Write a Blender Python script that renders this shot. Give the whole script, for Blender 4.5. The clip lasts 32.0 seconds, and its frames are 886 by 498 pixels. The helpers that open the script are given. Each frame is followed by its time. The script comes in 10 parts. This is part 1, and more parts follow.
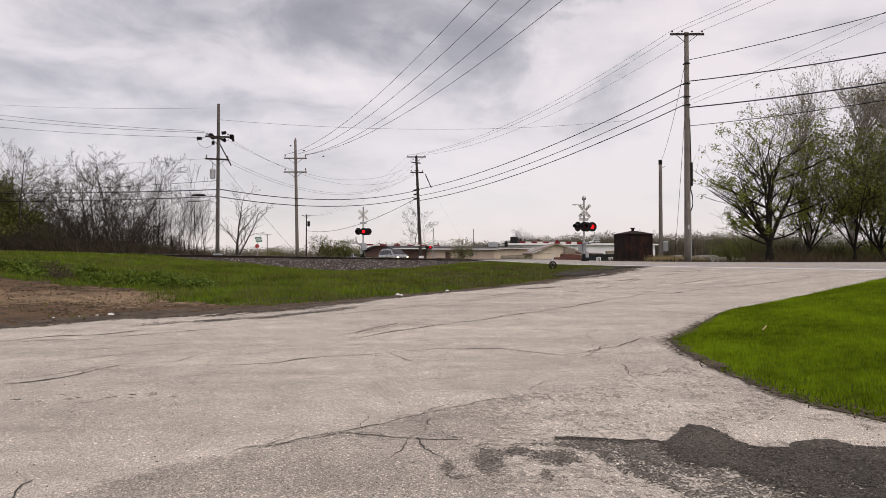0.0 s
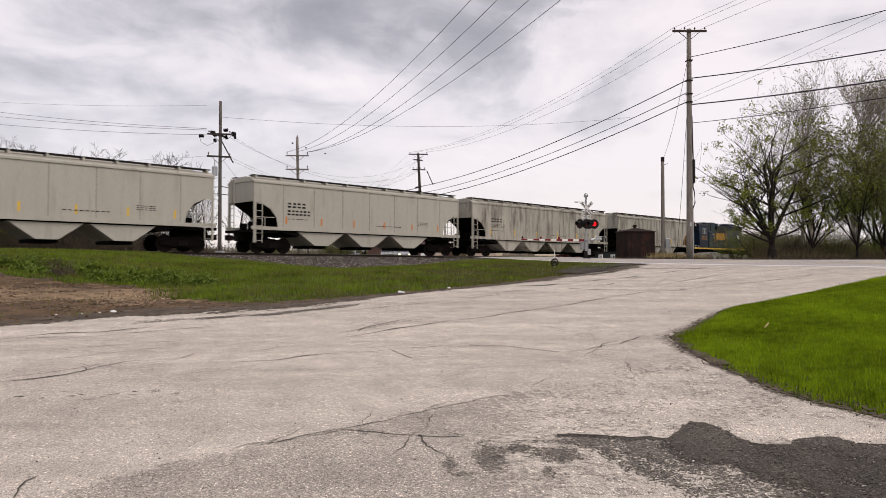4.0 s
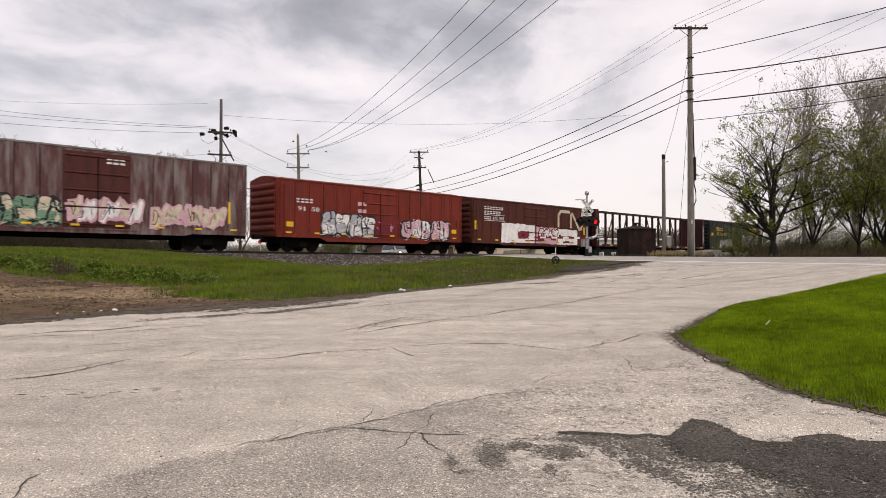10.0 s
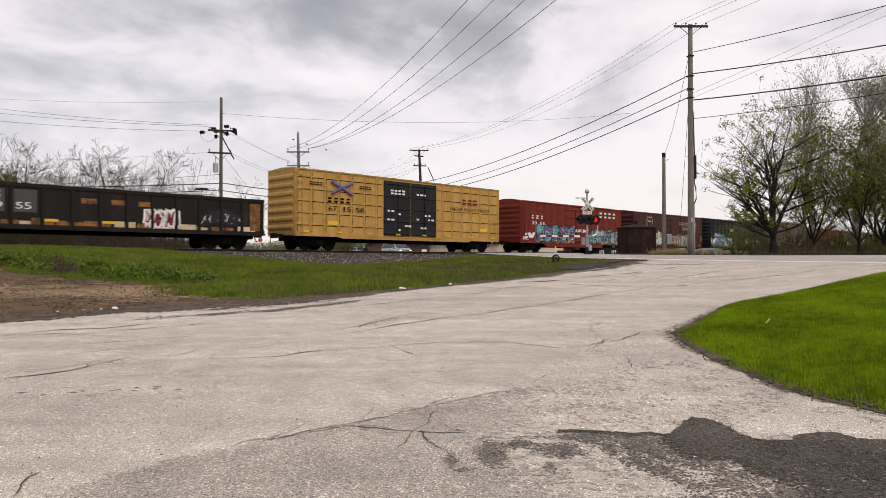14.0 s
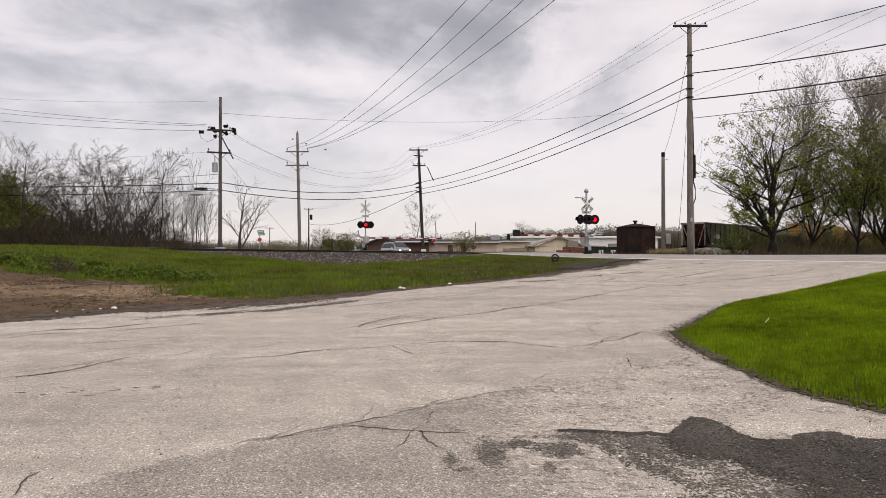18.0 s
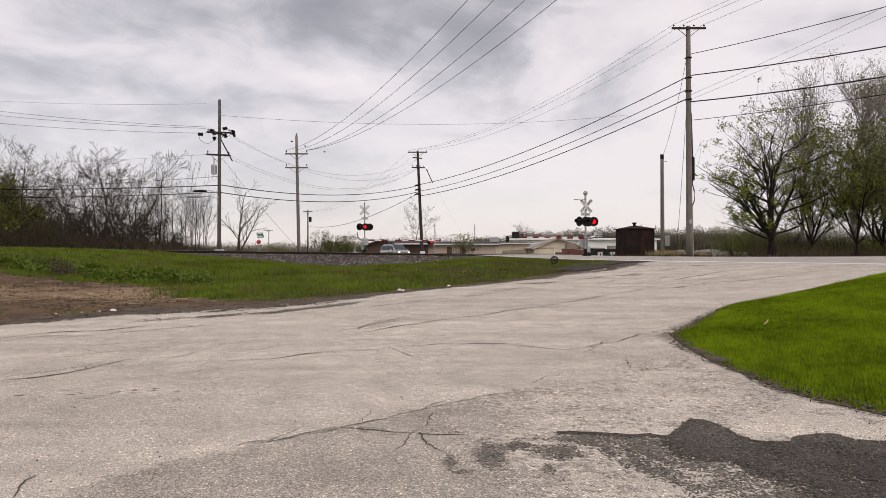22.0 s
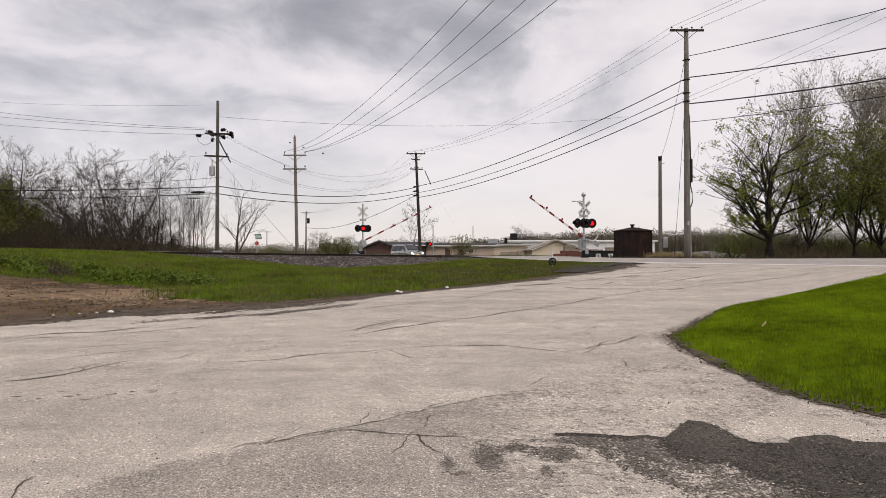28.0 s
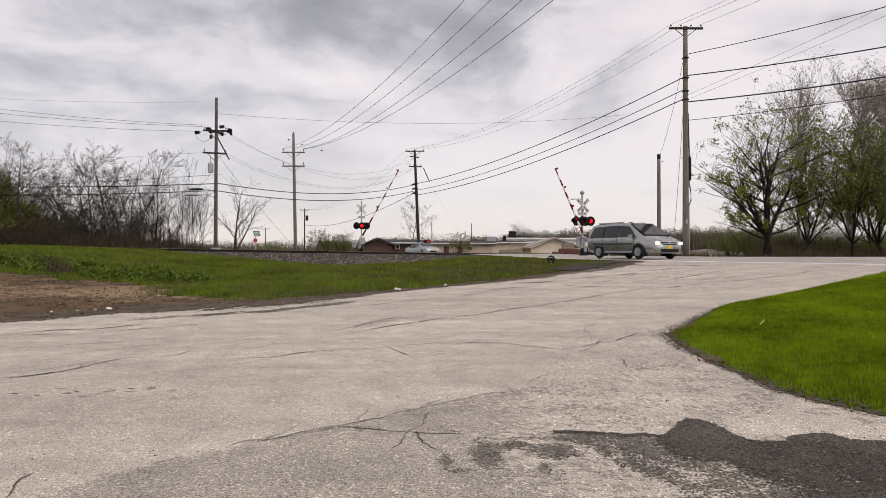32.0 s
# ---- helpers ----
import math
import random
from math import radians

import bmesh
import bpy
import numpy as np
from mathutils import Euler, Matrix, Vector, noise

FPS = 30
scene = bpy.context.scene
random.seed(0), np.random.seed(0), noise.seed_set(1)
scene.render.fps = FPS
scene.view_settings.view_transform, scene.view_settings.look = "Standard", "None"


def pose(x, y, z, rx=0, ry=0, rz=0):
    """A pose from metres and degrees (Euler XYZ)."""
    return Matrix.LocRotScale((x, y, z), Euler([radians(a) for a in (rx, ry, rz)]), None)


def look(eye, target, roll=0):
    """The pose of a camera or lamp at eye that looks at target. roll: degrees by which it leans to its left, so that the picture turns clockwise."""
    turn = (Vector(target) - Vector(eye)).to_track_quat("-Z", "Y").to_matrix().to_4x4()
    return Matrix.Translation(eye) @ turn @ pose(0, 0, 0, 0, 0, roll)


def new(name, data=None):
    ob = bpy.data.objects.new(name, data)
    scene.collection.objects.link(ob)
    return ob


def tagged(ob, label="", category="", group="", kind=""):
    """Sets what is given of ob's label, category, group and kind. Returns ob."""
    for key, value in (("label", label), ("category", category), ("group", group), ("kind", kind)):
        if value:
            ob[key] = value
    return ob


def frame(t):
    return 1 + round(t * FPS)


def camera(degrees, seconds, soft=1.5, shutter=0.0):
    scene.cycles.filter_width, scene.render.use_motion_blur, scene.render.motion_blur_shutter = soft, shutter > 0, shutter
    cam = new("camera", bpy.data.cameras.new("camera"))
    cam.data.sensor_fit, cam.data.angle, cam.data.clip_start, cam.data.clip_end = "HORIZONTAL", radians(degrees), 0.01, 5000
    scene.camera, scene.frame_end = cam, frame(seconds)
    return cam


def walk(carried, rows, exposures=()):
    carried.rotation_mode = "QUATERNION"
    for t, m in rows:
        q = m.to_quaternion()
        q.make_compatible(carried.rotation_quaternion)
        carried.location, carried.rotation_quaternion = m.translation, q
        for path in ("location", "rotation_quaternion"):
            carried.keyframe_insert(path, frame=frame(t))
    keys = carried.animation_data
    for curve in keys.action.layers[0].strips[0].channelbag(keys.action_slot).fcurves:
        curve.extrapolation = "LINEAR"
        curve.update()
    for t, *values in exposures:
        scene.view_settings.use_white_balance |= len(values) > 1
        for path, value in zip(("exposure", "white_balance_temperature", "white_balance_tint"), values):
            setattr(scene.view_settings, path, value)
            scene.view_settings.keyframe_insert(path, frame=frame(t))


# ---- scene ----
cam = camera(65.5, 32.0, soft=0.8, shutter=0.12)
# seconds, tilt from straight down, turn to the left, roll
PATH = [
    (0, 91.152, -0.287, 0.065), (0.5, 91.127, -0.257, 0.052), (1, 91.088, -0.226, 0.05), (1.5, 91.044, -0.2, 0.058),
    (2, 91.003, -0.19, 0.075), (2.5, 90.979, -0.19, 0.055), (3, 90.968, -0.18, 0.047), (3.5, 90.952, -0.157, 0.057),
    (5.5, 90.872, -0.073, 0.064), (6, 90.876, -0.077, 0.056), (6.5, 90.884, -0.089, 0.04), (7, 90.87, -0.093, 0.041),
    (7.5, 90.838, -0.067, 0.024), (8, 90.81, -0.026, 0.013), (8.5, 90.768, -0.004, 0.003), (9, 90.753, -0.001, 0),
    (9.5, 90.752, -0.014, -0.003), (10, 90.751, -0.053, -0.013), (10.5, 90.733, -0.067, -0.019), (11, 90.683, -0.05, -0.021),
    (11.5, 90.634, -0.013, -0.031), (12, 90.608, -0, -0.02), (12.5, 90.596, 0, -0.035), (13, 90.597, -0, -0.033),
    (13.5, 90.605, -0.01, -0.012), (14, 90.608, -0.04, -0.01), (14.5, 90.608, -0.056, -0.016), (16.5, 90.537, -0.012, -0.003),
    (17, 90.541, -0.04, -0.01), (17.5, 90.558, -0.07, -0.024), (18, 90.578, -0.09, -0.03), (18.5, 90.568, -0.091, -0.03),
    (19, 90.542, -0.077, -0.019), (19.5, 90.528, -0.072, -0.034), (20, 90.527, -0.073, -0.04), (20.5, 90.54, -0.084, -0.042),
    (21, 90.584, -0.112, -0.055), (21.5, 90.655, -0.142, -0.062), (22, 90.754, -0.159, -0.073), (22.5, 90.851, -0.156, -0.084),
    (23, 90.905, -0.155, -0.09), (23.5, 90.924, -0.169, -0.089), (24, 90.921, -0.193, -0.079), (24.5, 90.928, -0.223, -0.054),
    (25, 90.95, -0.245, -0.063), (25.5, 90.957, -0.258, -0.069), (27.5, 90.891, -0.286, -0.037), (28, 90.883, -0.31, -0.026),
    (28.5, 90.856, -0.339, -0.005), (29, 90.828, -0.367, 0.023), (29.5, 90.798, -0.38, 0.032), (30, 90.768, -0.388, 0.044),
    (30.5, 90.743, -0.392, 0.059), (31, 90.715, -0.408, 0.071), (31.5, 90.688, -0.423, 0.091), (32, 90.68, -0.427, 0.098),
]
walk(cam, [(t, pose(0, 0, 1.5, 0, 0, turn) @ pose(0, 0, 0, tilt) @ pose(0, 0, 0, 0, 0, lean)) for t, tilt, turn, lean in PATH],
     exposures=[(0.0, -0.1, 6860, 16), (1.6, 0.02, 6860, 16), (3.0, 0.06, 6860, 16), (6.0, 0.03, 6860, 16), (9.0, 0.08, 6970, 15), (13.0, 0.1, 6970, 15), (15.0, 0.08, 6900, 15), (18.0, -0.03, 6900, 15), (32.0, -0.06, 6900, 15)])

# ---- sky and sun: overcast with a torn layer of grey cloud ----
world = bpy.data.worlds.new("overcast_sky")
scene.world = world
world.use_nodes = True
wn, wl = world.node_tree.nodes, world.node_tree.links
wn.clear()


def wnode(kind, **values):
    n = wn.new(kind)
    for k, v in values.items():
        n.inputs[k].default_value = v
    return n


w_out, w_bg = wn.new("ShaderNodeOutputWorld"), wn.new("ShaderNodeBackground")
w_sky = wn.new("ShaderNodeTexSky")
w_sky.sky_type, w_sky.sun_disc = "NISHITA", False
w_sky.sun_elevation, w_sky.sun_rotation = radians(49), radians(140)
w_co = wn.new("ShaderNodeTexCoord")
w_map = wn.new("ShaderNodeMapping")
w_map.inputs["Scale"].default_value = (1.0, 0.8, 2.3)
w_map.inputs["Location"].default_value = (0.3, 0.2, 0.9)
w_big = wnode("ShaderNodeTexNoise", Scale=2.6, Detail=7.0, Roughness=0.52, Distortion=0.5)


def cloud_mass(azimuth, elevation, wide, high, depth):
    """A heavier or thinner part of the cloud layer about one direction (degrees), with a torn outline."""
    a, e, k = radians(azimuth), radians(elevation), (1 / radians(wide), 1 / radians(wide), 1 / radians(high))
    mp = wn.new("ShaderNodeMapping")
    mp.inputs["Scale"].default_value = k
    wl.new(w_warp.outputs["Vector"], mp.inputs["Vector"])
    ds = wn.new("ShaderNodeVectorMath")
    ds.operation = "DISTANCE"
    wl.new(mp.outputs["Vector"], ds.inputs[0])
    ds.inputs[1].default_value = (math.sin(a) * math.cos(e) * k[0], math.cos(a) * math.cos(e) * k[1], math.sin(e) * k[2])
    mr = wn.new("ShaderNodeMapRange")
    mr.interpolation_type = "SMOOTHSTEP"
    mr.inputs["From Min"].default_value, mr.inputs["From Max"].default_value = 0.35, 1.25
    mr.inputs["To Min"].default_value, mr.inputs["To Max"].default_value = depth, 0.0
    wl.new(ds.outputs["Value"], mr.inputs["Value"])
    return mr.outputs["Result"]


w_tear = wnode("ShaderNodeTexNoise", Scale=5.0, Detail=8.0, Roughness=0.6)
w_tearv = wn.new("ShaderNodeVectorMath")
w_tearv.operation = "MULTIPLY_ADD"
w_tearv.inputs[1].default_value, w_tearv.inputs[2].default_value = (0.34, 0.34, 0.16), (-0.17, -0.17, -0.08)
w_warp = wn.new("ShaderNodeVectorMath")
w_warp.operation = "ADD"
wl.new(w_co.outputs["Generated"], w_tear.inputs["Vector"])
wl.new(w_tear.outputs["Color"], w_tearv.inputs[0])
wl.new(w_co.outputs["Generated"], w_warp.inputs[0])
wl.new(w_tearv.outputs["Vector"], w_warp.inputs[1])
w_fine = wnode("ShaderNodeTexNoise", Scale=7.0, Detail=9.0, Roughness=0.6, Distortion=0.8)
wl.new(w_map.outputs["Vector"], w_fine.inputs["Vector"])
w_two = wn.new("ShaderNodeMath")
w_two.operation = "MULTIPLY_ADD"
w_two.inputs[1].default_value = 0.32
wl.new(w_fine.outputs["Fac"], w_two.inputs[0])
w_less = wn.new("ShaderNodeMath")
w_less.operation = "SUBTRACT"
w_less.inputs[1].default_value = 0.16
wl.new(w_big.outputs["Fac"], w_less.inputs[0])
wl.new(w_less.outputs["Value"], w_two.inputs[2])
w_sum = w_two.outputs["Value"]
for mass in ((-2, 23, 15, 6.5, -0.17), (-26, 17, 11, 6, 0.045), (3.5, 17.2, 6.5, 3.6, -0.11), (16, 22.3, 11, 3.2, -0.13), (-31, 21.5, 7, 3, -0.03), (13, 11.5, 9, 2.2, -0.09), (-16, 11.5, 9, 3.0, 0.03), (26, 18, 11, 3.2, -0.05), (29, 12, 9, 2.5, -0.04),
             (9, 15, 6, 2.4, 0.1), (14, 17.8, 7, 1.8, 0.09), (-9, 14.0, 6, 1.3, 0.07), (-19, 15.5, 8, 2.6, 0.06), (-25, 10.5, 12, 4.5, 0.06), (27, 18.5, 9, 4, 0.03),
             # added darker masses outside the view, which only lessen the sky's light
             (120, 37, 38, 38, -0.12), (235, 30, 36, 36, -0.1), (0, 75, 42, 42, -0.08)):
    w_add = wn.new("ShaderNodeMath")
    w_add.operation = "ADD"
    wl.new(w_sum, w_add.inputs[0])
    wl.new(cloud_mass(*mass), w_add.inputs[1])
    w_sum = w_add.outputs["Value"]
w_ramp = wn.new("ShaderNodeValToRGB")
w_ramp.color_ramp.elements[0].position, w_ramp.color_ramp.elements[0].color = 0.14, (0.29, 0.29, 0.31, 1)
w_ramp.color_ramp.elements[1].position, w_ramp.color_ramp.elements[1].color = 0.63, (0.9, 0.865, 0.88, 1)
for at_, col_ in ((0.31, (0.42, 0.42, 0.445, 1)), (0.41, (0.58, 0.575, 0.605, 1)), (0.5, (0.775, 0.755, 0.785, 1))):
    w_ramp.color_ramp.elements.new(at_).color = col_
# a pale band of haze low over the horizon
w_sep = wn.new("ShaderNodeSeparateXYZ")
w_haze = wn.new("ShaderNodeMapRange")
w_haze.inputs["From Min"].default_value, w_haze.inputs["From Max"].default_value = 0.0, 0.22
w_haze.inputs["To Min"].default_value, w_haze.inputs["To Max"].default_value = 0.9, 0.0
w_mix = wn.new("ShaderNodeMix")
w_mix.data_type = "RGBA"
w_mix.inputs["B"].default_value = (0.775, 0.75, 0.772, 1)
w_blue = wn.new("ShaderNodeMix")
w_blue.data_type = "RGBA"
w_blue.inputs["Factor"].default_value = 0.03
wl.new(w_co.outputs["Generated"], w_map.inputs["Vector"])
wl.new(w_map.outputs["Vector"], w_big.inputs["Vector"])
wl.new(w_sum, w_ramp.inputs["Fac"])
wl.new(w_co.outputs["Generated"], w_sep.inputs["Vector"])
wl.new(w_sep.outputs["Z"], w_haze.inputs["Value"])
wl.new(w_haze.outputs["Result"], w_mix.inputs["Factor"])
wl.new(w_ramp.outputs["Color"], w_mix.inputs["A"])
wl.new(w_mix.outputs["Result"], w_blue.inputs["A"])
wl.new(w_sky.outputs["Color"], w_blue.inputs["B"])
wl.new(w_blue.outputs["Result"], w_bg.inputs["Color"])
wl.new(w_bg.outputs["Background"], w_out.inputs["Surface"])
w_bg.inputs["Strength"].default_value = 0.92

sun = new("sun", bpy.data.lights.new("sun", "SUN"))
sun.data.energy, sun.data.angle, sun.data.color = 1.5, radians(45), (1.0, 0.96, 0.9)
sun.matrix_world = look((34, -40, 60), (0, 0, 0))


# ---- materials ----
def mat(name, colour, rough=0.7, metal=0.0, vary=0.25, scale=1.5, fine=30.0, bump=0.15, dirt=None, dirt_at=0.62, stretch=(1, 1, 1), emit=0.0, per=0.0, spec=0.22):
    """A surface with broad and fine variation of tone, an optional second tone in patches, and fine relief."""
    m = bpy.data.materials.new(name)
    m.use_nodes = True
    n, l = m.node_tree.nodes, m.node_tree.links
    b = n["Principled BSDF"]
    b.inputs["Roughness"].default_value, b.inputs["Metallic"].default_value = rough, metal
    b.inputs["Specular IOR Level"].default_value = spec
    co, mp = n.new("ShaderNodeTexCoord"), n.new("ShaderNodeMapping")
    mp.inputs["Scale"].default_value = stretch
    l.new(co.outputs["Object"], mp.inputs["Vector"])
    big, small = n.new("ShaderNodeTexNoise"), n.new("ShaderNodeTexNoise")
    big.inputs["Scale"].default_value, big.inputs["Detail"].default_value = scale, 5
    small.inputs["Scale"].default_value, small.inputs["Detail"].default_value = fine, 3
    l.new(mp.outputs["Vector"], big.inputs["Vector"])
    l.new(mp.outputs["Vector"], small.inputs["Vector"])
    add = n.new("ShaderNodeMath")
    add.operation = "ADD"
    l.new(big.outputs["Fac"], add.inputs[0])
    l.new(small.outputs["Fac"], add.inputs[1])
    rg = n.new("ShaderNodeMapRange")
    rg.inputs["From Min"].default_value, rg.inputs["From Max"].default_value = 0.7, 1.3
    rg.inputs["To Min"].default_value, rg.inputs["To Max"].default_value = 1 - vary, 1 + vary
    l.new(add.outputs["Value"], rg.inputs["Value"])
    last = rg.outputs["Result"]
    if per:
        info, pr, mul = n.new("ShaderNodeObjectInfo"), n.new("ShaderNodeMapRange"), n.new("ShaderNodeMath")
        pr.inputs["To Min"].default_value, pr.inputs["To Max"].default_value = 1 - per, 1 + per
        mul.operation = "MULTIPLY"
        l.new(info.outputs["Random"], pr.inputs["Value"])
        l.new(pr.outputs["Result"], mul.inputs[0])
        l.new(last, mul.inputs[1])
        last = mul.outputs["Value"]
    vm = n.new("ShaderNodeVectorMath")
    vm.operation = "SCALE"
    vm.inputs[0].default_value = colour
    l.new(last, vm.inputs["Scale"])
    out = vm.outputs["Vector"]
    if dirt:
        dn, dr, mx = n.new("ShaderNodeTexNoise"), n.new("ShaderNodeMapRange"), n.new("ShaderNodeMix")
        dn.inputs["Scale"].default_value, dn.inputs["Detail"].default_value, dn.inputs["Roughness"].default_value = scale * 1.7, 8, 0.65
        l.new(mp.outputs["Vector"], dn.inputs["Vector"])
        dr.inputs["From Min"].default_value, dr.inputs["From Max"].default_value = dirt_at - 0.12, dirt_at + 0.1
        l.new(dn.outputs["Fac"], dr.inputs["Value"])
        mx.data_type = "RGBA"
        mx.inputs["B"].default_value = (*dirt, 1)
        l.new(dr.outputs["Result"], mx.inputs["Factor"])
        l.new(out, mx.inputs["A"])
        out = mx.outputs["Result"]
    l.new(out, b.inputs["Base Color"])
    if bump:
        bp = n.new("ShaderNodeBump")
        bp.inputs["Strength"].default_value, bp.inputs["Distance"].default_value = bump, 0.02
        l.new(small.outputs["Fac"], bp.inputs["Height"])
        l.new(bp.outputs["Normal"], b.inputs["Normal"])
    if emit:
        b.inputs["Emission Color"].default_value = (*colour, 1)
        b.inputs["Emission Strength"].default_value = emit
    return m


GRASS = mat("grass_soil", (0.045, 0.058, 0.01), 0.95, vary=0.4, scale=0.5, fine=14, bump=0.6, dirt=(0.14, 0.14, 0.035), dirt_at=0.64)
BLADE = mat("grass_blade", (0.17, 0.25, 0.008), 0.9, vary=0.5, scale=0.9, fine=7, bump=0, spec=0.08)
BANK_BLADE = mat("bank_grass_blade", (0.104, 0.155, 0.012), 0.9, vary=0.8, scale=0.7, fine=5, bump=0, dirt=(0.135, 0.125, 0.035), dirt_at=0.55, spec=0.08)
WORN_BLADE = mat("worn_grass_blade", (0.085, 0.085, 0.022), 0.9, vary=0.6, scale=1.2, fine=6, bump=0, dirt=(0.12, 0.09, 0.045), dirt_at=0.55, spec=0.08)
BRUSH_TAN = mat("tan_brush", (0.13, 0.105, 0.06), 0.9, vary=0.5, scale=0.8, fine=5, bump=0, spec=0.1)
BRUSH = mat("brown_brush", (0.075, 0.06, 0.043), 0.9, vary=0.5, scale=0.8, fine=5, bump=0, spec=0.1)
BLADE_DRY = mat("dry_grass", (0.36, 0.28, 0.14), 0.9, vary=0.3, scale=2, bump=0)
WEED = mat("weed_leaf", (0.1, 0.15, 0.018), 0.65, vary=0.35, scale=4, bump=0)
SOIL = mat("bare_soil", (0.135, 0.083, 0.045), 0.95, vary=0.45, scale=1.6, fine=34, bump=0.9, dirt=(0.055, 0.04, 0.028), dirt_at=0.54)
TAN_SOIL = mat("dry_tan_soil", (0.24, 0.165, 0.1), 0.95, vary=0.45, scale=2.2, fine=30, bump=0.8, dirt=(0.13, 0.085, 0.05), dirt_at=0.55)
STRAW = mat("straw_litter", (0.52, 0.41, 0.26), 0.95, vary=0.3, scale=3, bump=0.3)


def asphalt(name, tone, stain, speck=0.32, grit=110.0, dark_spots=0.02, patchy=0.35, pale=0.0):
    """Old paving: stone chips of many tones, dark pits, broad stains and faint wheel streaks."""
    m = bpy.data.materials.new(name)
    m.use_nodes = True
    n, l = m.node_tree.nodes, m.node_tree.links
    b = n["Principled BSDF"]
    b.inputs["Roughness"].default_value = 0.9
    b.inputs["Specular IOR Level"].default_value = 0.2
    co = n.new("ShaderNodeTexCoord")

    def tex(kind, scale, stretch=None, **kw):
        t = n.new(kind)
        t.inputs["Scale"].default_value = scale
        for k, v in kw.items():
            t.inputs[k].default_value = v
        if stretch:
            mp = n.new("ShaderNodeMapping")
            mp.inputs["Scale"].default_value = stretch
            mp.inputs["Rotation"].default_value = (0, 0, radians(-38))
            l.new(co.outputs["Object"], mp.inputs["Vector"])
            l.new(mp.outputs["Vector"], t.inputs["Vector"])
        else:
            l.new(co.outputs["Object"], t.inputs["Vector"])
        return t

    def rng_(src, a0, a1, b0, b1):
        r = n.new("ShaderNodeMapRange")
        for k, v in zip(("From Min", "From Max", "To Min", "To Max"), (a0, a1, b0, b1)):
            r.inputs[k].default_value = v
        l.new(src, r.inputs["Value"])
        return r.outputs["Result"]

    def mul(p, q):
        x = n.new("ShaderNodeMath")
        x.operation = "MULTIPLY"
        l.new(p, x.inputs[0])
        l.new(q, x.inputs[1])
        return x.outputs["Value"]

    chips, coarse = tex("ShaderNodeTexVoronoi", grit), tex("ShaderNodeTexVoronoi", grit * 0.62)
    sep, sep2 = n.new("ShaderNodeSeparateColor"), n.new("ShaderNodeSeparateColor")
    l.new(chips.outputs["Color"], sep.inputs["Color"])
    l.new(coarse.outputs["Color"], sep2.inputs["Color"])
    tone1 = rng_(sep.outputs["Red"], 0, 1, 1 - speck, 1 + speck)
    tone2 = rng_(sep2.outputs["Green"], 0, 1, 1 - speck * 0.5, 1 + speck * 0.5)
    pits = rng_(sep2.outputs["Blue"], dark_spots, dark_spots + 0.01, 0.35, 1.0)
    mid = tex("ShaderNodeTexNoise", 2.6, None, Detail=6.0, Roughness=0.6)
    streak = tex("ShaderNodeTexNoise", 0.9, (0.25, 1.6, 1.0), Detail=4.0)
    v = mul(mul(tone1, tone2), mul(pits, mul(rng_(mid.outputs["Fac"], 0.3, 0.7, 0.86, 1.13), rng_(streak.outputs["Fac"], 0.3, 0.7, 0.84, 1.12))))
    if pale:
        lone = tex("ShaderNodeTexVoronoi", grit * 0.5)
        sep3 = n.new("ShaderNodeSeparateColor")
        l.new(lone.outputs["Color"], sep3.inputs["Color"])
        v = mul(v, rng_(sep3.outputs["Red"], 1 - pale, 1 - pale * 0.6, 1.0, 1.75))
    big = tex("ShaderNodeTexNoise", 0.42, None, Detail=7.0, Roughness=0.62)
    mx = n.new("ShaderNodeMix")
    mx.data_type = "RGBA"
    mx.inputs["A"].default_value, mx.inputs["B"].default_value = (*tone, 1), (*stain, 1)
    l.new(rng_(big.outputs["Fac"], 0.44, 0.68, 0.0, patchy * 2), mx.inputs["Factor"])
    vm = n.new("ShaderNodeVectorMath")
    vm.operation = "SCALE"
    l.new(mx.outputs["Result"], vm.inputs[0])
    l.new(v, vm.inputs["Scale"])
    l.new(vm.outputs["Vector"], b.inputs["Base Color"])
    bp = n.new("ShaderNodeBump")
    bp.inputs["Strength"].default_value, bp.inputs["Distance"].default_value = 0.6, 0.006
    l.new(chips.outputs["Distance"], bp.inputs["Height"])
    l.new(bp.outputs["Normal"], b.inputs["Normal"])
    return m


WORN = asphalt("worn_paving", (0.515, 0.462, 0.399), (0.44, 0.395, 0.341), 0.4, 170.0, 0.012, 0.35, 0.05)
COARSE = asphalt("coarse_paving", (0.37, 0.332, 0.287), (0.285, 0.256, 0.222), 0.5, 185.0, 0.04, 0.4, 0.14)
DARK = asphalt("dark_paving", (0.062, 0.054, 0.045), (0.13, 0.113, 0.096), 0.6, 105.0, 0.03, 0.45, 0.06)
WORN_MID = asphalt("half_worn_paving", (0.13, 0.115, 0.098), (0.24, 0.212, 0.182), 0.6, 110.0, 0.03, 0.5, 0.1)
MARGIN = mat("dark_soil_margin", (0.085, 0.066, 0.05), 0.95, vary=0.4, scale=3, fine=50, bump=0.8, dirt=(0.16, 0.125, 0.09), dirt_at=0.6)
TIP_SOIL = mat("dark_gravelly_soil", (0.04, 0.033, 0.027), 0.95, vary=0.5, scale=2, fine=22, bump=0.8, dirt=(0.1, 0.085, 0.07), dirt_at=0.6)
CRACK = mat("crack_fill", (0.10, 0.088, 0.075), 0.95, vary=0.3, bump=0.2)
ROAD = asphalt("road_surface", (0.42, 0.39, 0.365), (0.34, 0.315, 0.30), 0.3, 70.0, 0.02, 0.3)
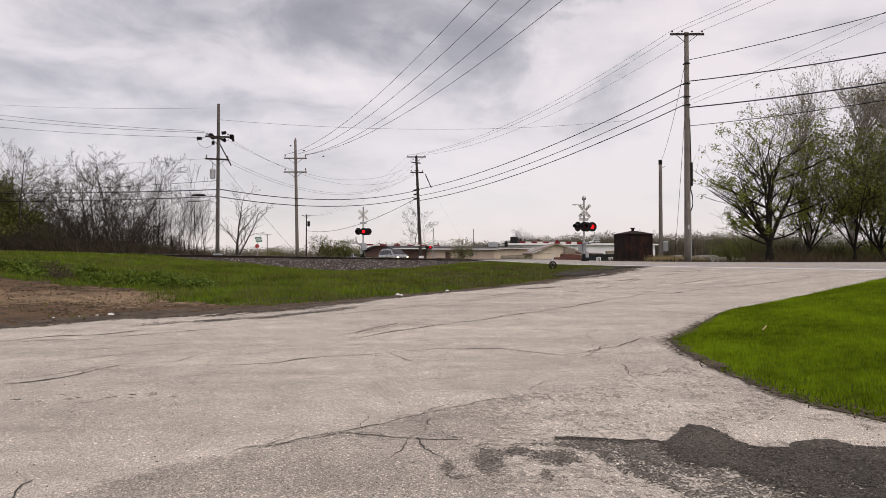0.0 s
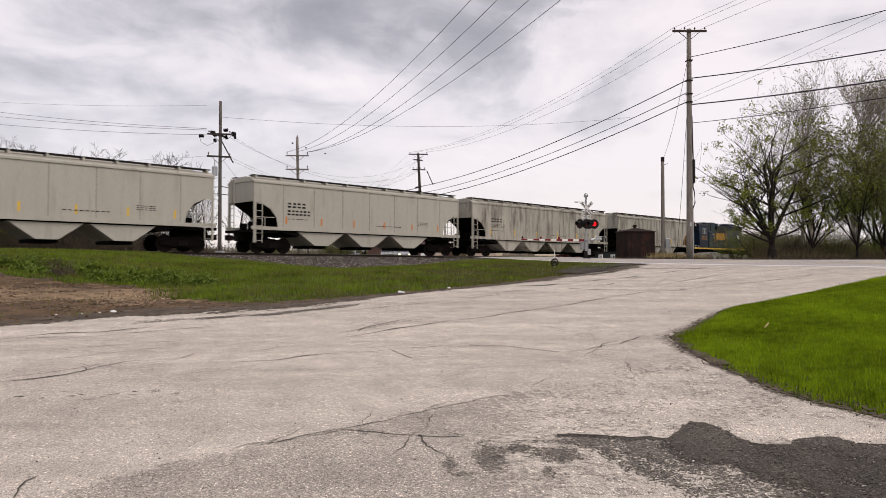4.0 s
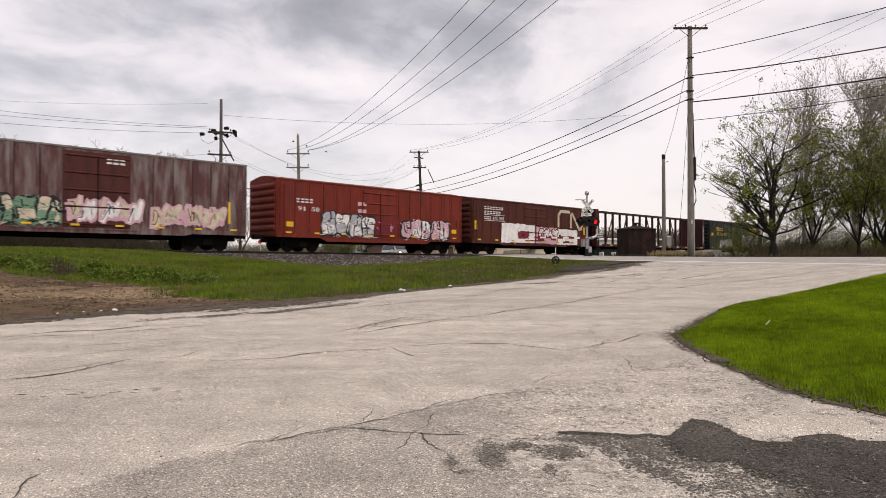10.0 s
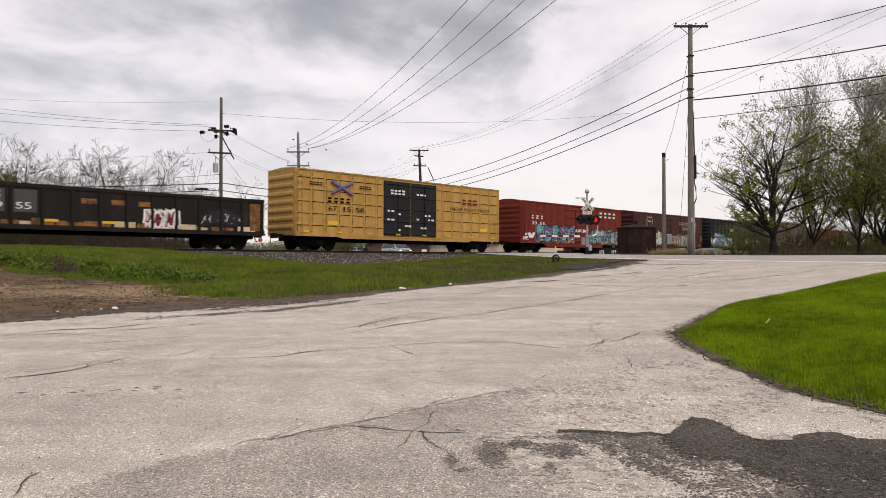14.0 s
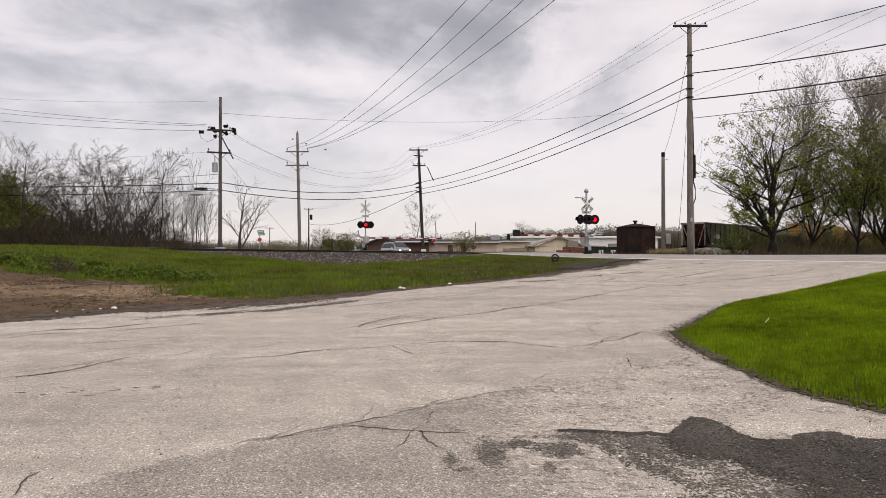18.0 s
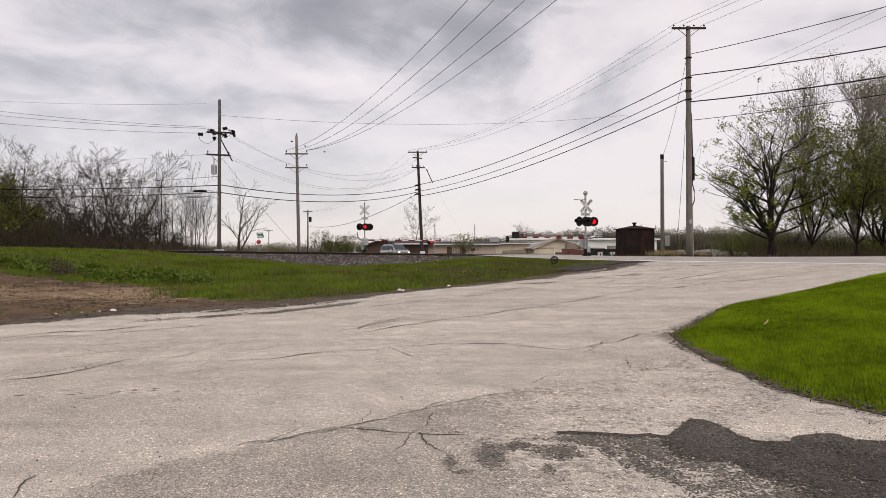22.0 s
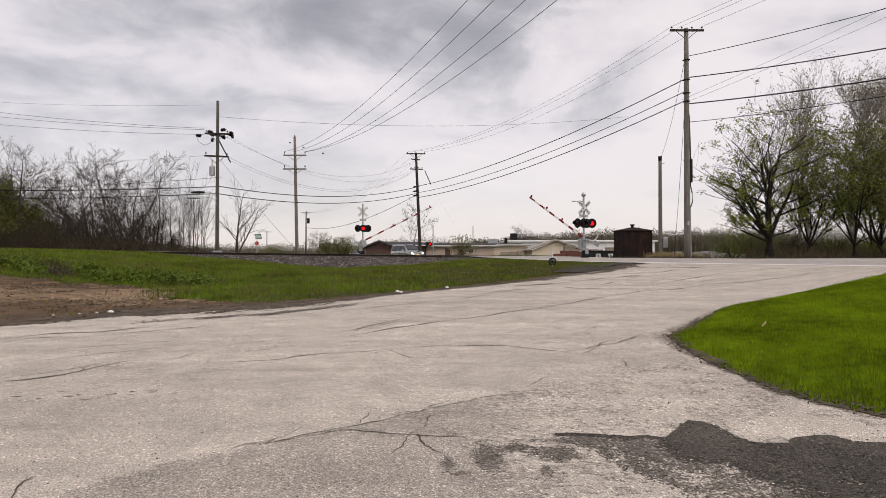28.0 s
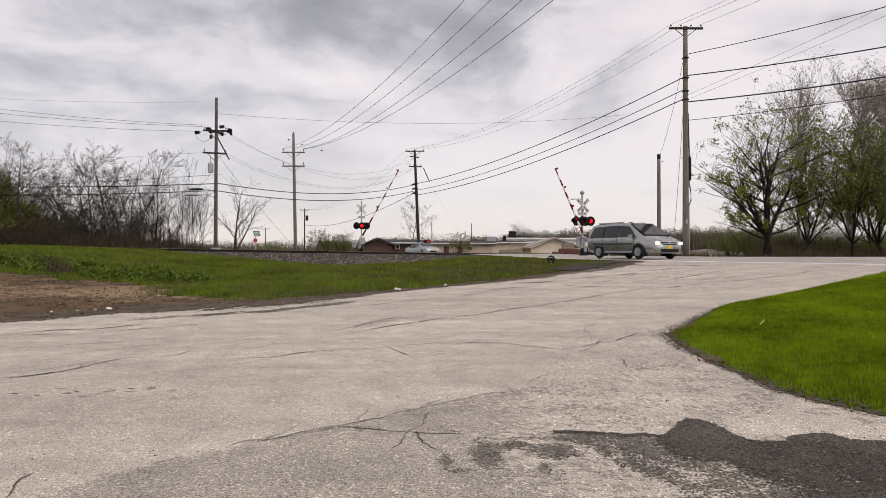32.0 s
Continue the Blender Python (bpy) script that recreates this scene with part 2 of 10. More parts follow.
PAINT_W = mat("road_paint_white", (0.66, 0.63, 0.6), 0.7, vary=0.15, scale=4, bump=0.1)
PAINT_Y = mat("road_paint_yellow", (0.62, 0.43, 0.08), 0.7, vary=0.15, scale=4, bump=0.1)
BALLAST = mat("ballast_bed", (0.07, 0.06, 0.055), 0.95, vary=0.5, scale=3, fine=22, bump=1.0)
RAIL = mat("rail_steel", (0.035, 0.026, 0.022), 0.55, 0.6, vary=0.25, bump=0.1)
RAILTOP = mat("rail_head", (0.45, 0.44, 0.43), 0.28, 0.9, vary=0.1, bump=0)
TIE = mat("tie_timber", (0.05, 0.042, 0.036), 0.9, vary=0.4, scale=3, bump=0.4, per=0.25)
WOODPOLE = mat("pole_timber", (0.21, 0.185, 0.165), 0.85, vary=0.3, scale=2.5, fine=30, bump=0.5, stretch=(5, 5, 0.5), dirt=(0.12, 0.1, 0.085), dirt_at=0.6)
DARKPOLE = mat("dark_pole_timber", (0.045, 0.037, 0.033), 0.85, vary=0.3, scale=2.5, bump=0.4, stretch=(4, 4, 0.6))
IRON = mat("dark_iron", (0.016, 0.015, 0.015), 0.6, 0.4, vary=0.25, bump=0.1)
GALV = mat("galvanised_steel", (0.42, 0.43, 0.44), 0.45, 0.7, vary=0.15, scale=3, bump=0.05)
INSUL = mat("insulator", (0.10, 0.06, 0.05), 0.3, vary=0.2)
CABLE = mat("cable_jacket", (0.02, 0.02, 0.022), 0.6, vary=0.1, bump=0)
WIRE = mat("bare_wire", (0.07, 0.07, 0.075), 0.5, 0.5, vary=0.1, bump=0)
BARK = mat("bark", (0.02, 0.016, 0.013), 0.9, vary=0.35, scale=3, fine=24, bump=0.5)
BARK_WOOD = mat("grey_brown_bark", (0.06, 0.05, 0.042), 0.9, vary=0.35, scale=3, fine=24, bump=0.4)
BARK_PALE = mat("pale_bark", (0.22, 0.195, 0.17), 0.9, vary=0.3, scale=3, bump=0.4)
LEAF = mat("young_leaf", (0.15, 0.175, 0.022), 0.75, vary=0.65, scale=0.9, fine=5, bump=0)
LEAF_DK = mat("dull_leaf", (0.11, 0.115, 0.026), 0.65, vary=0.4, scale=1.2, fine=5, bump=0)
BUD = mat("budding_twig_leaf", (0.17, 0.16, 0.07), 0.7, vary=0.3, scale=1.2, bump=0)
SCRUB = mat("dry_scrub", (0.085, 0.068, 0.048), 0.9, vary=0.4, scale=1, bump=0)
WHITE = mat("white_paint", (0.72, 0.71, 0.69), 0.5, vary=0.08, scale=2, bump=0.05)
BLACK = mat("black_paint", (0.009, 0.009, 0.01), 0.5, vary=0.2, bump=0.05)
# gate red darkened in its colour, as stripes seen against the light
GATE_RED = mat("backlit_gate_red", (0.17, 0.014, 0.016), 0.6, vary=0.25, bump=0)
RED_P = mat("red_paint", (0.42, 0.03, 0.03), 0.5, vary=0.1, bump=0)
YEL_P = mat("yellow_paint", (0.72, 0.45, 0.03), 0.55, vary=0.12, bump=0)
ORANGE_P = mat("orange_paint", (0.62, 0.2, 0.03), 0.55, vary=0.12, bump=0)
RED_LIT = mat("lit_red_lens", (1.0, 0.012, 0.02), 0.3, vary=0, bump=0, emit=1.1)
RED_DIM = mat("dark_red_lens", (0.06, 0.01, 0.012), 0.12, vary=0, bump=0)
LAMP_LIT = mat("lit_headlamp", (1.0, 0.92, 0.66), 0.2, vary=0, bump=0, emit=2.2)
LAMP_OFF = mat("clear_headlamp", (0.6, 0.6, 0.6), 0.1, vary=0, bump=0)
GLASS = mat("dark_glass", (0.012, 0.014, 0.016), 0.06, vary=0.1, bump=0, spec=0.35)
RUBBER = mat("tyre_rubber", (0.02, 0.02, 0.02), 0.85, vary=0.2, bump=0.1)
# wheels and underframe: near-black, with the deep shade below the cars in the colour
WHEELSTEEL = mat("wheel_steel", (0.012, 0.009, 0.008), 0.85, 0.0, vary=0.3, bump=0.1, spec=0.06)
UNDER = mat("grimy_shaded_underframe", (0.006, 0.005, 0.0045), 0.95, vary=0.35, scale=2, bump=0.2, spec=0.04)


# ---- mesh helpers ----
class Shape:
    """Collects solids into one mesh."""

    def __init__(self):
        self.v, self.f = [], []

    def add(self, verts, faces):
        k = len(self.v)
        self.v += [tuple(p) for p in verts]
        self.f += [[k + i for i in f] for f in faces]
        return self

    def box(self, x0, x1, y0, y1, z0, z1):
        return self.add([(x0, y0, z0), (x1, y0, z0), (x1, y1, z0), (x0, y1, z0), (x0, y0, z1), (x1, y0, z1), (x1, y1, z1), (x0, y1, z1)],
                        [(0, 3, 2, 1), (4, 5, 6, 7), (0, 1, 5, 4), (1, 2, 6, 5), (2, 3, 7, 6), (3, 0, 4, 7)])

    def chamfer(self, x0, x1, y0, y1, z0, z1, c):
        """A box whose upright edges and top rim are cut off by c."""
        def ring(i, z):
            a, b, p, q = x0 + i, x1 - i, y0 + i, y1 - i
            return [(a + c, p, z), (b - c, p, z), (b, p + c, z), (b, q - c, z), (b - c, q, z), (a + c, q, z), (a, q - c, z), (a, p + c, z)]
        rings = [ring(0, z0), ring(0, z1 - c), ring(c * 0.7, z1)]
        return self.loft(rings)

    def loft(self, rings, cap=True):
        n = len(rings[0])
        v = [p for r in rings for p in r]
        f = [(k * n + i, k * n + (i + 1) % n, (k + 1) * n + (i + 1) % n, (k + 1) * n + i) for k in range(len(rings) - 1) for i in range(n)]
        if cap:
            f += [tuple(range(n - 1, -1, -1)), tuple(range((len(rings) - 1) * n, len(rings) * n))]
        return self.add(v, f)

    def prism_x(self, prof, x0, x1):
        return self.loft([[(x0, y, z) for y, z in prof], [(x1, y, z) for y, z in prof]])

    def prism_y(self, prof, y0, y1):
        return self.loft([[(x, y0, z) for x, z in prof], [(x, y1, z) for x, z in prof]])

    def prism_z(self, prof, z0, z1):
        return self.loft([[(x, y, z0) for x, y in prof], [(x, y, z1) for x, y in prof]])

    def tube(self, pts, radii, n=6, cap=True):
        """A tube along a line of points."""
        pts = [Vector(p) for p in pts]
        rings = []
        for i, p in enumerate(pts):
            d = (pts[min(i + 1, len(pts) - 1)] - pts[max(i - 1, 0)]).normalized()
            a = d.cross(Vector((0, 0, 1)))
            a = a.normalized() if a.length > 1e-3 else Vector((1, 0, 0))
            b = a.cross(d)
            r = radii[i] if hasattr(radii, "__len__") else radii
            rings.append([p + (a * math.cos(2 * math.pi * k / n) + b * math.sin(2 * math.pi * k / n)) * r for k in range(n)])
        return self.loft(rings, cap)

    def cyl(self, a, b, r0, r1=None, n=10):
        return self.tube([a, b], [r0, r0 if r1 is None else r1], n)

    def mesh(self, name, material, smooth=False):
        me = bpy.data.meshes.new(name)
        me.from_pydata(self.v, [], self.f)
        me.materials.append(material)
        if smooth:
            me.polygons.foreach_set("use_smooth", [True] * len(me.polygons))
        me.update()
        return me


def part(name, shape, material, parent=None, label="", smooth=False):
    """Links a shape, or mesh data, as one mesh object, under a thing or a part where one is given."""
    data = shape.mesh(name, material, smooth) if isinstance(shape, Shape) else shape
    ob = new(name, data)
    if parent:
        ob.parent = parent
    if label:
        ob["label"] = label
    return ob


def thing(name, label, category, group="", at=None):
    ob = tagged(new(name), label, category, group)
    if at is not None:
        ob.matrix_basis = at
    return ob


def smooth01(t):
    t = np.clip(t, 0.0, 1.0)
    return t * t * (3 - 2 * t)


# ---- lie of the land ----
LEFT_EDGE = [(-7.03, 10.92), (-6.33, 11.61), (-5.78, 12.32), (-4.82, 12.93), (-3.64, 13.7), (-2.66, 14.46), (-1.84, 15.57), (-0.34, 17.02),
             (1.32, 18.77), (3.02, 20.91), (4.89, 24.24), (6.4, 26.3), (7.6, 28.4), (9.2, 29.2)]
MOUND_EDGE = [(12.7, 18.4), (10.7, 16.65), (8.9, 15.95), (7.1, 14.85), (6.0, 13.9), (5.05, 12.6), (4.3, 11.4), (3.69, 10.42), (3.21, 9.75), (3.08, 8.81),
              (3.03, 7.76), (3.09, 7.16), (3.13, 6.4), (3.27, 5.98), (3.54, 5.5), (4.6, 4.95), (7.0, 4.4)]
PAVED = [(-30, -8), (-30, 4.0), (-14, 8.2)] + LEFT_EDGE + [(10.6, 24.2)] + MOUND_EDGE + [(16, 3.6), (16, -8)]


def road_w(x, y):
    """Metres to the right of the line that the traffic towards the viewer keeps."""
    return (x - (1.4 + 0.295 * (62 - y))) * 0.959


def road_z(x, y):
    fall = np.interp(y, [0, 20, 27, 38, 46, 52, 57], [0.034, 0.033, 0.028, 0.018, 0.003, 0.0, 0.0])
    return np.interp(y, [-20, 10, 20, 27, 34, 38, 46, 52, 57, 66, 75, 90, 150], [1.0, 1.3, 1.37, 1.388, 1.425, 1.465, 1.6, 1.73, 1.8, 1.78, 1.48, 1.45, 1.7]) + fall * road_w(x, y)


def paved_z(x, y):
    t = smooth01((road_w(x, y) + 8.5) / 6.5)
    return 0.043 * y * (1 - t) + road_z(x, y) * t


def rail_z(y):
    return np.interp(y, [-30, 31.6, 68, 90, 1000], [2.1, 1.99, 1.69, 1.6, 1.6])


def track_q(x, y):
    """Metres from the track's middle line, towards the viewer."""
    return (52.8 - (y - x)) / 1.41421


def poly_dist(x, y, poly):
    """Distance to a polygon's outline, negative inside it."""
    best, inside = np.full(x.shape, 1e9), np.zeros(x.shape, bool)
    for (ax, ay), (bx, by) in zip(poly, poly[1:] + poly[:1]):
        dx, dy = bx - ax, by - ay
        t = np.clip(((x - ax) * dx + (y - ay) * dy) / (dx * dx + dy * dy), 0, 1)
        best = np.minimum(best, np.hypot(x - ax - t * dx, y - ay - t * dy))
        if ay != by:
            inside ^= ((ay > y) != (by > y)) & (x < dx * (y - ay) / dy + ax)
    return np.where(inside, -best, best)


def wob(x, y, s, k):
    return np.sin(x * s + k) * np.cos(y * s * 1.3 + 2 * k) * 0.6 + np.sin((x + y) * s * 2.1 + 3 * k) * 0.4


def ground_z(x, y):
    x, y = np.asarray(x, float), np.asarray(y, float)
    d, q, w, p = poly_dist(x, y, PAVED), track_q(x, y), road_w(x, y), paved_z(x, y)
    out = np.maximum(d, 0)
    # bank on the track's side of the paving
    top = np.interp(x, [-60, -18, -15, -13.2, -11.2, -8.8, -6.1, -4.6, -1.3, 1.8, 4, 10], [2.0, 1.9, 1.84, 1.77, 1.54, 1.25, 0.97, 0.89, 1.0, 1.35, 1.45, 1.5]) + 0.05 * wob(x, y, 0.45, 1)
    share = smooth01(out / (out + np.maximum(q - 4.4, 0) + 1e-6))
    bank = p - 0.02 + (top - p + 0.02) * share
    # lawn beside the drive
    lawn = p - 0.02 + 0.15 * (1 - np.exp(-out / 1.1)) + 0.02 * wob(x, y, 0.7, 2)
    # verge beyond the road
    verge = road_z(x, y) - 0.06 + 0.04 * wob(x, y, 0.5, 3) - 0.02 * np.maximum(w - 6, 0)
    verge = np.maximum(verge, 1.3)
    z = np.where(w > 5.5, verge, np.where(y - x > 11, bank, lawn))
    # the road's own bed
    onroad = (w > -1.95) & (w < 5.55)
    side = smooth01((np.abs(w - 1.8) - 3.7) / 2.5)
    z = np.where((y > 24) | (w > 0), (road_z(x, y) - 0.05) * (1 - side) + z * side, z)
    # the track's bed, and the land beyond it
    far = 1.95 + 0.35 * smooth01((-q - 25) / 90) + 0.03 * wob(x, y, 0.2, 4)
    bed = rail_z(y) - 0.42
    z = np.where(q < 4.4, np.where(q < -4.4, far + (bed - far) * np.clip((q + 6.5) / 2.1, 0, 1), np.minimum(z, bed)), z)
    side2 = smooth01((np.abs(w - 1.8) - 3.7) / 3.0)
    z = np.where(np.abs(q) < 400, np.where((q < 6) & (y < 220), (road_z(x, y) - 0.06) * (1 - side2) + z * side2, z), z)
    z = np.where(d < 0, p - 0.1, z)
    z = np.where(onroad & (y < 219), road_z(x, y) - 0.1, z)
    return z


def lines(*spans):
    out = []
    for a, b, n in spans:
        out += list(np.linspace(a, b, n, endpoint=False))
    return out


gx = np.array(lines((-3000, -300, 8), (-300, -60, 24), (-60, -16, 66), (-16, 18, 136), (18, 60, 60), (60, 300, 24), (300, 3001, 9)))
gy = np.array(lines((-600, -60, 8), (-60, 0, 18), (0, 32, 128), (32, 75, 108), (75, 140, 40), (140, 400, 24), (400, 4001, 12)))
GX, GY = np.meshgrid(gx, gy)
GZ = ground_z(GX, GY)
nx, ny = len(gx), len(gy)
land = bpy.data.meshes.new("ground")
land.from_pydata(np.stack([GX, GY, GZ], -1).reshape(-1, 3).tolist(), [],
                 [(j * nx + i, j * nx + i + 1, (j + 1) * nx + i + 1, (j + 1) * nx + i) for j in range(ny - 1) for i in range(nx - 1)])
land.materials.append(GRASS)
land.polygons.foreach_set("use_smooth", [True] * len(land.polygons))
tagged(new("ground", land), "green grassy ground around the rail crossing", "ground", kind="structure")


def sheet(name, poly, zfun, material, step=1.0, lift=0.0):
    """A polygon laid on the land, cut into strips so that it follows its slopes."""
    bm = bmesh.new()
    bm.faces.new([bm.verts.new((x, y, 0)) for x, y in poly])
    bmesh.ops.triangulate(bm, faces=bm.faces[:])
    xs, ys = [p[0] for p in poly], [p[1] for p in poly]
    for axis, lo, hi in ((0, min(xs), max(xs)), (1, min(ys), max(ys))):
        k = math.ceil(lo / step) * step
        while k < hi:
            co = [0, 0, 0]
            no = [0, 0, 0]
            co[axis], no[axis] = k, 1
            bmesh.ops.bisect_plane(bm, geom=bm.verts[:] + bm.edges[:] + bm.faces[:], plane_co=co, plane_no=no)
            k += step
    for v in bm.verts:
        v.co.z = float(zfun(v.co.x, v.co.y)) + lift
    for f in bm.faces:
        if f.normal.z < 0:
            f.normal_flip()
        f.smooth = True
    me = bpy.data.meshes.new(name)
    bm.to_mesh(me)
    bm.free()
    me.materials.append(material)
    return new(name, me)


tagged(sheet("paved_drive", PAVED, paved_z, WORN, 1.5), "wide worn pale grey cracked asphalt drive", "drive", kind="structure")


def road_xy(w, y):
    return 1.4 + 0.295 * (62 - y) + w / 0.959, y


def ribbon(name, w0, w1, y0, y1, material, lift, step=2.0, cols=4):
    s = Shape()
    ys = np.arange(y0, y1 + step, step)
    v, f = [], []
    for yy in ys:
        for k in range(cols + 1):
            x, y = road_xy(w0 + (w1 - w0) * k / cols, yy)
            v.append((x, y, float(road_z(x, y)) + lift))
    n = cols + 1
    for j in range(len(ys) - 1):
        for k in range(cols):
            f.append((j * n + k, j * n + k + 1, (j + 1) * n + k + 1, (j + 1) * n + k))
    s.add(v, f)
    return part(name, s, material, smooth=True)


road = tagged(ribbon("road", -1.9, 5.5, -8, 216, ROAD, 0.0), "two-lane grey asphalt road over the rail crossing", "road", kind="structure")
for nm, a, b, m in (("edge_line", -1.88, -1.3, PAINT_W), ("edge_line", 5.1, 5.22, PAINT_W), ("centre_line", 1.68, 1.78, PAINT_Y), ("centre_line", 1.88, 1.98, PAINT_Y)):
    for y0, y1 in ((-8, 46), (64, 214)):
        ribbon(nm, a, b, y0, y1, m, 0.006, 2.0, 1).parent = road


# ---- railway ----
def track_pt(a, side=0.0):
    """A point a metres along the track and side metres to its left (away from the viewer)."""
    return 0.70711 * a - 26.4 - 0.70711 * side, 0.70711 * a + 26.4 + 0.70711 * side


def along(shape, prof, a0, a1, lift=0.0, step=6.0):
    """Sweeps a profile of (side, height above rail) along the track."""
    rings = []
    for a in np.arange(a0, a1 + step, step):
        ring = []
        for s, h in prof:
            x, y = track_pt(a, s)
            ring.append((x, y, float(rail_z(0.70711 * a + 26.4)) + h + lift))
        rings.append(ring)
    return shape.loft(rings)


bed = tagged(part("ballast_bed", along(Shape(), [(4.6, -0.62), (2.0, -0.2), (-2.0, -0.2), (-4.6, -0.95), (-4.6, -1.6), (4.6, -1.6)], -70, 400), BALLAST),
             "grey crushed stone ballast bed under the rails", "ballast", kind="structure")
rails = thing("railway_track", "single railway track of brown steel rails on timber ties", "railway track")
for sgn in (-1, 1):
    c = 0.7525 * sgn
    part("rail", along(Shape(), [(c - 0.07, -0.17), (c + 0.07, -0.17), (c + 0.07, -0.155), (c + 0.012, -0.13), (c + 0.012, -0.045), (c + 0.036, -0.03), (c + 0.036, -0.004),
                                 (c - 0.036, -0.004), (c - 0.036, -0.03), (c - 0.012, -0.045), (c - 0.012, -0.13), (c - 0.07, -0.155)], -70, 400), RAIL, rails)
    part("rail_head", along(Shape(), [(c - 0.03, -0.005), (c + 0.03, -0.005), (c + 0.028, 0.0), (c - 0.028, 0.0)], -70, 400), RAILTOP, rails, "worn bright rail head")
tie_mesh = Shape().chamfer(-0.115, 0.115, -1.3, 1.3, -0.3, -0.175, 0.012).mesh("tie", TIE)
for i in range(230):
    a = -30 + i * 0.55
    x, y = track_pt(a)
    t = part("tie", tie_mesh, None, rails)
    t.matrix_basis = pose(x, y, float(rail_z(y)), 0, 0, 45 + random.uniform(-1.5, 1.5))


# ---- train ----
def letter(name, text, size, material, m, parent, depth=0.004):
    cu = bpy.data.curves.new(name, "FONT")
    cu.body, cu.size, cu.extrude, cu.align_x, cu.align_y = text, size, depth, "CENTER", "CENTER"
    ob = new(name, cu)
    deps = bpy.context.evaluated_depsgraph_get()
    me = bpy.data.meshes.new_from_object(ob.evaluated_get(deps))
    bpy.data.objects.remove(ob)
    me.materials.clear()
    me.materials.append(material)
    o = part(name, me, None, parent)
    o.matrix_basis = m
    return o


def car_paint(name, colour, dirt, at=0.6, rough=0.6, vary=0.22):
    return mat(name, colour, rough, vary=vary, scale=0.9, fine=16, bump=0.06, dirt=dirt, dirt_at=at, stretch=(1.6, 1.6, 0.28))


P_BROWN = car_paint("oxide_brown_paint", (0.085, 0.022, 0.014), (0.04, 0.016, 0.012))
P_RED = car_paint("oxide_red_paint", (0.18, 0.025, 0.014), (0.1, 0.022, 0.016))
P_FADED = car_paint("faded_brown_paint", (0.1, 0.042, 0.04), (0.22, 0.18, 0.175), 0.56)
P_MAROON = car_paint("maroon_paint", (0.075, 0.02, 0.016), (0.035, 0.013, 0.012))
P_BEAM = car_paint("dark_maroon_steel", (0.05, 0.014, 0.012), (0.025, 0.01, 0.009))
P_BLACK = car_paint("black_car_paint", (0.014, 0.0145, 0.016), (0.022, 0.022, 0.023))
P_DKBLUE = car_paint("faded_black_paint", (0.013, 0.0155, 0.019), (0.026, 0.028, 0.032))
P_YELLOW = car_paint("yellow_car_paint", (0.47, 0.272, 0.075), (0.36, 0.2, 0.055), 0.62)
P_GREY = car_paint("grey_hopper_paint", (0.40, 0.378, 0.322), (0.13, 0.118, 0.1), 0.58, 0.6, 0.15)
P_GREYC = car_paint("clean_grey_hopper_paint", (0.42, 0.4, 0.345), (0.33, 0.31, 0.265), 0.66, 0.6, 0.08)
P_PALE = car_paint("pale_hopper_paint", (0.72, 0.71, 0.68), (0.64, 0.625, 0.59), 0.7, 0.55, 0.05)
P_RUST = car_paint("rusty_black_steel", (0.010, 0.008, 0.007), (0.034, 0.018, 0.012), 0.64)
P_LOCO = car_paint("dark_blue_engine_paint", (0.006, 0.014, 0.03), (0.012, 0.02, 0.032), 0.66, 0.5)
P_LOCOY = car_paint("yellow_engine_paint", (0.42, 0.2, 0.025), (0.3, 0.14, 0.02), 0.66)
P_LOCOT = car_paint("teal_engine_paint", (0.008, 0.026, 0.034), (0.012, 0.02, 0.03), 0.66, 0.5)
P_ROOF = mat("galvanised_car_roof", (0.30, 0.28, 0.27), 0.6, 0.3, vary=0.25, scale=1.2, bump=0.1)
P_BLUE = mat("blue_panel_paint", (0.10, 0.20, 0.33), 0.6, vary=0.2, bump=0.05)
TAGS = [mat("spray_" + n, c, 0.6, vary=0.2, scale=3, bump=0) for n, c in (
    ("white", (0.78, 0.755, 0.745)), ("pink", (0.62, 0.38, 0.44)), ("teal", (0.10, 0.36, 0.38)), ("violet", (0.16, 0.12, 0.25)), ("cream", (0.62, 0.53, 0.40)),
    ("green", (0.17, 0.30, 0.20)), ("black", (0.02, 0.02, 0.022)), ("blue", (0.10, 0.17, 0.33)), ("silver", (0.42, 0.42, 0.46)), ("red", (0.17, 0.02, 0.032)))]
SPRAY = dict(zip(("white", "pink", "teal", "violet", "cream", "green", "black", "blue", "silver", "red"), TAGS))

HALF = 1.54  # half a car's width
wheel_mesh = Shape()
wheel_mesh.cyl((0, -0.0675, 0), (0, 0.0675, 0), 0.455, None, 20).cyl((0, -0.085, 0), (0, -0.0675, 0), 0.485, None, 20).cyl((0, 0.0675, 0), (0, 0.1, 0), 0.17, None, 10)
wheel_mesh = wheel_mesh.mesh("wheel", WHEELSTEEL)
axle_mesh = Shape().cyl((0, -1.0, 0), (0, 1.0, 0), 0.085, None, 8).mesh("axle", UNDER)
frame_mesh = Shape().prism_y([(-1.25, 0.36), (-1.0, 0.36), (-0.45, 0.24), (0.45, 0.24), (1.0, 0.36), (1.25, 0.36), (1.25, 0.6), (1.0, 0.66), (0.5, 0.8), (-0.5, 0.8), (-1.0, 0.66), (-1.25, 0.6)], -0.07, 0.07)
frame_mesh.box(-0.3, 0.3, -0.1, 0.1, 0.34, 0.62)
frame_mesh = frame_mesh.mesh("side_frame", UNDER)
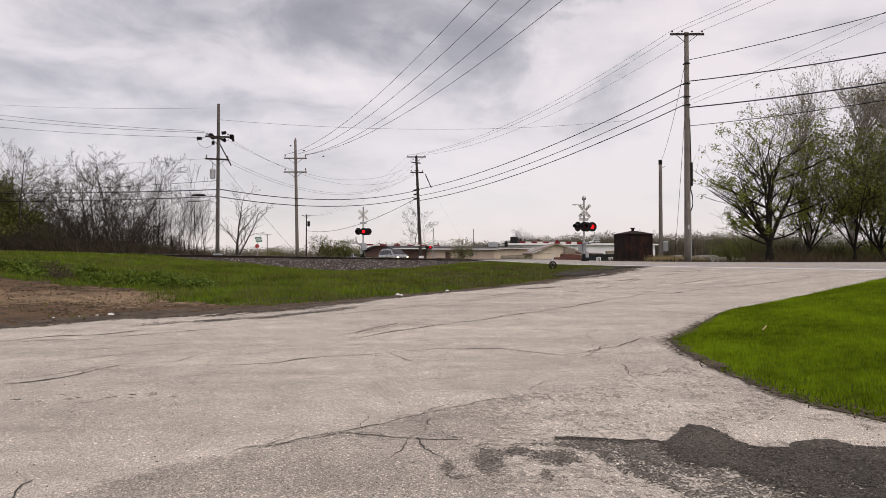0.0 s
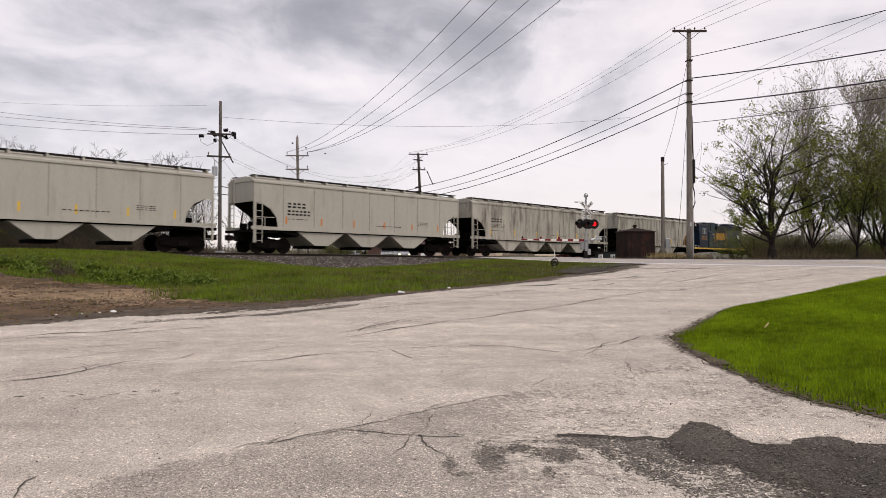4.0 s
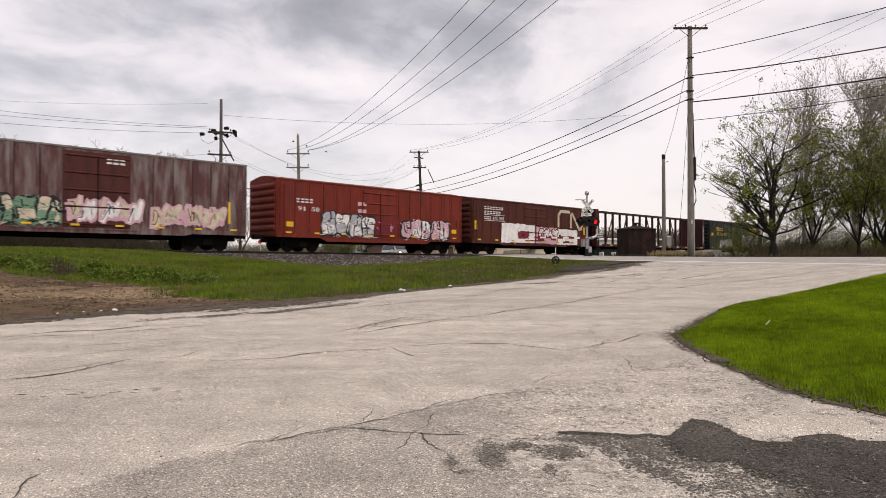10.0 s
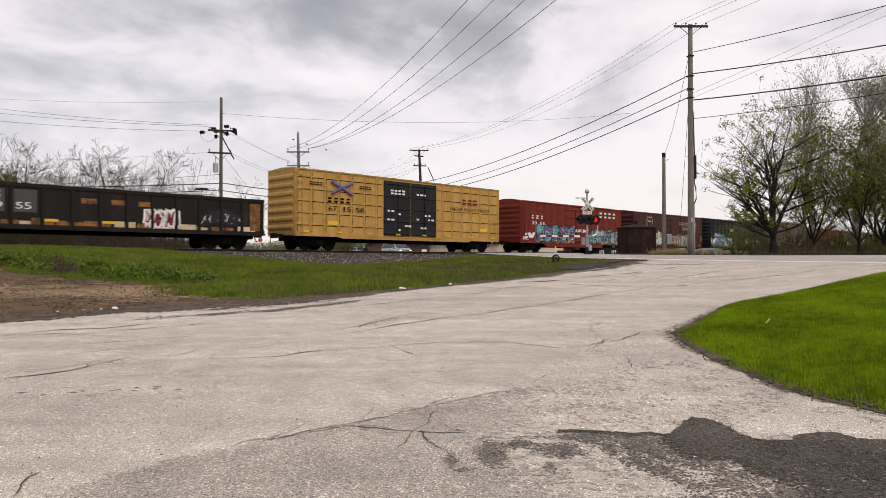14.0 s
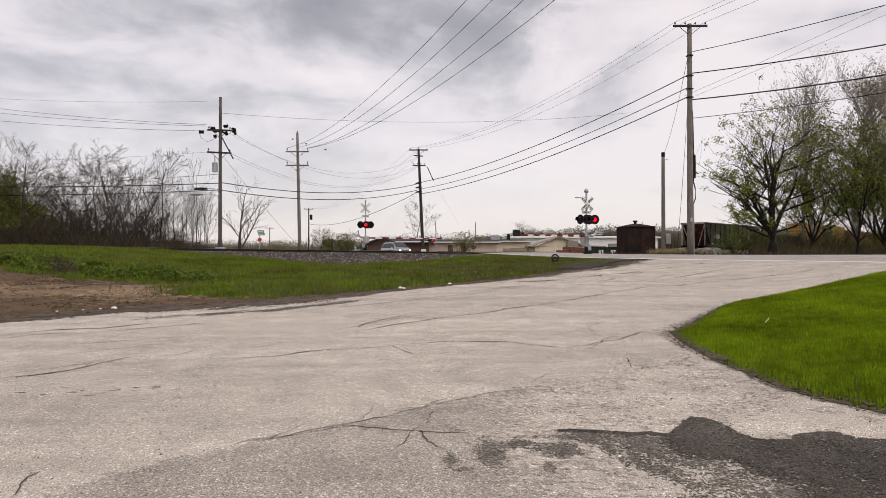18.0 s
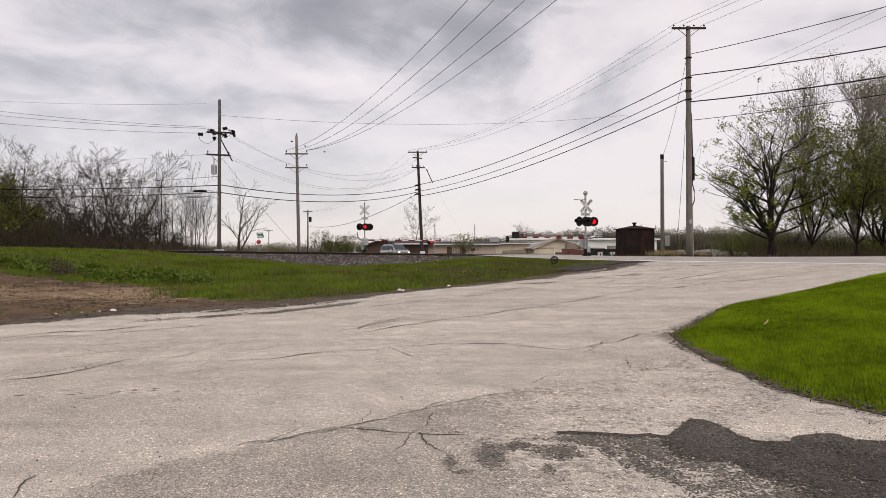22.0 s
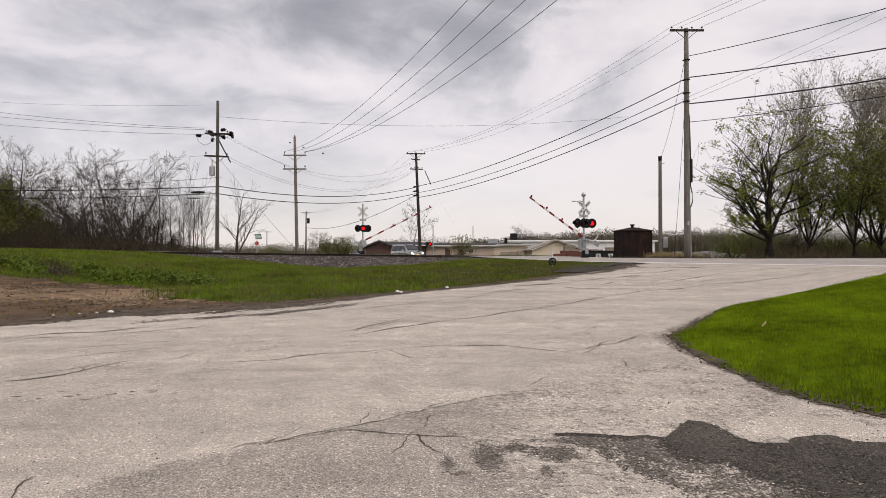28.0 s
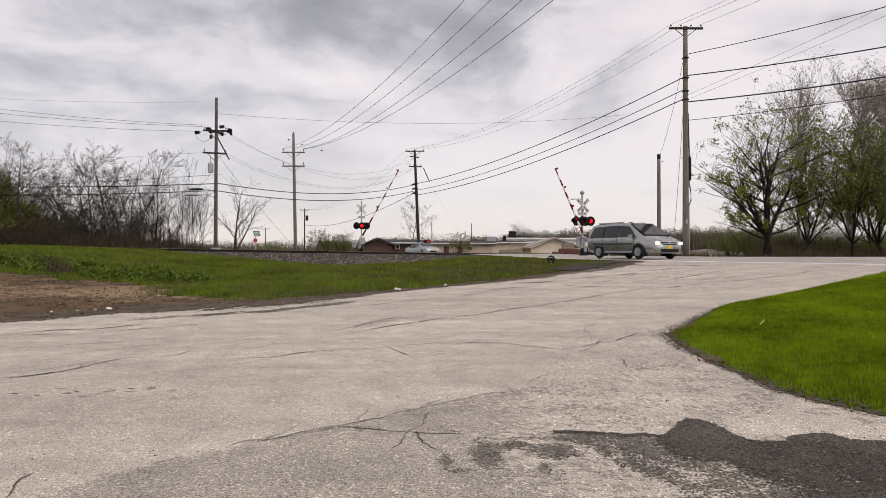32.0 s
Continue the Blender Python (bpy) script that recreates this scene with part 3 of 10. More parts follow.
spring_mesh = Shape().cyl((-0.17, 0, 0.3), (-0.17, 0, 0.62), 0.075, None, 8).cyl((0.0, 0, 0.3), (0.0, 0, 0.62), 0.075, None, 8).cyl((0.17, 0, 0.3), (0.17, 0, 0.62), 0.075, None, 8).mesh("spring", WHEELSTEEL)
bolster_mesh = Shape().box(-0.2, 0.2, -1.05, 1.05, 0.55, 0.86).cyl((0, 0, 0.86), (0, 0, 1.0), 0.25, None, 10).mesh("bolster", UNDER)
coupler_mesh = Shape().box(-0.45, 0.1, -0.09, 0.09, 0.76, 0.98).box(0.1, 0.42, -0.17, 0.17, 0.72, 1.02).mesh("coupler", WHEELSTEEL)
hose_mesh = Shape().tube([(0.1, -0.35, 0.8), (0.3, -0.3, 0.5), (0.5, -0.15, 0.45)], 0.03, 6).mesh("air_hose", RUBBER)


def bogie(car, x, base=0.89):
    b = part("bogie", bolster_mesh, None, car)
    b.location = (x, 0, 0)
    for dx in (-base, base):
        part("axle", axle_mesh, None, b).location = (dx, 0, 0.455)
        for s in (-1, 1):
            o = part("wheel", wheel_mesh, None, b)
            o.matrix_basis = pose(dx, 0.76 * s, 0.455, 0, 0, 180 if s > 0 else 0)
    for s in (-1, 1):
        part("side_frame", frame_mesh, None, b).location = (0, s * 1.0, 0)
        part("spring_set", spring_mesh, None, b).location = (0, s * 1.12, 0)


def ladder_mesh(h, w=0.42, n=None):
    s = Shape()
    for k in (-w / 2, w / 2):
        s.box(k - 0.02, k + 0.02, -0.05, -0.01, 0, h)
    n = n or int(h / 0.38)
    for i in range(n):
        z = 0.12 + (h - 0.24) * i / max(n - 1, 1)
        s.box(-w / 2, w / 2, -0.065, -0.035, z - 0.014, z + 0.014)
    return s


LADDERS = {}


def ladder(car, x, y, z, h, material, turn=0):
    key = (h, material.name)
    if key not in LADDERS:
        LADDERS[key] = ladder_mesh(h).mesh("ladder", material)
    o = part("ladder", LADDERS[key], None, car)
    o.matrix_basis = pose(x, y, z, 0, 0, turn)


def plate(name, car, x0, x1, z0, z1, material, proud=0.0, label="", side=-1):
    """A thin painted area on a car's flank."""
    y = side * (HALF + 0.006 + proud)
    s = Shape().box(x0, x1, min(y, y + side * 0.003), max(y, y + side * 0.003), z0, z1)
    return part(name, s, material, car, label)


def bars(name, car, x0, z0, n, w, h, gap, material, label, proud=0.0, wobble=False):
    """A row of plain bars in place of lettering; tall ones are pairs of bars."""
    y = -(HALF + 0.008 + proud)
    for i in range(n):
        k = random.uniform(0.75, 1.0) if wobble else 1.0
        a = x0 + i * (w + gap)
        if h > 0.15:
            for lo, hi, cut in ((0.0, 0.34, 0.0), (0.66, 1.0, 0.12)):
                part(name, Shape().box(a + w * cut * (i % 2), a + w * k, y - 0.003, y, z0 + h * lo, z0 + h * hi), material, car, label)
        else:
            part(name, Shape().box(a, a + w * k, y - 0.003, y, z0, z0 + h), material, car, label)


def number(car, text, x0, x1, z0, z1, material, proud=0.0, name="car_number", label="painted car number"):
    """Painted figures, one part each, set to a given width and height on the flank."""
    step = (x1 - x0) / len(text)
    for i, ch in enumerate(text):
        if ch == " ":
            continue
        o = letter(name, ch, 1.0, material, pose(0, -(HALF + 0.01 + proud), 0, 90), car, 0.002)
        co = np.array([v.co[:] for v in o.data.vertices])
        lo, hi = co.min(0), co.max(0)
        wide = step * (0.3 if ch in "1I" else 0.8)
        for v in o.data.vertices:
            v.co.x = x0 + (i + 0.5) * step - wide / 2 + (v.co.x - lo[0]) / (hi[0] - lo[0]) * wide
            v.co.y = z0 + (v.co.y - lo[1]) / (hi[1] - lo[1]) * (z1 - z0)
        o["label"] = label


def jagged(rng):
    """A wandering angular line inside a unit square, with no likeness to any letter."""
    n = rng.randint(4, 6)
    pts = [(rng.uniform(-0.2, 0.25), rng.uniform(0.0, 1.0))]
    for k in range(1, n):
        pts.append((k / (n - 1) * 1.15 - 0.08 + rng.uniform(-0.22, 0.22), (rng.uniform(0.6, 1.05) if (k + n) % 2 else rng.uniform(-0.05, 0.4))))
    return pts


def rounded(pts, times=2):
    """Cuts the corners of a line until it bends softly."""
    for _ in range(times):
        out = [pts[0]]
        for (ax, az), (bx, bz) in zip(pts, pts[1:]):
            out += [(ax * 0.75 + bx * 0.25, az * 0.75 + bz * 0.25), (ax * 0.25 + bx * 0.75, az * 0.25 + bz * 0.75)]
        pts = out + [pts[-1]]
    return pts


def graffiti(car, x0, x1, z0, z1, fill, outline, accent, letters, seed, label, proud=0.0, back=None):
    """Sprayed angular shapes: an optional cloud of paint behind, edged strokes and thin glints."""
    rng = random.Random(seed)
    step, hgt = (x1 - x0) / letters, z1 - z0
    y = -(HALF + 0.012 + proud)
    base = []
    n = letters * 9
    top, low = (0.02, 0.0) if back else (-0.35 * hgt, 0.12 * hgt)
    for k in range(n + 1):
        base.append((x0 - 0.08 + (x1 - x0 + 0.16) * k / n, y, z0 + low + rng.uniform(-0.08, 0.1)))
    for k in range(n, -1, -1):
        base.append((x0 - 0.08 + (x1 - x0 + 0.16) * k / n, y, z1 + top + rng.uniform(-0.16, 0.08) * hgt))
    g = part("graffiti", Shape().add(base, [tuple(range(len(base)))]), SPRAY[back or outline], car, label)

    def trace(name, pts, w, depth, colour, taper=False):
        """One ribbon of paint along a bent line, mitred at its corners."""
        v = []
        for j, (px, pz) in enumerate(pts):
            ax, az = pts[max(j - 1, 0)]
            bx, bz = pts[min(j + 1, len(pts) - 1)]
            d1 = Vector((px - ax, pz - az)).normalized() if j else Vector((bx - px, bz - pz)).normalized()
            d2 = Vector((bx - px, bz - pz)).normalized() if j < len(pts) - 1 else d1
            m_ = Vector((-d1.y - d2.y, d1.x + d2.x))
            m_ = m_.normalized() if m_.length > 0.2 else Vector((-d1.y, d1.x))
            k = min(1.7, 1.0 / max(0.3, abs(m_.dot(Vector((-d1.y, d1.x))))))
            ww = w * k * (0.6 if taper and j == len(pts) - 1 else 1.0)
            end = d1 * (w * 0.7 if j == len(pts) - 1 else -w * 0.7 if j == 0 else 0.0)
            for sg in (-1, 1):
                v.append((px + end.x + m_.x * ww * sg, y - depth, pz + end.y + m_.y * ww * sg))
        f = [(2 * j, 2 * j + 2, 2 * j + 3, 2 * j + 1) for j in range(len(pts) - 1)]
        part(name, Shape().add(v, f), SPRAY[colour], g)

    for i in range(letters):
        off = 0.012 * (i % 2)
        wide, lift, lean = step * rng.uniform(0.95, 1.2), rng.uniform(-0.05, 0.06) * hgt, rng.uniform(-0.15, 0.2) * hgt
        body = max(0.06, 0.15 * min(step, hgt) * rng.uniform(0.85, 1.3))
        tone = fill.split("/")[rng.randrange(len(fill.split("/")))]
        for u in range(2):
            pts = jagged(rng)
            q = [(x0 + (i + 0.5) * step + (px - 0.5) * wide * 0.86 + (pz - 0.5) * lean,
                  z0 + lift + body + (hgt - 2 * body) * pz + rng.uniform(-0.05, 0.05) * hgt) for px, pz in pts]
            q = rounded(q, 2 if i % 3 else 1)
            trace("sprayed_outline", q, body + 0.1, 0.002 + off + 0.0015 * u, outline, True)
            trace("sprayed_stroke", q, body, 0.006 + off + 0.0015 * u, tone, True)
            trace("sprayed_glint", [(px - body * 0.35, pz + body * 0.35) for px, pz in q[:5]], 0.022, 0.0095 + off + 0.001 * u, accent)


def bubble_tag(car, x0, x1, z0, z1, fills, outline, accent, letters, seed, label, proud=0.0, halo=None):
    """Swollen sprayed shapes side by side: an edge, a fill in one or two tones, dark slits, glints and loose scribble."""
    rng = random.Random(seed)
    fills = fills.split("/")
    step, hgt = (x1 - x0) / letters, z1 - z0
    y = -(HALF + 0.012 + proud)

    def blob(cx, cz, rx, rz, lump, d):
        ph = [rng.uniform(0, 6.28) for _ in range(3)]
        pts = []
        for k in range(30):
            a = 2 * math.pi * k / 30
            c, q = math.cos(a), math.sin(a)
            m = (abs(c) ** 5 + abs(q) ** 5) ** (-1 / 5) * (1 + lump * (math.sin(3 * a + ph[0]) + 0.6 * math.sin(5 * a + ph[1]) + 0.4 * math.sin(9 * a + ph[2])))
            pts.append((cx + rx * m * c, y - d, cz + rz * m * q))
        return pts

    def line(sh, pts, w, d):
        for (ax, az), (bx, bz) in zip(pts, pts[1:]):
            ln = math.hypot(bx - ax, bz - az) or 1
            nx_, nz_ = -(bz - az) / ln * w, (bx - ax) / ln * w
            ex, ez = (bx - ax) / ln * w * 0.6, (bz - az) / ln * w * 0.6
            sh.add([(ax - ex - nx_, y - d, az - ez - nz_), (bx + ex - nx_, y - d, bz + ez - nz_), (bx + ex + nx_, y - d, bz + ez + nz_), (ax - ex + nx_, y - d, az - ez + nz_)], [(0, 1, 2, 3)])

    rim = [(x0 - 0.1 + (x1 - x0 + 0.2) * k / 24, y, z0 + rng.uniform(-0.05, 0.12) * hgt) for k in range(25)]
    rim += [(x1 + 0.1 - (x1 - x0 + 0.2) * k / 24, y, z1 + rng.uniform(-0.3, 0.02) * hgt) for k in range(25)]
    g = part("graffiti", Shape().add(rim, [tuple(range(len(rim)))]), SPRAY[halo or outline], car, label)
    for i in range(letters):
        off = 0.004 + 0.014 * (i % 2)
        cx, cz = x0 + (i + 0.5) * step, (z0 + z1) / 2 + rng.uniform(-0.05, 0.05) * hgt
        rx, rz = step * rng.uniform(0.4, 0.5), hgt * rng.uniform(0.38, 0.46)
        part("sprayed_outline", Shape().add(blob(cx, cz, rx + 0.07, rz + 0.07, 0.09, off), [tuple(range(30))]), SPRAY[outline], g)
        part("sprayed_fill", Shape().add(blob(cx, cz, rx, rz, 0.09, off + 0.002), [tuple(range(30))]), SPRAY[fills[i % len(fills)]], g)
        if len(fills) > 1:
            part("sprayed_shade", Shape().add(blob(cx + rng.uniform(-0.1, 0.1) * step, cz - rz * 0.45, rx * 0.85, rz * 0.45, 0.1, off + 0.004), [tuple(range(30))]), SPRAY[fills[(i + 1) % len(fills)]], g)
        sl, gl = Shape(), Shape()
        for u in range(rng.randint(2, 3)):
            ax, az = cx + rng.uniform(-0.6, 0.6) * rx, cz + rng.choice((-1, 1)) * rz * rng.uniform(0.7, 1.0)
            bx, bz = ax + rng.uniform(-0.4, 0.4) * rx, cz + rng.uniform(-0.25, 0.25) * rz
            line(sl, rounded([(ax, az), (bx, bz), (bx + rng.uniform(-0.7, 0.7) * rx, bz + rng.uniform(-0.2, 0.2) * rz)], 1), rng.uniform(0.03, 0.06), off + 0.006 + 0.0004 * u)
        for u in range(3):
            ax, az = cx + rng.uniform(-0.75, 0.5) * rx, cz + rng.uniform(0.1, 0.75) * rz
            line(gl, [(ax, az), (ax + rng.uniform(0.1, 0.4) * rx, az + rng.uniform(-0.15, 0.15) * rz)], rng.uniform(0.015, 0.035), off + 0.009 + 0.0004 * u)
        part("sprayed_slit", sl, SPRAY[outline], g)
        part("sprayed_glint", gl, SPRAY[accent], g)
    for colour, n, d in ((accent, letters * 16, 0.03), (outline, letters * 16, 0.036)):
        sc = Shape()
        for u in range(n):
            ax, az = rng.uniform(x0, x1), z0 + hgt * rng.random() ** 1.6
            line(sc, rounded([(ax, az), (ax + rng.uniform(-0.2, 0.2), az + rng.uniform(-0.1, 0.12)), (ax + rng.uniform(-0.3, 0.3), az + rng.uniform(-0.12, 0.12))], 1), rng.uniform(0.006, 0.016), d + 0.0001 * u)
        part("sprayed_scribble", sc, SPRAY[colour], g)["kind"] = "stuff"
    return g


def spray_block(car, x0, x1, z0, z1, colour, seed, proud, label):
    """A roughly rectangular field of spray paint with a ragged rim."""
    rng = random.Random(seed)
    y = -(HALF + 0.009 + proud)
    n, m = max(6, int((x1 - x0) * 5)), max(4, int((z1 - z0) * 5))
    j = lambda: rng.uniform(-0.045, 0.045)
    pts = [(x0 + (x1 - x0) * k / n, z0 + j()) for k in range(n)] + [(x1 + j(), z0 + (z1 - z0) * k / m) for k in range(m)]
    pts += [(x1 - (x1 - x0) * k / n, z1 + j()) for k in range(n)] + [(x0 + j(), z1 - (z1 - z0) * k / m) for k in range(m)]
    return part("spray_block", Shape().add([(px, y, pz) for px, pz in pts], [tuple(range(len(pts)))]), SPRAY[colour], car, label)


def running_gear(car, L, inset=2.1, base=0.89):
    for x in (-L / 2 + inset, L / 2 - inset):
        bogie(car, x, base)
    o = part("coupler", coupler_mesh, None, car)
    o.location = (L / 2 + 0.25, 0, 0)
    o = part("coupler", coupler_mesh, None, car)
    o.matrix_basis = pose(-L / 2 - 0.25, 0, 0, 0, 0, 180)
    part("air_hose", hose_mesh, None, car).location = (L / 2 - 0.1, 0, 0)


def boxcar(label, L, paint, eave=4.3, peak=4.6, ribs=15, door=3.0, doors=1, roof=None, door_paint=None, sill_drop=0.1, rows=0, slats=4, relief=0.035):
    car = thing("boxcar", label, "freight car", "cars of the train")
    h = L / 2
    W = HALF
    part("body", Shape().box(-h, h, -W + relief, W - relief, 0.9, eave), paint, car)
    s = Shape().prism_x([(-W, eave - 0.02), (-W - 0.02, eave + 0.06), (-0.5, peak - 0.03), (0, peak), (0.5, peak - 0.03), (W + 0.02, eave + 0.06), (W, eave - 0.02)], -h - 0.04, h + 0.04)
    rf = part("roof", s, roof or paint, car, "ridged steel roof" if roof else "")
    seam = Shape().prism_x([(-W, eave + 0.05), (-W, eave + 0.085), (0, peak + 0.035), (W, eave + 0.085), (W, eave + 0.05), (0, peak + 0.0)], -0.04, 0.04).mesh("roof_seam", roof or paint)
    for i in range(13):
        part("roof_seam", seam, None, rf).location = (-h + L * (i + 0.5) / 13, 0, 0)
    # corrugated ends
    rib_me = Shape().prism_y([(0, 0), (0.09, 0.13), (0.09, 0.25), (0, 0.38)], -W + 0.14, W - 0.14).mesh("corrugation", paint)
    for sx in (-1, 1):
        e = part("end_wall", Shape().box(-0.03, 0.03, -W, W, 1.0, eave), paint, car)
        e.matrix_basis = pose(sx * h, 0, 0, 0, 0, 0 if sx > 0 else 180)
        for i in range(7):
            part("corrugation", rib_me, None, e).location = (0.03, 0, 1.2 + (eave - 1.35) * i / 7)
    sill = Shape()
    for sy in (-1, 1):
        a, b = (-W - 0.0, -W + 0.06) if sy < 0 else (W - 0.06, W)
        sill.prism_y([(-h, 0.86), (-h + 3.2, 0.86), (-h + 3.6, 0.86 - sill_drop), (h - 3.6, 0.86 - sill_drop), (h - 3.2, 0.86), (h, 0.86), (h, 1.1), (-h, 1.1)], a, b)
    part("side_sill", sill, paint, car)
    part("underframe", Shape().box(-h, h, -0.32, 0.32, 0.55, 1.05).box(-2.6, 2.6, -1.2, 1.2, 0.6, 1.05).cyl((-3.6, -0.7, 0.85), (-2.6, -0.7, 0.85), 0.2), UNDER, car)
    post = Shape().prism_z([(-0.08, 0), (-0.05, -relief), (0.05, -relief), (0.08, 0)], 1.0, eave - 0.02).mesh("side_post", paint)
    post_far = Shape().prism_z([(-0.08, 0), (0.08, 0), (0.05, relief), (-0.05, relief)], 1.0, eave - 0.02).mesh("side_post", paint)
    line = Shape().box(-0.016, 0.016, -0.01, 0, 1.02, eave - 0.1).mesh("panel_seam", UNDER)
    for i in range(ribs + 1):
        x = -h + 0.12 + (L - 0.24) * i / ribs
        if abs(x) > door * doors / 2 + 0.05:
            part("side_post", post, None, car).location = (x, -W + relief, 0)
            part("side_post", post_far, None, car).location = (x, W - relief, 0)
            part("panel_seam", line, None, car).location = (x + 0.1, -W + relief, 0)
    for r in range(rows):
        z = 1.6 + (eave - 2.0) * r / max(rows - 1, 1)
        for a, b in ((-h + 0.1, -door * doors / 2 - 0.1), (door * doors / 2 + 0.1, h - 0.1)):
            part("side_rail", Shape().box(a, b, -W + 0.012, -W + relief, z - 0.05, z + 0.05), paint, car)
            part("panel_seam", Shape().box(a, b, -W + relief - 0.02, -W + relief, z - 0.085, z - 0.055), UNDER, car)
    for k in range(doors):
        x0 = -door * doors / 2 + k * door
        for sy in (-1, 1):
            d = Shape().box(x0 + 0.04, x0 + door - 0.04, min(sy * W, sy * (W - 0.09)), max(sy * W, sy * (W - 0.09)), 1.0, eave - 0.15)
            dr = part("door", d, door_paint or paint, car, "sliding side door")
            if sy < 0:
                s = Shape()
                n = slats
                for i in range(n + 1):
                    z = 1.2 + (eave - 1.55) * i / n
                    s.prism_x([(-W, z - 0.06), (-W - 0.045, z - 0.02), (-W - 0.045, z + 0.02), (-W, z + 0.06)], x0 + 0.1, x0 + door - 0.1)
                part("door_rib", s, door_paint or paint, dr)
                part("door_rod", Shape().cyl((x0 + door * 0.5, -W - 0.05, 1.15), (x0 + door * 0.5, -W - 0.05, eave - 0.3), 0.02, None, 6), UNDER, dr)
    part("door_track", Shape().box(-door * doors - 0.4, door * doors * 0.5 + 0.4, -W - 0.04, -W, 0.93, 1.0), paint, car)
    ladder(car, -h + 0.3, -W, 1.0, eave - 1.2, paint)
    ladder(car, h - 0.3, -W, 1.0, 1.5, paint)
    for x in (-h + 0.25, h - 0.25):
        part("step", Shape().box(x - 0.22, x - 0.18, -W, -W + 0.04, 0.55, 1.0).box(x + 0.18, x + 0.22, -W, -W + 0.04, 0.55, 1.0).box(x - 0.22, x + 0.22, -W, -W + 0.08, 0.53, 0.57), UNDER, car)
    running_gear(car, L)
    for i in range(8):
        x = -h + 0.8 + (L - 1.6) * i / 7
        if abs(x) > 0.3:
            plate("reflector", car, x - 0.2, x + 0.2, 1.1, 1.2, YEL_P, 0.055)
    return car


P_SEAM = mat("grimy_seam", (0.2, 0.185, 0.16), 0.8, vary=0.4, scale=2, bump=0)


def hopper(label, L, paint, bays=3, sill_paint=None, marks=YEL_P, figures=None):
    car = thing("covered_hopper", label, "freight car", "cars of the train")
    h, W = L / 2, HALF
    for sy in (-1, 1):
        prof = [(-h + 0.25, 4.2), (-h + 0.25, 2.95), (-h + 0.75, 2.9), (-h + 1.35, 2.6), (-h + 1.75, 2.1), (-h + 1.85, 1.55), (h - 1.85, 1.55), (h - 1.75, 2.1), (h - 1.35, 2.6), (h - 0.75, 2.9), (h - 0.25, 2.95), (h - 0.25, 4.2)]
        a, b = sorted((sy * (W - 0.03), sy * (W - 0.09)))
        part("side_sheet", Shape().prism_y(prof, a, b), paint, car)
    # the core is coloured near-black as the shade inside the hollow ends
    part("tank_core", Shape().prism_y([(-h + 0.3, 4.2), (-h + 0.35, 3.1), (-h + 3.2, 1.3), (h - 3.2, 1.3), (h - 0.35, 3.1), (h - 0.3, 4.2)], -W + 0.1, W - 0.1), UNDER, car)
    for x in (-h + 0.27, h - 0.27):
        part("end_sheet", Shape().box(x - 0.03, x + 0.03, -W + 0.1, W - 0.1, 3.0, 4.2), paint, car)
    rf = part("roof", Shape().prism_x([(-W + 0.02, 4.18), (-W + 0.02, 4.22), (-1.1, 4.42), (-0.6, 4.5), (0.6, 4.5), (1.1, 4.42), (W - 0.02, 4.22), (W - 0.02, 4.18)], -h + 0.2, h - 0.2), paint, car)
    part("eave_rail", Shape().box(-h + 0.2, h - 0.2, -W - 0.02, -W + 0.05, 4.1, 4.2).box(-h + 0.2, h - 0.2, W - 0.05, W + 0.02, 4.1, 4.2), paint, car)
    for sy in (-1, 1):
        y0, y1 = sorted((sy * 0.78, sy * 1.3))
        wk = part("running_board", Shape().box(-h + 0.3, h - 0.3, y0, y1, 4.54, 4.58), IRON, rf, "open steel walkway")
        bracket = Shape().box(-0.05, 0.05, y0, y1, 4.34, 4.58).mesh("walk_bracket", paint)
        for i in range(11):
            part("walk_bracket", bracket, None, rf).location = (-h + 0.5 + (L - 1.0) * i / 10, 0, 0)
    hatch = Shape().box(-L * 0.45, L * 0.45, -0.3, 0.3, 4.5, 4.62)
    part("roof_hatch", hatch, paint, rf)
    part("side_sill", Shape().box(-h + 0.1, h - 0.1, -W - 0.01, -W + 0.1, 1.36, 1.56).box(-h + 0.1, h - 0.1, W - 0.1, W + 0.01, 1.36, 1.56), sill_paint or paint, car)
    for a, b in ((-h, -h + 1.9), (h - 1.9, h)):
        part("platform", Shape().box(a, b, -W + 0.1, W - 0.1, 1.2, 1.34).box(a, b, -0.35, 0.35, 0.7, 1.2), UNDER, car)
    # discharge bays below the sill; near-black for shade where the sill is white
    span = (L - 6.4) / bays
    for i in range(bays):
        x0 = -h + 3.2 + i * span
        part("hopper_bay", Shape().prism_y([(x0 + 0.05, 1.36), (x0 + span * 0.36, 0.5), (x0 + span * 0.64, 0.5), (x0 + span - 0.05, 1.36)], -W + 0.15, W - 0.15), UNDER if sill_paint else paint, car, "discharge bay")
        part("discharge_gate", Shape().box(x0 + span * 0.33, x0 + span * 0.67, -0.9, 0.9, 0.33, 0.5), UNDER, car)
    part("slope_sheet", Shape().prism_y([(-h + 1.85, 1.36), (-h + 1.9, 1.6), (-h + 3.4, 1.2), (-h + 3.3, 1.0)], -W + 0.12, W - 0.12), UNDER, car)
    part("slope_sheet", Shape().prism_y([(h - 1.85, 1.36), (h - 3.3, 1.0), (h - 3.4, 1.2), (h - 1.9, 1.6)], -W + 0.12, W - 0.12), UNDER, car)
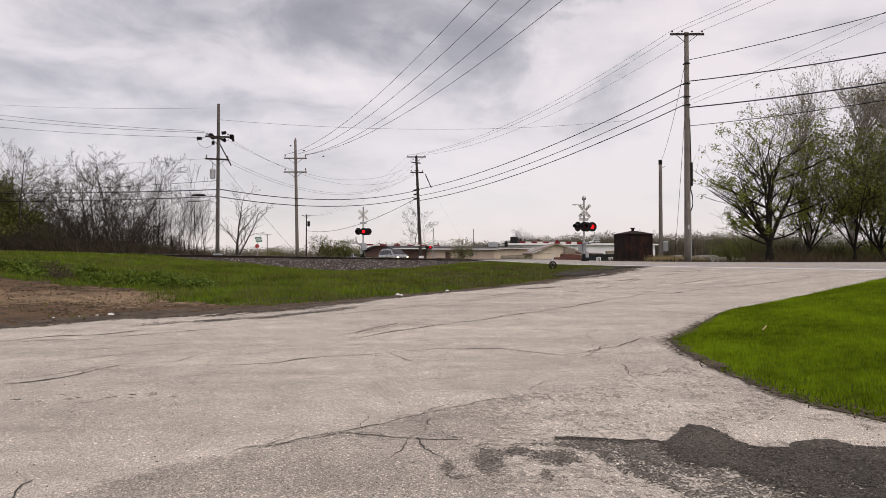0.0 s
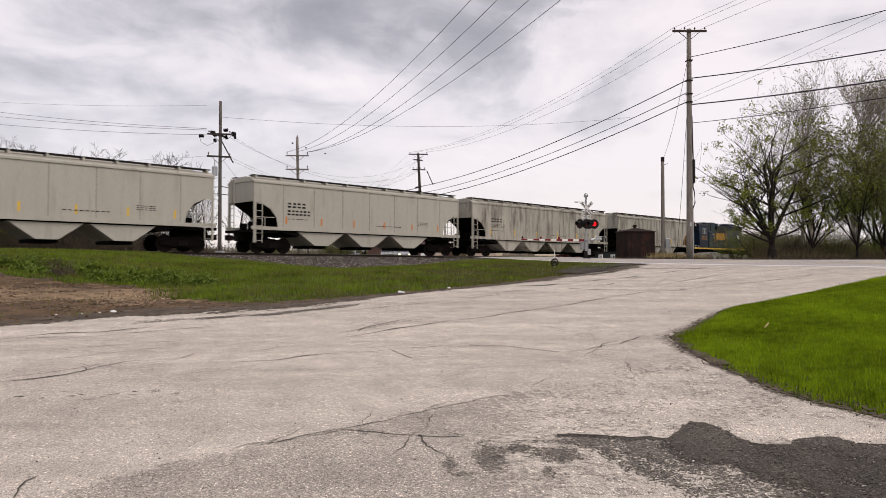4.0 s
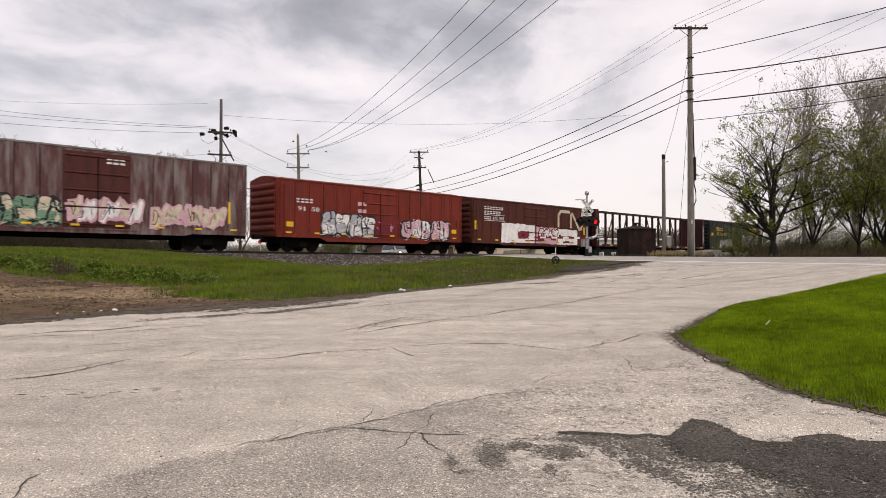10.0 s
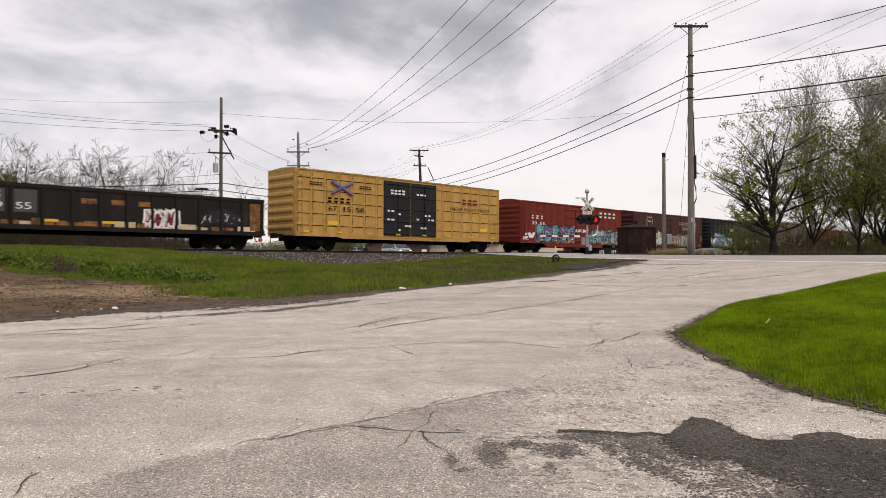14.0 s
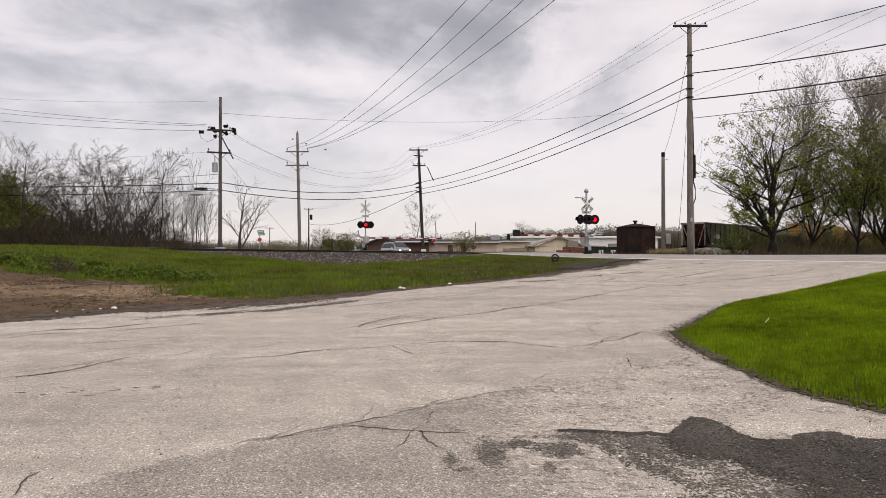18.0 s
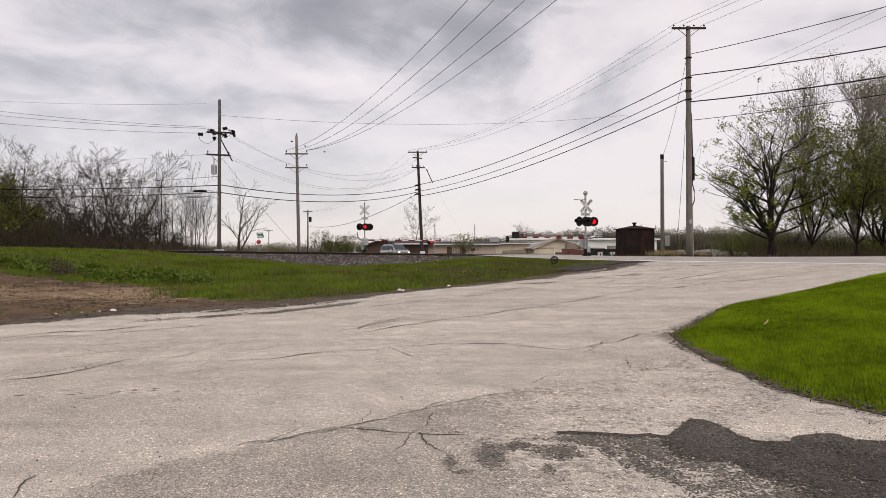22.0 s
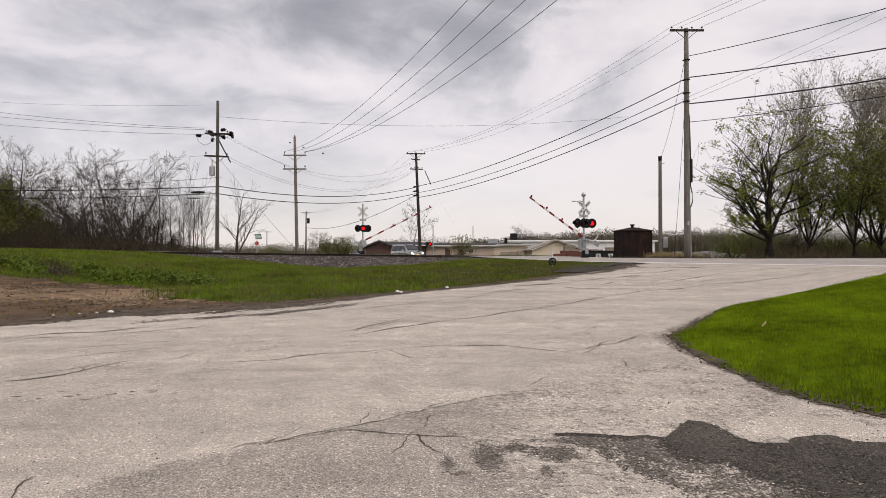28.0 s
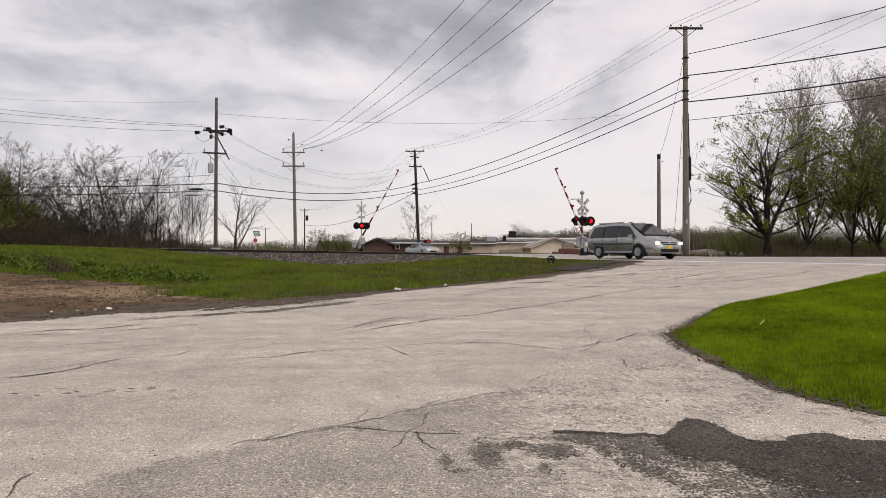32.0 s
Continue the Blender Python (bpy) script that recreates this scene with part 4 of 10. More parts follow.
    for x in (-h + 0.28, h - 0.28):
        for sy in (-1, 1):
            part("corner_post", Shape().box(x - 0.05, x + 0.05, min(sy * W, sy * (W - 0.1)), max(sy * W, sy * (W - 0.1)), 0.6, 4.2), paint, car)
    ladder(car, -h + 0.55, -W, 0.6, 2.4, paint)
    ladder(car, h - 0.55, -W, 0.6, 2.4, paint)
    ladder(car, -h + 0.2, 0.9, 1.3, 3.2, paint, -90)
    ladder(car, h - 0.2, 0.9, 1.3, 3.2, paint, 90)
    for sx in (-1, 1):
        part("grab_rail", Shape().cyl((sx * (h - 0.3), -W, 2.1), (sx * (h - 1.6), -W, 2.1), 0.02, None, 6).cyl((sx * (h - 0.95), -W, 1.4), (sx * (h - 0.95), -W, 2.1), 0.02, None, 6), paint, car)
        part("brake_gear", Shape().box(sx * (h - 1.2) - 0.2, sx * (h - 1.2) + 0.2, -0.5, 0.5, 1.34, 1.9).cyl((sx * (h - 0.9), 0.6, 1.6), (sx * (h - 0.6), 0.6, 1.6), 0.2), UNDER, car)
    seam = Shape().box(-0.014, 0.014, -W + 0.022, -W + 0.03, 1.6, 4.1).mesh("panel_seam", P_SEAM)
    for i in range(1, 8):
        part("panel_seam", seam, None, car).location = (-h + L * i / 8, 0, 0)
    for i in range(6):
        x = -h + 2.4 + (L - 4.8) * i / 5
        plate("reflector", car, x - 0.05, x + 0.05, 1.75, 2.2, marks, -0.03)
    bars("car_mark", car, -h + 2.5, 2.75, 4, 0.24, 0.3, 0.1, BLACK, "plain bars for the owner's marks", -0.03)
    if figures:
        number(car, figures, -h + 2.5, -h + 2.5 + 0.27 * len(figures), 2.3, 2.58, BLACK, -0.03)
    else:
        bars("car_number", car, -h + 2.5, 2.3, 6, 0.2, 0.3, 0.08, BLACK, "plain bars for the car's number", -0.03)
    bars("data_line", car, -h + 2.5, 2.05, 5, 0.24, 0.04, 0.06, BLACK, "", -0.03, True)
    bars("data_line", car, 0.6, 1.9, 9, 0.2, 0.04, 0.05, BLACK, "", -0.03, True)
    for z_ in (2.3, 2.2, 2.1):
        bars("data_line", car, h - 4.4, z_, 5, 0.16, 0.035, 0.05, BLACK, "", -0.03, True)
    running_gear(car, L, 1.75)
    return car


def centerbeam(label, L):
    car = thing("centerbeam_flatcar", label, "freight car", "cars of the train")
    h, W, p = L / 2, HALF, P_BEAM
    part("deck", Shape().box(-h, h, -W + 0.04, W - 0.04, 0.95, 1.15), p, car)
    part("side_sill", Shape().box(-h, h, -W, -W + 0.04, 0.9, 1.16).box(-h, h, W - 0.04, W, 0.9, 1.16), p, car)
    part("centre_sill", Shape().box(-h, h, -0.35, 0.35, 0.55, 0.95), UNDER, car)
    for sx in (-1, 1):
        b = part("bulkhead", Shape().box(min(sx * h, sx * (h - 0.12)), max(sx * h, sx * (h - 0.12)), -W, W, 1.0, 4.45), p, car)
        s = Shape()
        for k in range(-2, 3):
            s.box(sx * h - 0.1, sx * h + 0.1, k * 0.62 - 0.05, k * 0.62 + 0.05, 1.0, 4.45)
        part("bulkhead_rib", s, p, b)
        part("bulkhead_flange", Shape().box(sx * (h - 0.3) - 0.22, sx * (h - 0.3) + 0.22, -W, -W + 0.06, 1.1, 4.45), p, b)
    part("top_chord", Shape().box(-h + 0.1, h - 0.1, -0.24, 0.24, 4.3, 4.48), p, car)
    n = 17
    xs = [-h + 0.12 + (L - 0.24) * i / n for i in range(n + 1)]
    post = Shape().box(-0.07, 0.07, -0.1, -0.06, 1.15, 4.28).box(-0.03, 0.03, -0.06, 0.06, 1.15, 4.28).box(-0.07, 0.07, 0.06, 0.1, 1.15, 4.28).mesh("upright", p)
    for x in xs[1:-1]:
        part("upright", post, None, car).location = (x, 0, 0)
    for i in range(1, n - 1):
        if i % 2 == 0:
            continue
        up = i < n / 2
        a, b = (xs[i], xs[i + 1]) if up else (xs[i + 1], xs[i])
        part("diagonal", Shape().cyl((a, -0.04, 1.2), (b, -0.04, 4.25), 0.06, None, 6), p, car)
    part("diagonal", Shape().cyl((xs[1], -0.04, 4.2), (xs[2], -0.04, 1.2), 0.06, None, 6), p, car)
    for i in range(12):
        x = -h + 0.8 + (L - 1.6) * i / 11
        plate("reflector", car, x - 0.25, x + 0.25, 1.02, 1.12, YEL_P if i % 2 else SPRAY["white"], 0.0)
        part("winch", Shape().box(x + 0.5, x + 0.62, -W - 0.06, -W, 0.82, 0.98), UNDER, car)
    for sx in (-1, 1):
        for k in range(3):
            for u in range(9):
                if (u * 5 + k * 3 + sx) % 4:
                    plate("data_line", car, sx * (h - 0.3) - 0.17 + k * 0.12, sx * (h - 0.3) - 0.09 + k * 0.12, 1.5 + u * 0.24, 1.62 + u * 0.24, SPRAY["white"], 0.004)
    plate("corner_mark", car, -h + 0.05, -h + 0.22, 1.9, 2.5, YEL_P)
    ladder(car, -h + 0.35, -W, 0.6, 1.6, p)
    running_gear(car, L)
    return car


def gondola(label, L):
    car = thing("gondola_car", label, "freight car", "cars of the train")
    h, W, p = L / 2, HALF, P_RUST
    part("floor", Shape().box(-h + 0.1, h - 0.1, -W + 0.1, W - 0.1, 1.0, 1.12), p, car)
    for sy in (-1, 1):
        a, b = sorted((sy * (W - 0.03), sy * (W - 0.09)))
        part("side_wall", Shape().box(-h, h, a, b, 0.98, 2.75), p, car)
        a, b = sorted((sy * (W + 0.03), sy * (W - 0.14)))
        part("top_chord", Shape().box(-h, h, a, b, 2.72, 2.88), p, car)
        a, b = sorted((sy * (W + 0.01), sy * (W - 0.1)))
        part("side_sill", Shape().box(-h, h, a, b, 0.78, 1.0), p, car)
    for sx in (-1, 1):
        a, b = sorted((sx * h, sx * (h - 0.1)))
        part("end_wall", Shape().box(a, b, -W + 0.1, W - 0.1, 1.0, 2.85), p, car)
    post = Shape().prism_z([(-0.1, 0), (-0.06, -0.1), (0.06, -0.1), (0.1, 0)], 0.95, 2.73).mesh("side_post", p)
    for i in range(14):
        part("side_post", post, None, car).location = (-h + 0.15 + (L - 0.3) * i / 13, -W + 0.03, 0)
    part("underframe", Shape().box(-h, h, -0.32, 0.32, 0.6, 1.0), UNDER, car)
    for x0, x1 in ((-h + 2.1, -h + 3.7), (-h + 4.0, -h + 5.0)):
        plate("patch", car, x0, x1, 1.55, 2.6, P_PATCH, -0.03, "grey painted number patch")
    bars("car_mark", car, -h + 2.25, 2.2, 4, 0.24, 0.28, 0.1, SPRAY["white"], "plain white bars for the owner's marks", -0.02)
    number(car, "7039", -h + 2.2, -h + 3.65, 1.7, 2.0, SPRAY["white"], -0.02)
    number(car, "55", -h + 4.1, -h + 4.8, 1.7, 2.0, SPRAY["white"], -0.02)
    rg = random.Random(44)
    x = -h + 0.5
    while x < h - 1.0:
        w = rg.uniform(0.4, 1.3)
        plate("rust_band", car, x, x + w, 1.0, 1.02 + rg.uniform(0.12, 0.3), rg.choice((ORANGE_RUST, ORANGE_RUST, STRAW, SPRAY["cream"])), -0.028, "pale rust-streaked band along the sill")
        x += w + rg.uniform(0.0, 0.25)
    for x0 in (-h + 6.9, -h + 8.3, -h + 9.6):
        plate("rust_frame", car, x0, x0 + 0.7, 2.1, 2.35, ORANGE_RUST, -0.028, "rusted yellow mark")
    for i in range(3):
        plate("reflector", car, -h + 2.6 + i * 2.6, -h + 3.3 + i * 2.6, 1.16, 1.28, YEL_P, -0.015)
    for x in (-h + 0.1, h - 0.9):
        plate("rust_panel", car, x, x + 0.8, 1.05, 2.6, ORANGE_RUST, -0.025, "rust-streaked yellow end panel")
    graffiti(car, 1.6, 3.3, 1.05, 2.0, "red", "white", "cream", 5, 71, "white and dark red sprayed shapes", 0.0, "cream")
    graffiti(car, 4.6, 7.2, 1.3, 2.1, "black", "black", "silver", 6, 72, "faint dark sprayed shapes", 0.0)
    ladder(car, -h + 0.35, -W, 0.6, 2.1, p)
    running_gear(car, L)
    return car


ORANGE_RUST = mat("rusted_yellow", (0.30, 0.13, 0.03), 0.8, vary=0.4, scale=2, bump=0.1, dirt=(0.07, 0.04, 0.03), dirt_at=0.52)


def open_hopper(label, L):
    car = thing("open_top_hopper", label, "freight car", "cars of the train")
    h, W, p = L / 2, HALF, P_RUST
    for sy in (-1, 1):
        a, b = sorted((sy * (W - 0.03), sy * (W - 0.09)))
        part("side_sheet", Shape().prism_y([(-h + 0.1, 3.75), (-h + 1.5, 1.1), (h - 1.5, 1.1), (h - 0.1, 3.75)], a, b), p, car)
        a, b = sorted((sy * (W + 0.05), sy * (W - 0.14)))
        part("top_chord", Shape().box(-h, h, a, b, 3.7, 3.9), p, car)
        a, b = sorted((sy * (W + 0.01), sy * (W - 0.1)))
        part("side_sill", Shape().box(-h, h, a, b, 1.0, 1.22), p, car)
    for sx in (-1, 1):
        e = P_GREY if sx < 0 else p
        part("slope_sheet", Shape().prism_y([(sx * (h - 0.05), 3.75), (sx * (h - 0.15), 3.75), (sx * (h - 3.4), 1.0), (sx * (h - 3.3), 1.0)][::sx], -W + 0.1, W - 0.1), P_OXIDE, car, "rusty sloped end sheet")
        a, b = sorted((sx * h, sx * (h - 0.12)))
        part("end_chord", Shape().box(a, b, -W, W, 3.7, 3.9), e, car, "peeling pale end rail" if sx < 0 else "")
        part("end_platform", Shape().box(min(sx * h, sx * (h - 2.2)), max(sx * h, sx * (h - 2.2)), -W + 0.1, W - 0.1, 0.95, 1.1), UNDER, car)
        for y in (-W + 0.1, W - 0.1):
            part("end_post", Shape().cyl((sx * (h - 0.1), y, 1.0), (sx * (h - 0.1), y, 3.7), 0.07, None, 6), e, car)
            part("end_brace", Shape().cyl((sx * (h - 0.1), y * 0.95, 3.6), (sx * (h - 0.5), y * 0.3, 1.1), 0.05, None, 6), e, car)
    post = Shape().prism_z([(-0.1, 0), (-0.06, -0.11), (0.06, -0.11), (0.1, 0)], 1.2, 3.71).mesh("side_post", p)
    for i in range(11):
        part("side_post", post, None, car).location = (-h + 1.5 + (L - 3.0) * i / 10, -W + 0.03, 0)
    for i in range(3):
        x0 = -h + 3.2 + i * (L - 6.4) / 3
        sp = (L - 6.4) / 3
        part("hopper_bay", Shape().prism_y([(x0, 1.1), (x0 + sp * 0.3, 0.4), (x0 + sp * 0.7, 0.4), (x0 + sp, 1.1)], -W + 0.15, W - 0.15), UNDER, car)
    part("underframe", Shape().box(-h, h, -0.32, 0.32, 0.6, 1.0), UNDER, car)
    graffiti(car, -h + 2.6, -h + 4.2, 1.9, 2.5, "silver", "black", "black", 5, 81, "faded silver sprayed shapes", -0.02)
    graffiti(car, 0.9, 1.9, 1.6, 2.1, "silver", "black", "pink", 3, 82, "faded silver sprayed shapes", -0.02)
    graffiti(car, 4.2, 5.5, 1.5, 2.5, "silver", "black", "cream", 4, 83, "faded silver sprayed shapes", -0.02)
    for i in range(6):
        x = -h + 2.0 + i * (L - 4.0) / 5
        plate("reflector", car, x - 0.25, x + 0.25, 1.3, 1.42, YEL_P, -0.02)
    ladder(car, -h + 0.2, -W, 0.6, 3.2, p)
    ladder(car, h - 0.2, -W, 0.6, 3.2, p)
    running_gear(car, L)
    return car


P_PATCH = mat("grey_patch_paint", (0.07, 0.07, 0.075), 0.7, vary=0.2, bump=0)
P_OXIDE = car_paint("red_rust_sheet", (0.11, 0.035, 0.03), (0.2, 0.15, 0.14), 0.62)


def locomotive(label, L):
    """Long hood leading, cab near the rear end; x is counted from the rear end."""
    car = thing("diesel_locomotive", label, "locomotive", "cars of the train")
    h, p = L / 2, P_LOCO

    def box(name, x0, x1, y0, y1, z0, z1, m, parent, note="", c=0.0):
        sh = Shape()
        sh = sh.chamfer(x0 - h, x1 - h, y0, y1, z0, z1, c) if c else sh.box(x0 - h, x1 - h, y0, y1, z0, z1)
        return part(name, sh, m, parent, note)

    box("frame", 0.0, L, -1.5, 1.5, 1.2, 1.43, p, car)
    for k in range(14):
        x0 = 0.5 + k * 1.12
        box("sill_stripe", x0, x0 + 0.98, -1.508, -1.5, 1.25, 1.39, YEL_P, car, "yellow reflective sill stripe")
    box("walkway", 0.0, L, -1.5, 1.5, 1.43, 1.47, UNDER, car)
    box("equipment_box", 2.2, 5.6, -1.3, 1.3, 0.5, 1.2, UNDER, car)
    box("equipment_box", 10.6, 13.8, -1.2, 1.2, 0.55, 1.2, UNDER, car)
    part("fuel_tank", Shape().prism_x([(-1.35, 0.6), (-1.05, 0.3), (1.05, 0.3), (1.35, 0.6), (1.35, 1.2), (-1.35, 1.2)], 5.8 - h, 10.4 - h), UNDER, car)
    part("air_tank", Shape().cyl((5.8 - h, -1.36, 0.98), (10.2 - h, -1.36, 0.98), 0.17, None, 12), UNDER, car)
    hood = box("long_hood", 4.1, 15.7, -0.95, 0.95, 1.47, 4.18, p, car, "", 0.1)
    rad = box("radiator_section", 11.6, 15.75, -0.98, 0.98, 3.2, 4.4, p, hood, "", 0.07)
    for a, b in ((12.05, 13.75), (13.9, 15.6)):
        sh = Shape().box(a - h, b - h, -0.992, -0.98, 3.55, 4.15)
        for k in range(7):
            sh.box(a - h, b - h, -1.005, -0.992, 3.58 + k * 0.08, 3.61 + k * 0.08)
        part("grille", sh, BLACK, hood, "black radiator grille")
    box("intake_filter", 4.25, 5.98, -1.02, 1.02, 3.5, 4.46, BLACK, hood, "black air intake box", 0.06)
    box("intake_rim", 4.2, 6.02, -1.04, 1.04, 4.4, 4.48, p, hood)
    box("blower_housing", 4.72, 5.9, -1.36, -0.9, 1.47, 3.46, p, hood, "", 0.16)
    box("vent_box", 6.02, 7.36, -1.03, 1.03, 3.3, 4.55, P_LOCOT, hood, "", 0.06)
    part("brake_grid", Shape().prism_x([(-1.16, 3.62), (-1.22, 4.12), (-0.6, 4.3), (0.6, 4.3), (1.22, 4.12), (1.16, 3.62)], 7.36 - h, 10.85 - h), BLACK, hood, "black flared brake grid housing")
    box("brake_grid_rim", 7.36, 10.9, -1.24, 1.24, 4.1, 4.2, p, hood)
    for x in (8.9, 12.6, 14.35):
        z = 4.28 if x < 10 else 4.38
        fan = part("roof_fan", Shape().cyl((x - h, 0, z), (x - h, 0, z + 0.2), 0.66, None, 20).cyl((x - h, 0, z + 0.2), (x - h, 0, z + 0.24), 0.72, 0.6, 20), p, hood)
        part("fan_guard", Shape().cyl((x - h, 0, z + 0.24), (x - h, 0, z + 0.26), 0.5, None, 16), BLACK, fan)
    box("exhaust_stack", 10.95, 11.5, -0.3, 0.3, 4.1, 4.36, UNDER, hood)
    seam = Shape().box(-0.012, 0.012, -0.962, -0.95, 1.55, 3.2).mesh("door_seam", BLACK)
    latch = Shape().box(-0.02, 0.02, -0.98, -0.95, 2.2, 2.3).mesh("door_latch", UNDER)
    for i in range(13):
        x = 6.1 + i * 0.75 - h
        part("door_seam", seam, None, hood).location = (x, 0, 0)
        part("door_latch", latch, None, hood).location = (x - 0.08, 0, 0)
    louvre = Shape()
    for k in range(9):
        louvre.box(2.0 - h, 4.0 - h, -1.515, -1.5, 1.6 + k * 0.075, 1.63 + k * 0.075)
    cab = part("cab", Shape().prism_y([(1.85 - h, 1.47), (4.15 - h, 1.47), (4.15 - h, 4.1), (1.75 - h, 4.1), (1.7 - h, 3.5), (1.85 - h, 3.2)], -1.5, 1.5), p, car)
    part("cab_louvre", louvre, BLACK, cab)
    part("cab_roof", Shape().prism_x([(-1.52, 4.08), (-1.45, 4.22), (-0.7, 4.34), (0.7, 4.34), (1.45, 4.22), (1.52, 4.08)], 1.6 - h, 4.2 - h), BLACK, cab, "dark rounded cab roof")
    box("number_board", 1.3, 1.75, -1.2, 1.2, 3.85, 4.3, BLACK, cab, "black number board housing", 0.05)
    box("board_face", 1.34, 1.7, -1.21, -1.2, 3.98, 4.16, LAMP_OFF, cab)
    for x in (2.62, 3.12):
        w = box("window", x, x + 0.46, -1.53, -1.5, 3.02, 3.74, GALV, cab, "cab side window with a bright frame")
        box("pane", x + 0.05, x + 0.41, -1.537, -1.53, 3.07, 3.69, GLASS, w)
    part("windscreen", Shape().box(1.66 - h, 1.72 - h, -1.2, -0.3, 3.3, 3.8).box(1.66 - h, 1.72 - h, 0.3, 1.2, 3.3, 3.8), GLASS, cab)
    part("beacon", Shape().cyl((2.6 - h, -0.5, 4.34), (2.6 - h, -0.5, 4.52), 0.08, 0.06, 10), RED_P, cab, "red roof beacon")
    part("horn", Shape().cyl((3.2 - h, 0.3, 4.42), (3.7 - h, 0.3, 4.42), 0.04, 0.1, 8), UNDER, cab)
    nose = box("short_hood", 0.34, 1.85, -0.98, 0.98, 1.47, 3.1, p, car, "", 0.08)
    box("nose_front", 0.16, 0.4, -1.02, 1.02, 1.47, 3.2, P_LOCOY, nose, "yellow nose front", 0.06)
    for k in range(3):
        box("chevron", 0.42, 1.1 - 0.2 * k, -0.99, -0.98, 2.75 + k * 0.12, 2.82 + k * 0.12, SPRAY["white"], nose, "pale stripe")
    part("headlamp", Shape().cyl((0.1 - h, -0.15, 2.9), (0.17 - h, -0.15, 2.9), 0.12, None, 10), LAMP_OFF, nose)
    for x0, z0, m in ((0.75, 1.62, SPRAY["white"]), (1.55, 1.56, SPRAY["white"])):
        box("notice", x0, x0 + 0.18, -1.516, -1.5, z0 - 0.1, z0 + 0.06, m, car)
    for x0, z0 in ((6.7, 3.05), (11.1, 3.5), (11.7, 3.3), (10.9, 3.9)):
        box("notice", x0, x0 + 0.16, -1.0, -0.985, z0, z0 + 0.08, SPRAY["white"], hood)
    lab = box("warning_label", 14.17, 14.63, -0.99, -0.975, 2.78, 3.19, SPRAY["white"], hood, "white and red square notice")
    box("label_bar", 14.2, 14.6, -0.994, -0.99, 3.02, 3.16, RED_P, lab)
    for a, sx in ((0.0, -1), (L, 1)):
        box("end_plate", a - 0.06, a + 0.06, -1.45, 1.45, 0.4, 1.43, UNDER, car)
        for k in range(4):
            box("step", a - 0.5 - 0.45 * sx, a + 0.2 - 0.45 * sx, -1.54, -1.2, 0.32 + k * 0.28, 0.36 + k * 0.28, UNDER, car)
        for y in (-1.4, -0.5, 0.5, 1.4):
            part("end_rail", Shape().cyl((a - h - 0.08 * sx, y, 1.43), (a - h - 0.08 * sx, y, 2.45), 0.02, None, 6), SPRAY["white"], car, "pale end handrail")
        part("end_rail", Shape().cyl((a - h - 0.08 * sx, -1.4, 2.45), (a - h - 0.08 * sx, 1.4, 2.45), 0.02, None, 6), SPRAY["white"], car, "pale end handrail")
    part("handrail", Shape().cyl((4.3 - h, -1.46, 2.42), (16.3 - h, -1.46, 2.42), 0.016, None, 6), P_LOCO, car)
    for i in range(9):
        part("stanchion", Shape().cyl((4.4 + i * 1.45 - h, -1.46, 1.43), (4.4 + i * 1.45 - h, -1.46, 2.42), 0.016, None, 6), P_LOCO, car)
    # the emblem as plain shapes: brackets round three blocks
    sh = Shape()
    for x0, x1, z0, z1 in ((7.19, 7.3, 2.18, 3.57), (7.3, 7.55, 2.18, 2.28), (7.3, 7.55, 3.47, 3.57), (10.7, 10.81, 2.18, 3.57), (10.45, 10.7, 2.18, 2.28), (10.45, 10.7, 3.47, 3.57)):
        sh.box(x0 - h, x1 - h, -0.975, -0.965, z0, z1)
    part("emblem_bracket", sh, P_LOCOY, hood, "yellow square bracket")
    for x0 in (7.75, 8.62, 9.46):
        a = x0 - h
        part("emblem", Shape().prism_y([(a + 0.12, 2.4), (a + 0.5, 2.4), (a + 0.56, 2.52), (a + 0.62, 2.4), (a + 0.76, 2.55), (a + 0.76, 3.2), (a + 0.62, 3.34), (a + 0.42, 3.34), (a + 0.36, 3.2), (a + 0.3, 3.34), (a + 0.12, 3.34), (a, 3.2), (a, 2.55)], -0.975, -0.965), P_LOCOY, hood, "plain yellow block of the railway's emblem")
    for x0 in (7.75, 8.15, 10.0, 10.4):
        box("emblem_mark", x0, x0 + 0.14, -0.972, -0.965, 1.9, 2.08, P_LOCOY, hood)
    number(car, "2022", 2.41 - h, 3.8 - h, 2.38, 2.78, P_LOCOY, -0.045, "engine_number", "yellow engine number")
    for x in (3.2 - h, L - 3.3 - h):
        bogie(car, x, 1.35)
        part("bogie_frame", Shape().prism_y([(x - 2.0, 0.5), (x - 1.7, 0.42), (x + 1.7, 0.42), (x + 2.0, 0.5), (x + 2.0, 0.9), (x + 0.8, 1.05), (x - 0.8, 1.05), (x - 2.0, 0.9)], -1.2, -1.08), UNDER, car)
        for k in (-0.6, 0.6):
            part("brake_cylinder", Shape().cyl((x + k - 0.25, -1.28, 0.85), (x + k + 0.25, -1.28, 0.85), 0.12, None, 10), UNDER, car)
        part("sand_pipe", Shape().cyl((x - 1.9, -1.2, 1.2), (x - 2.05, -1.05, 0.2), 0.03, None, 6).cyl((x + 1.9, -1.2, 1.2), (x + 2.05, -1.05, 0.2), 0.03, None, 6), UNDER, car)
    for sx in (-1, 1):
        o = part("coupler", coupler_mesh, None, car)
        o.matrix_basis = pose(sx * (h + 0.2), 0, 0, 0, 0, 0 if sx > 0 else 180)
    return car


# (builder's result, rear and front ends along the track when the clock stands at 8 s)
TRAIN = []


def couple(car, rear, front):
    TRAIN.append((car, (rear + front) / 2 - 35.78))
    return car


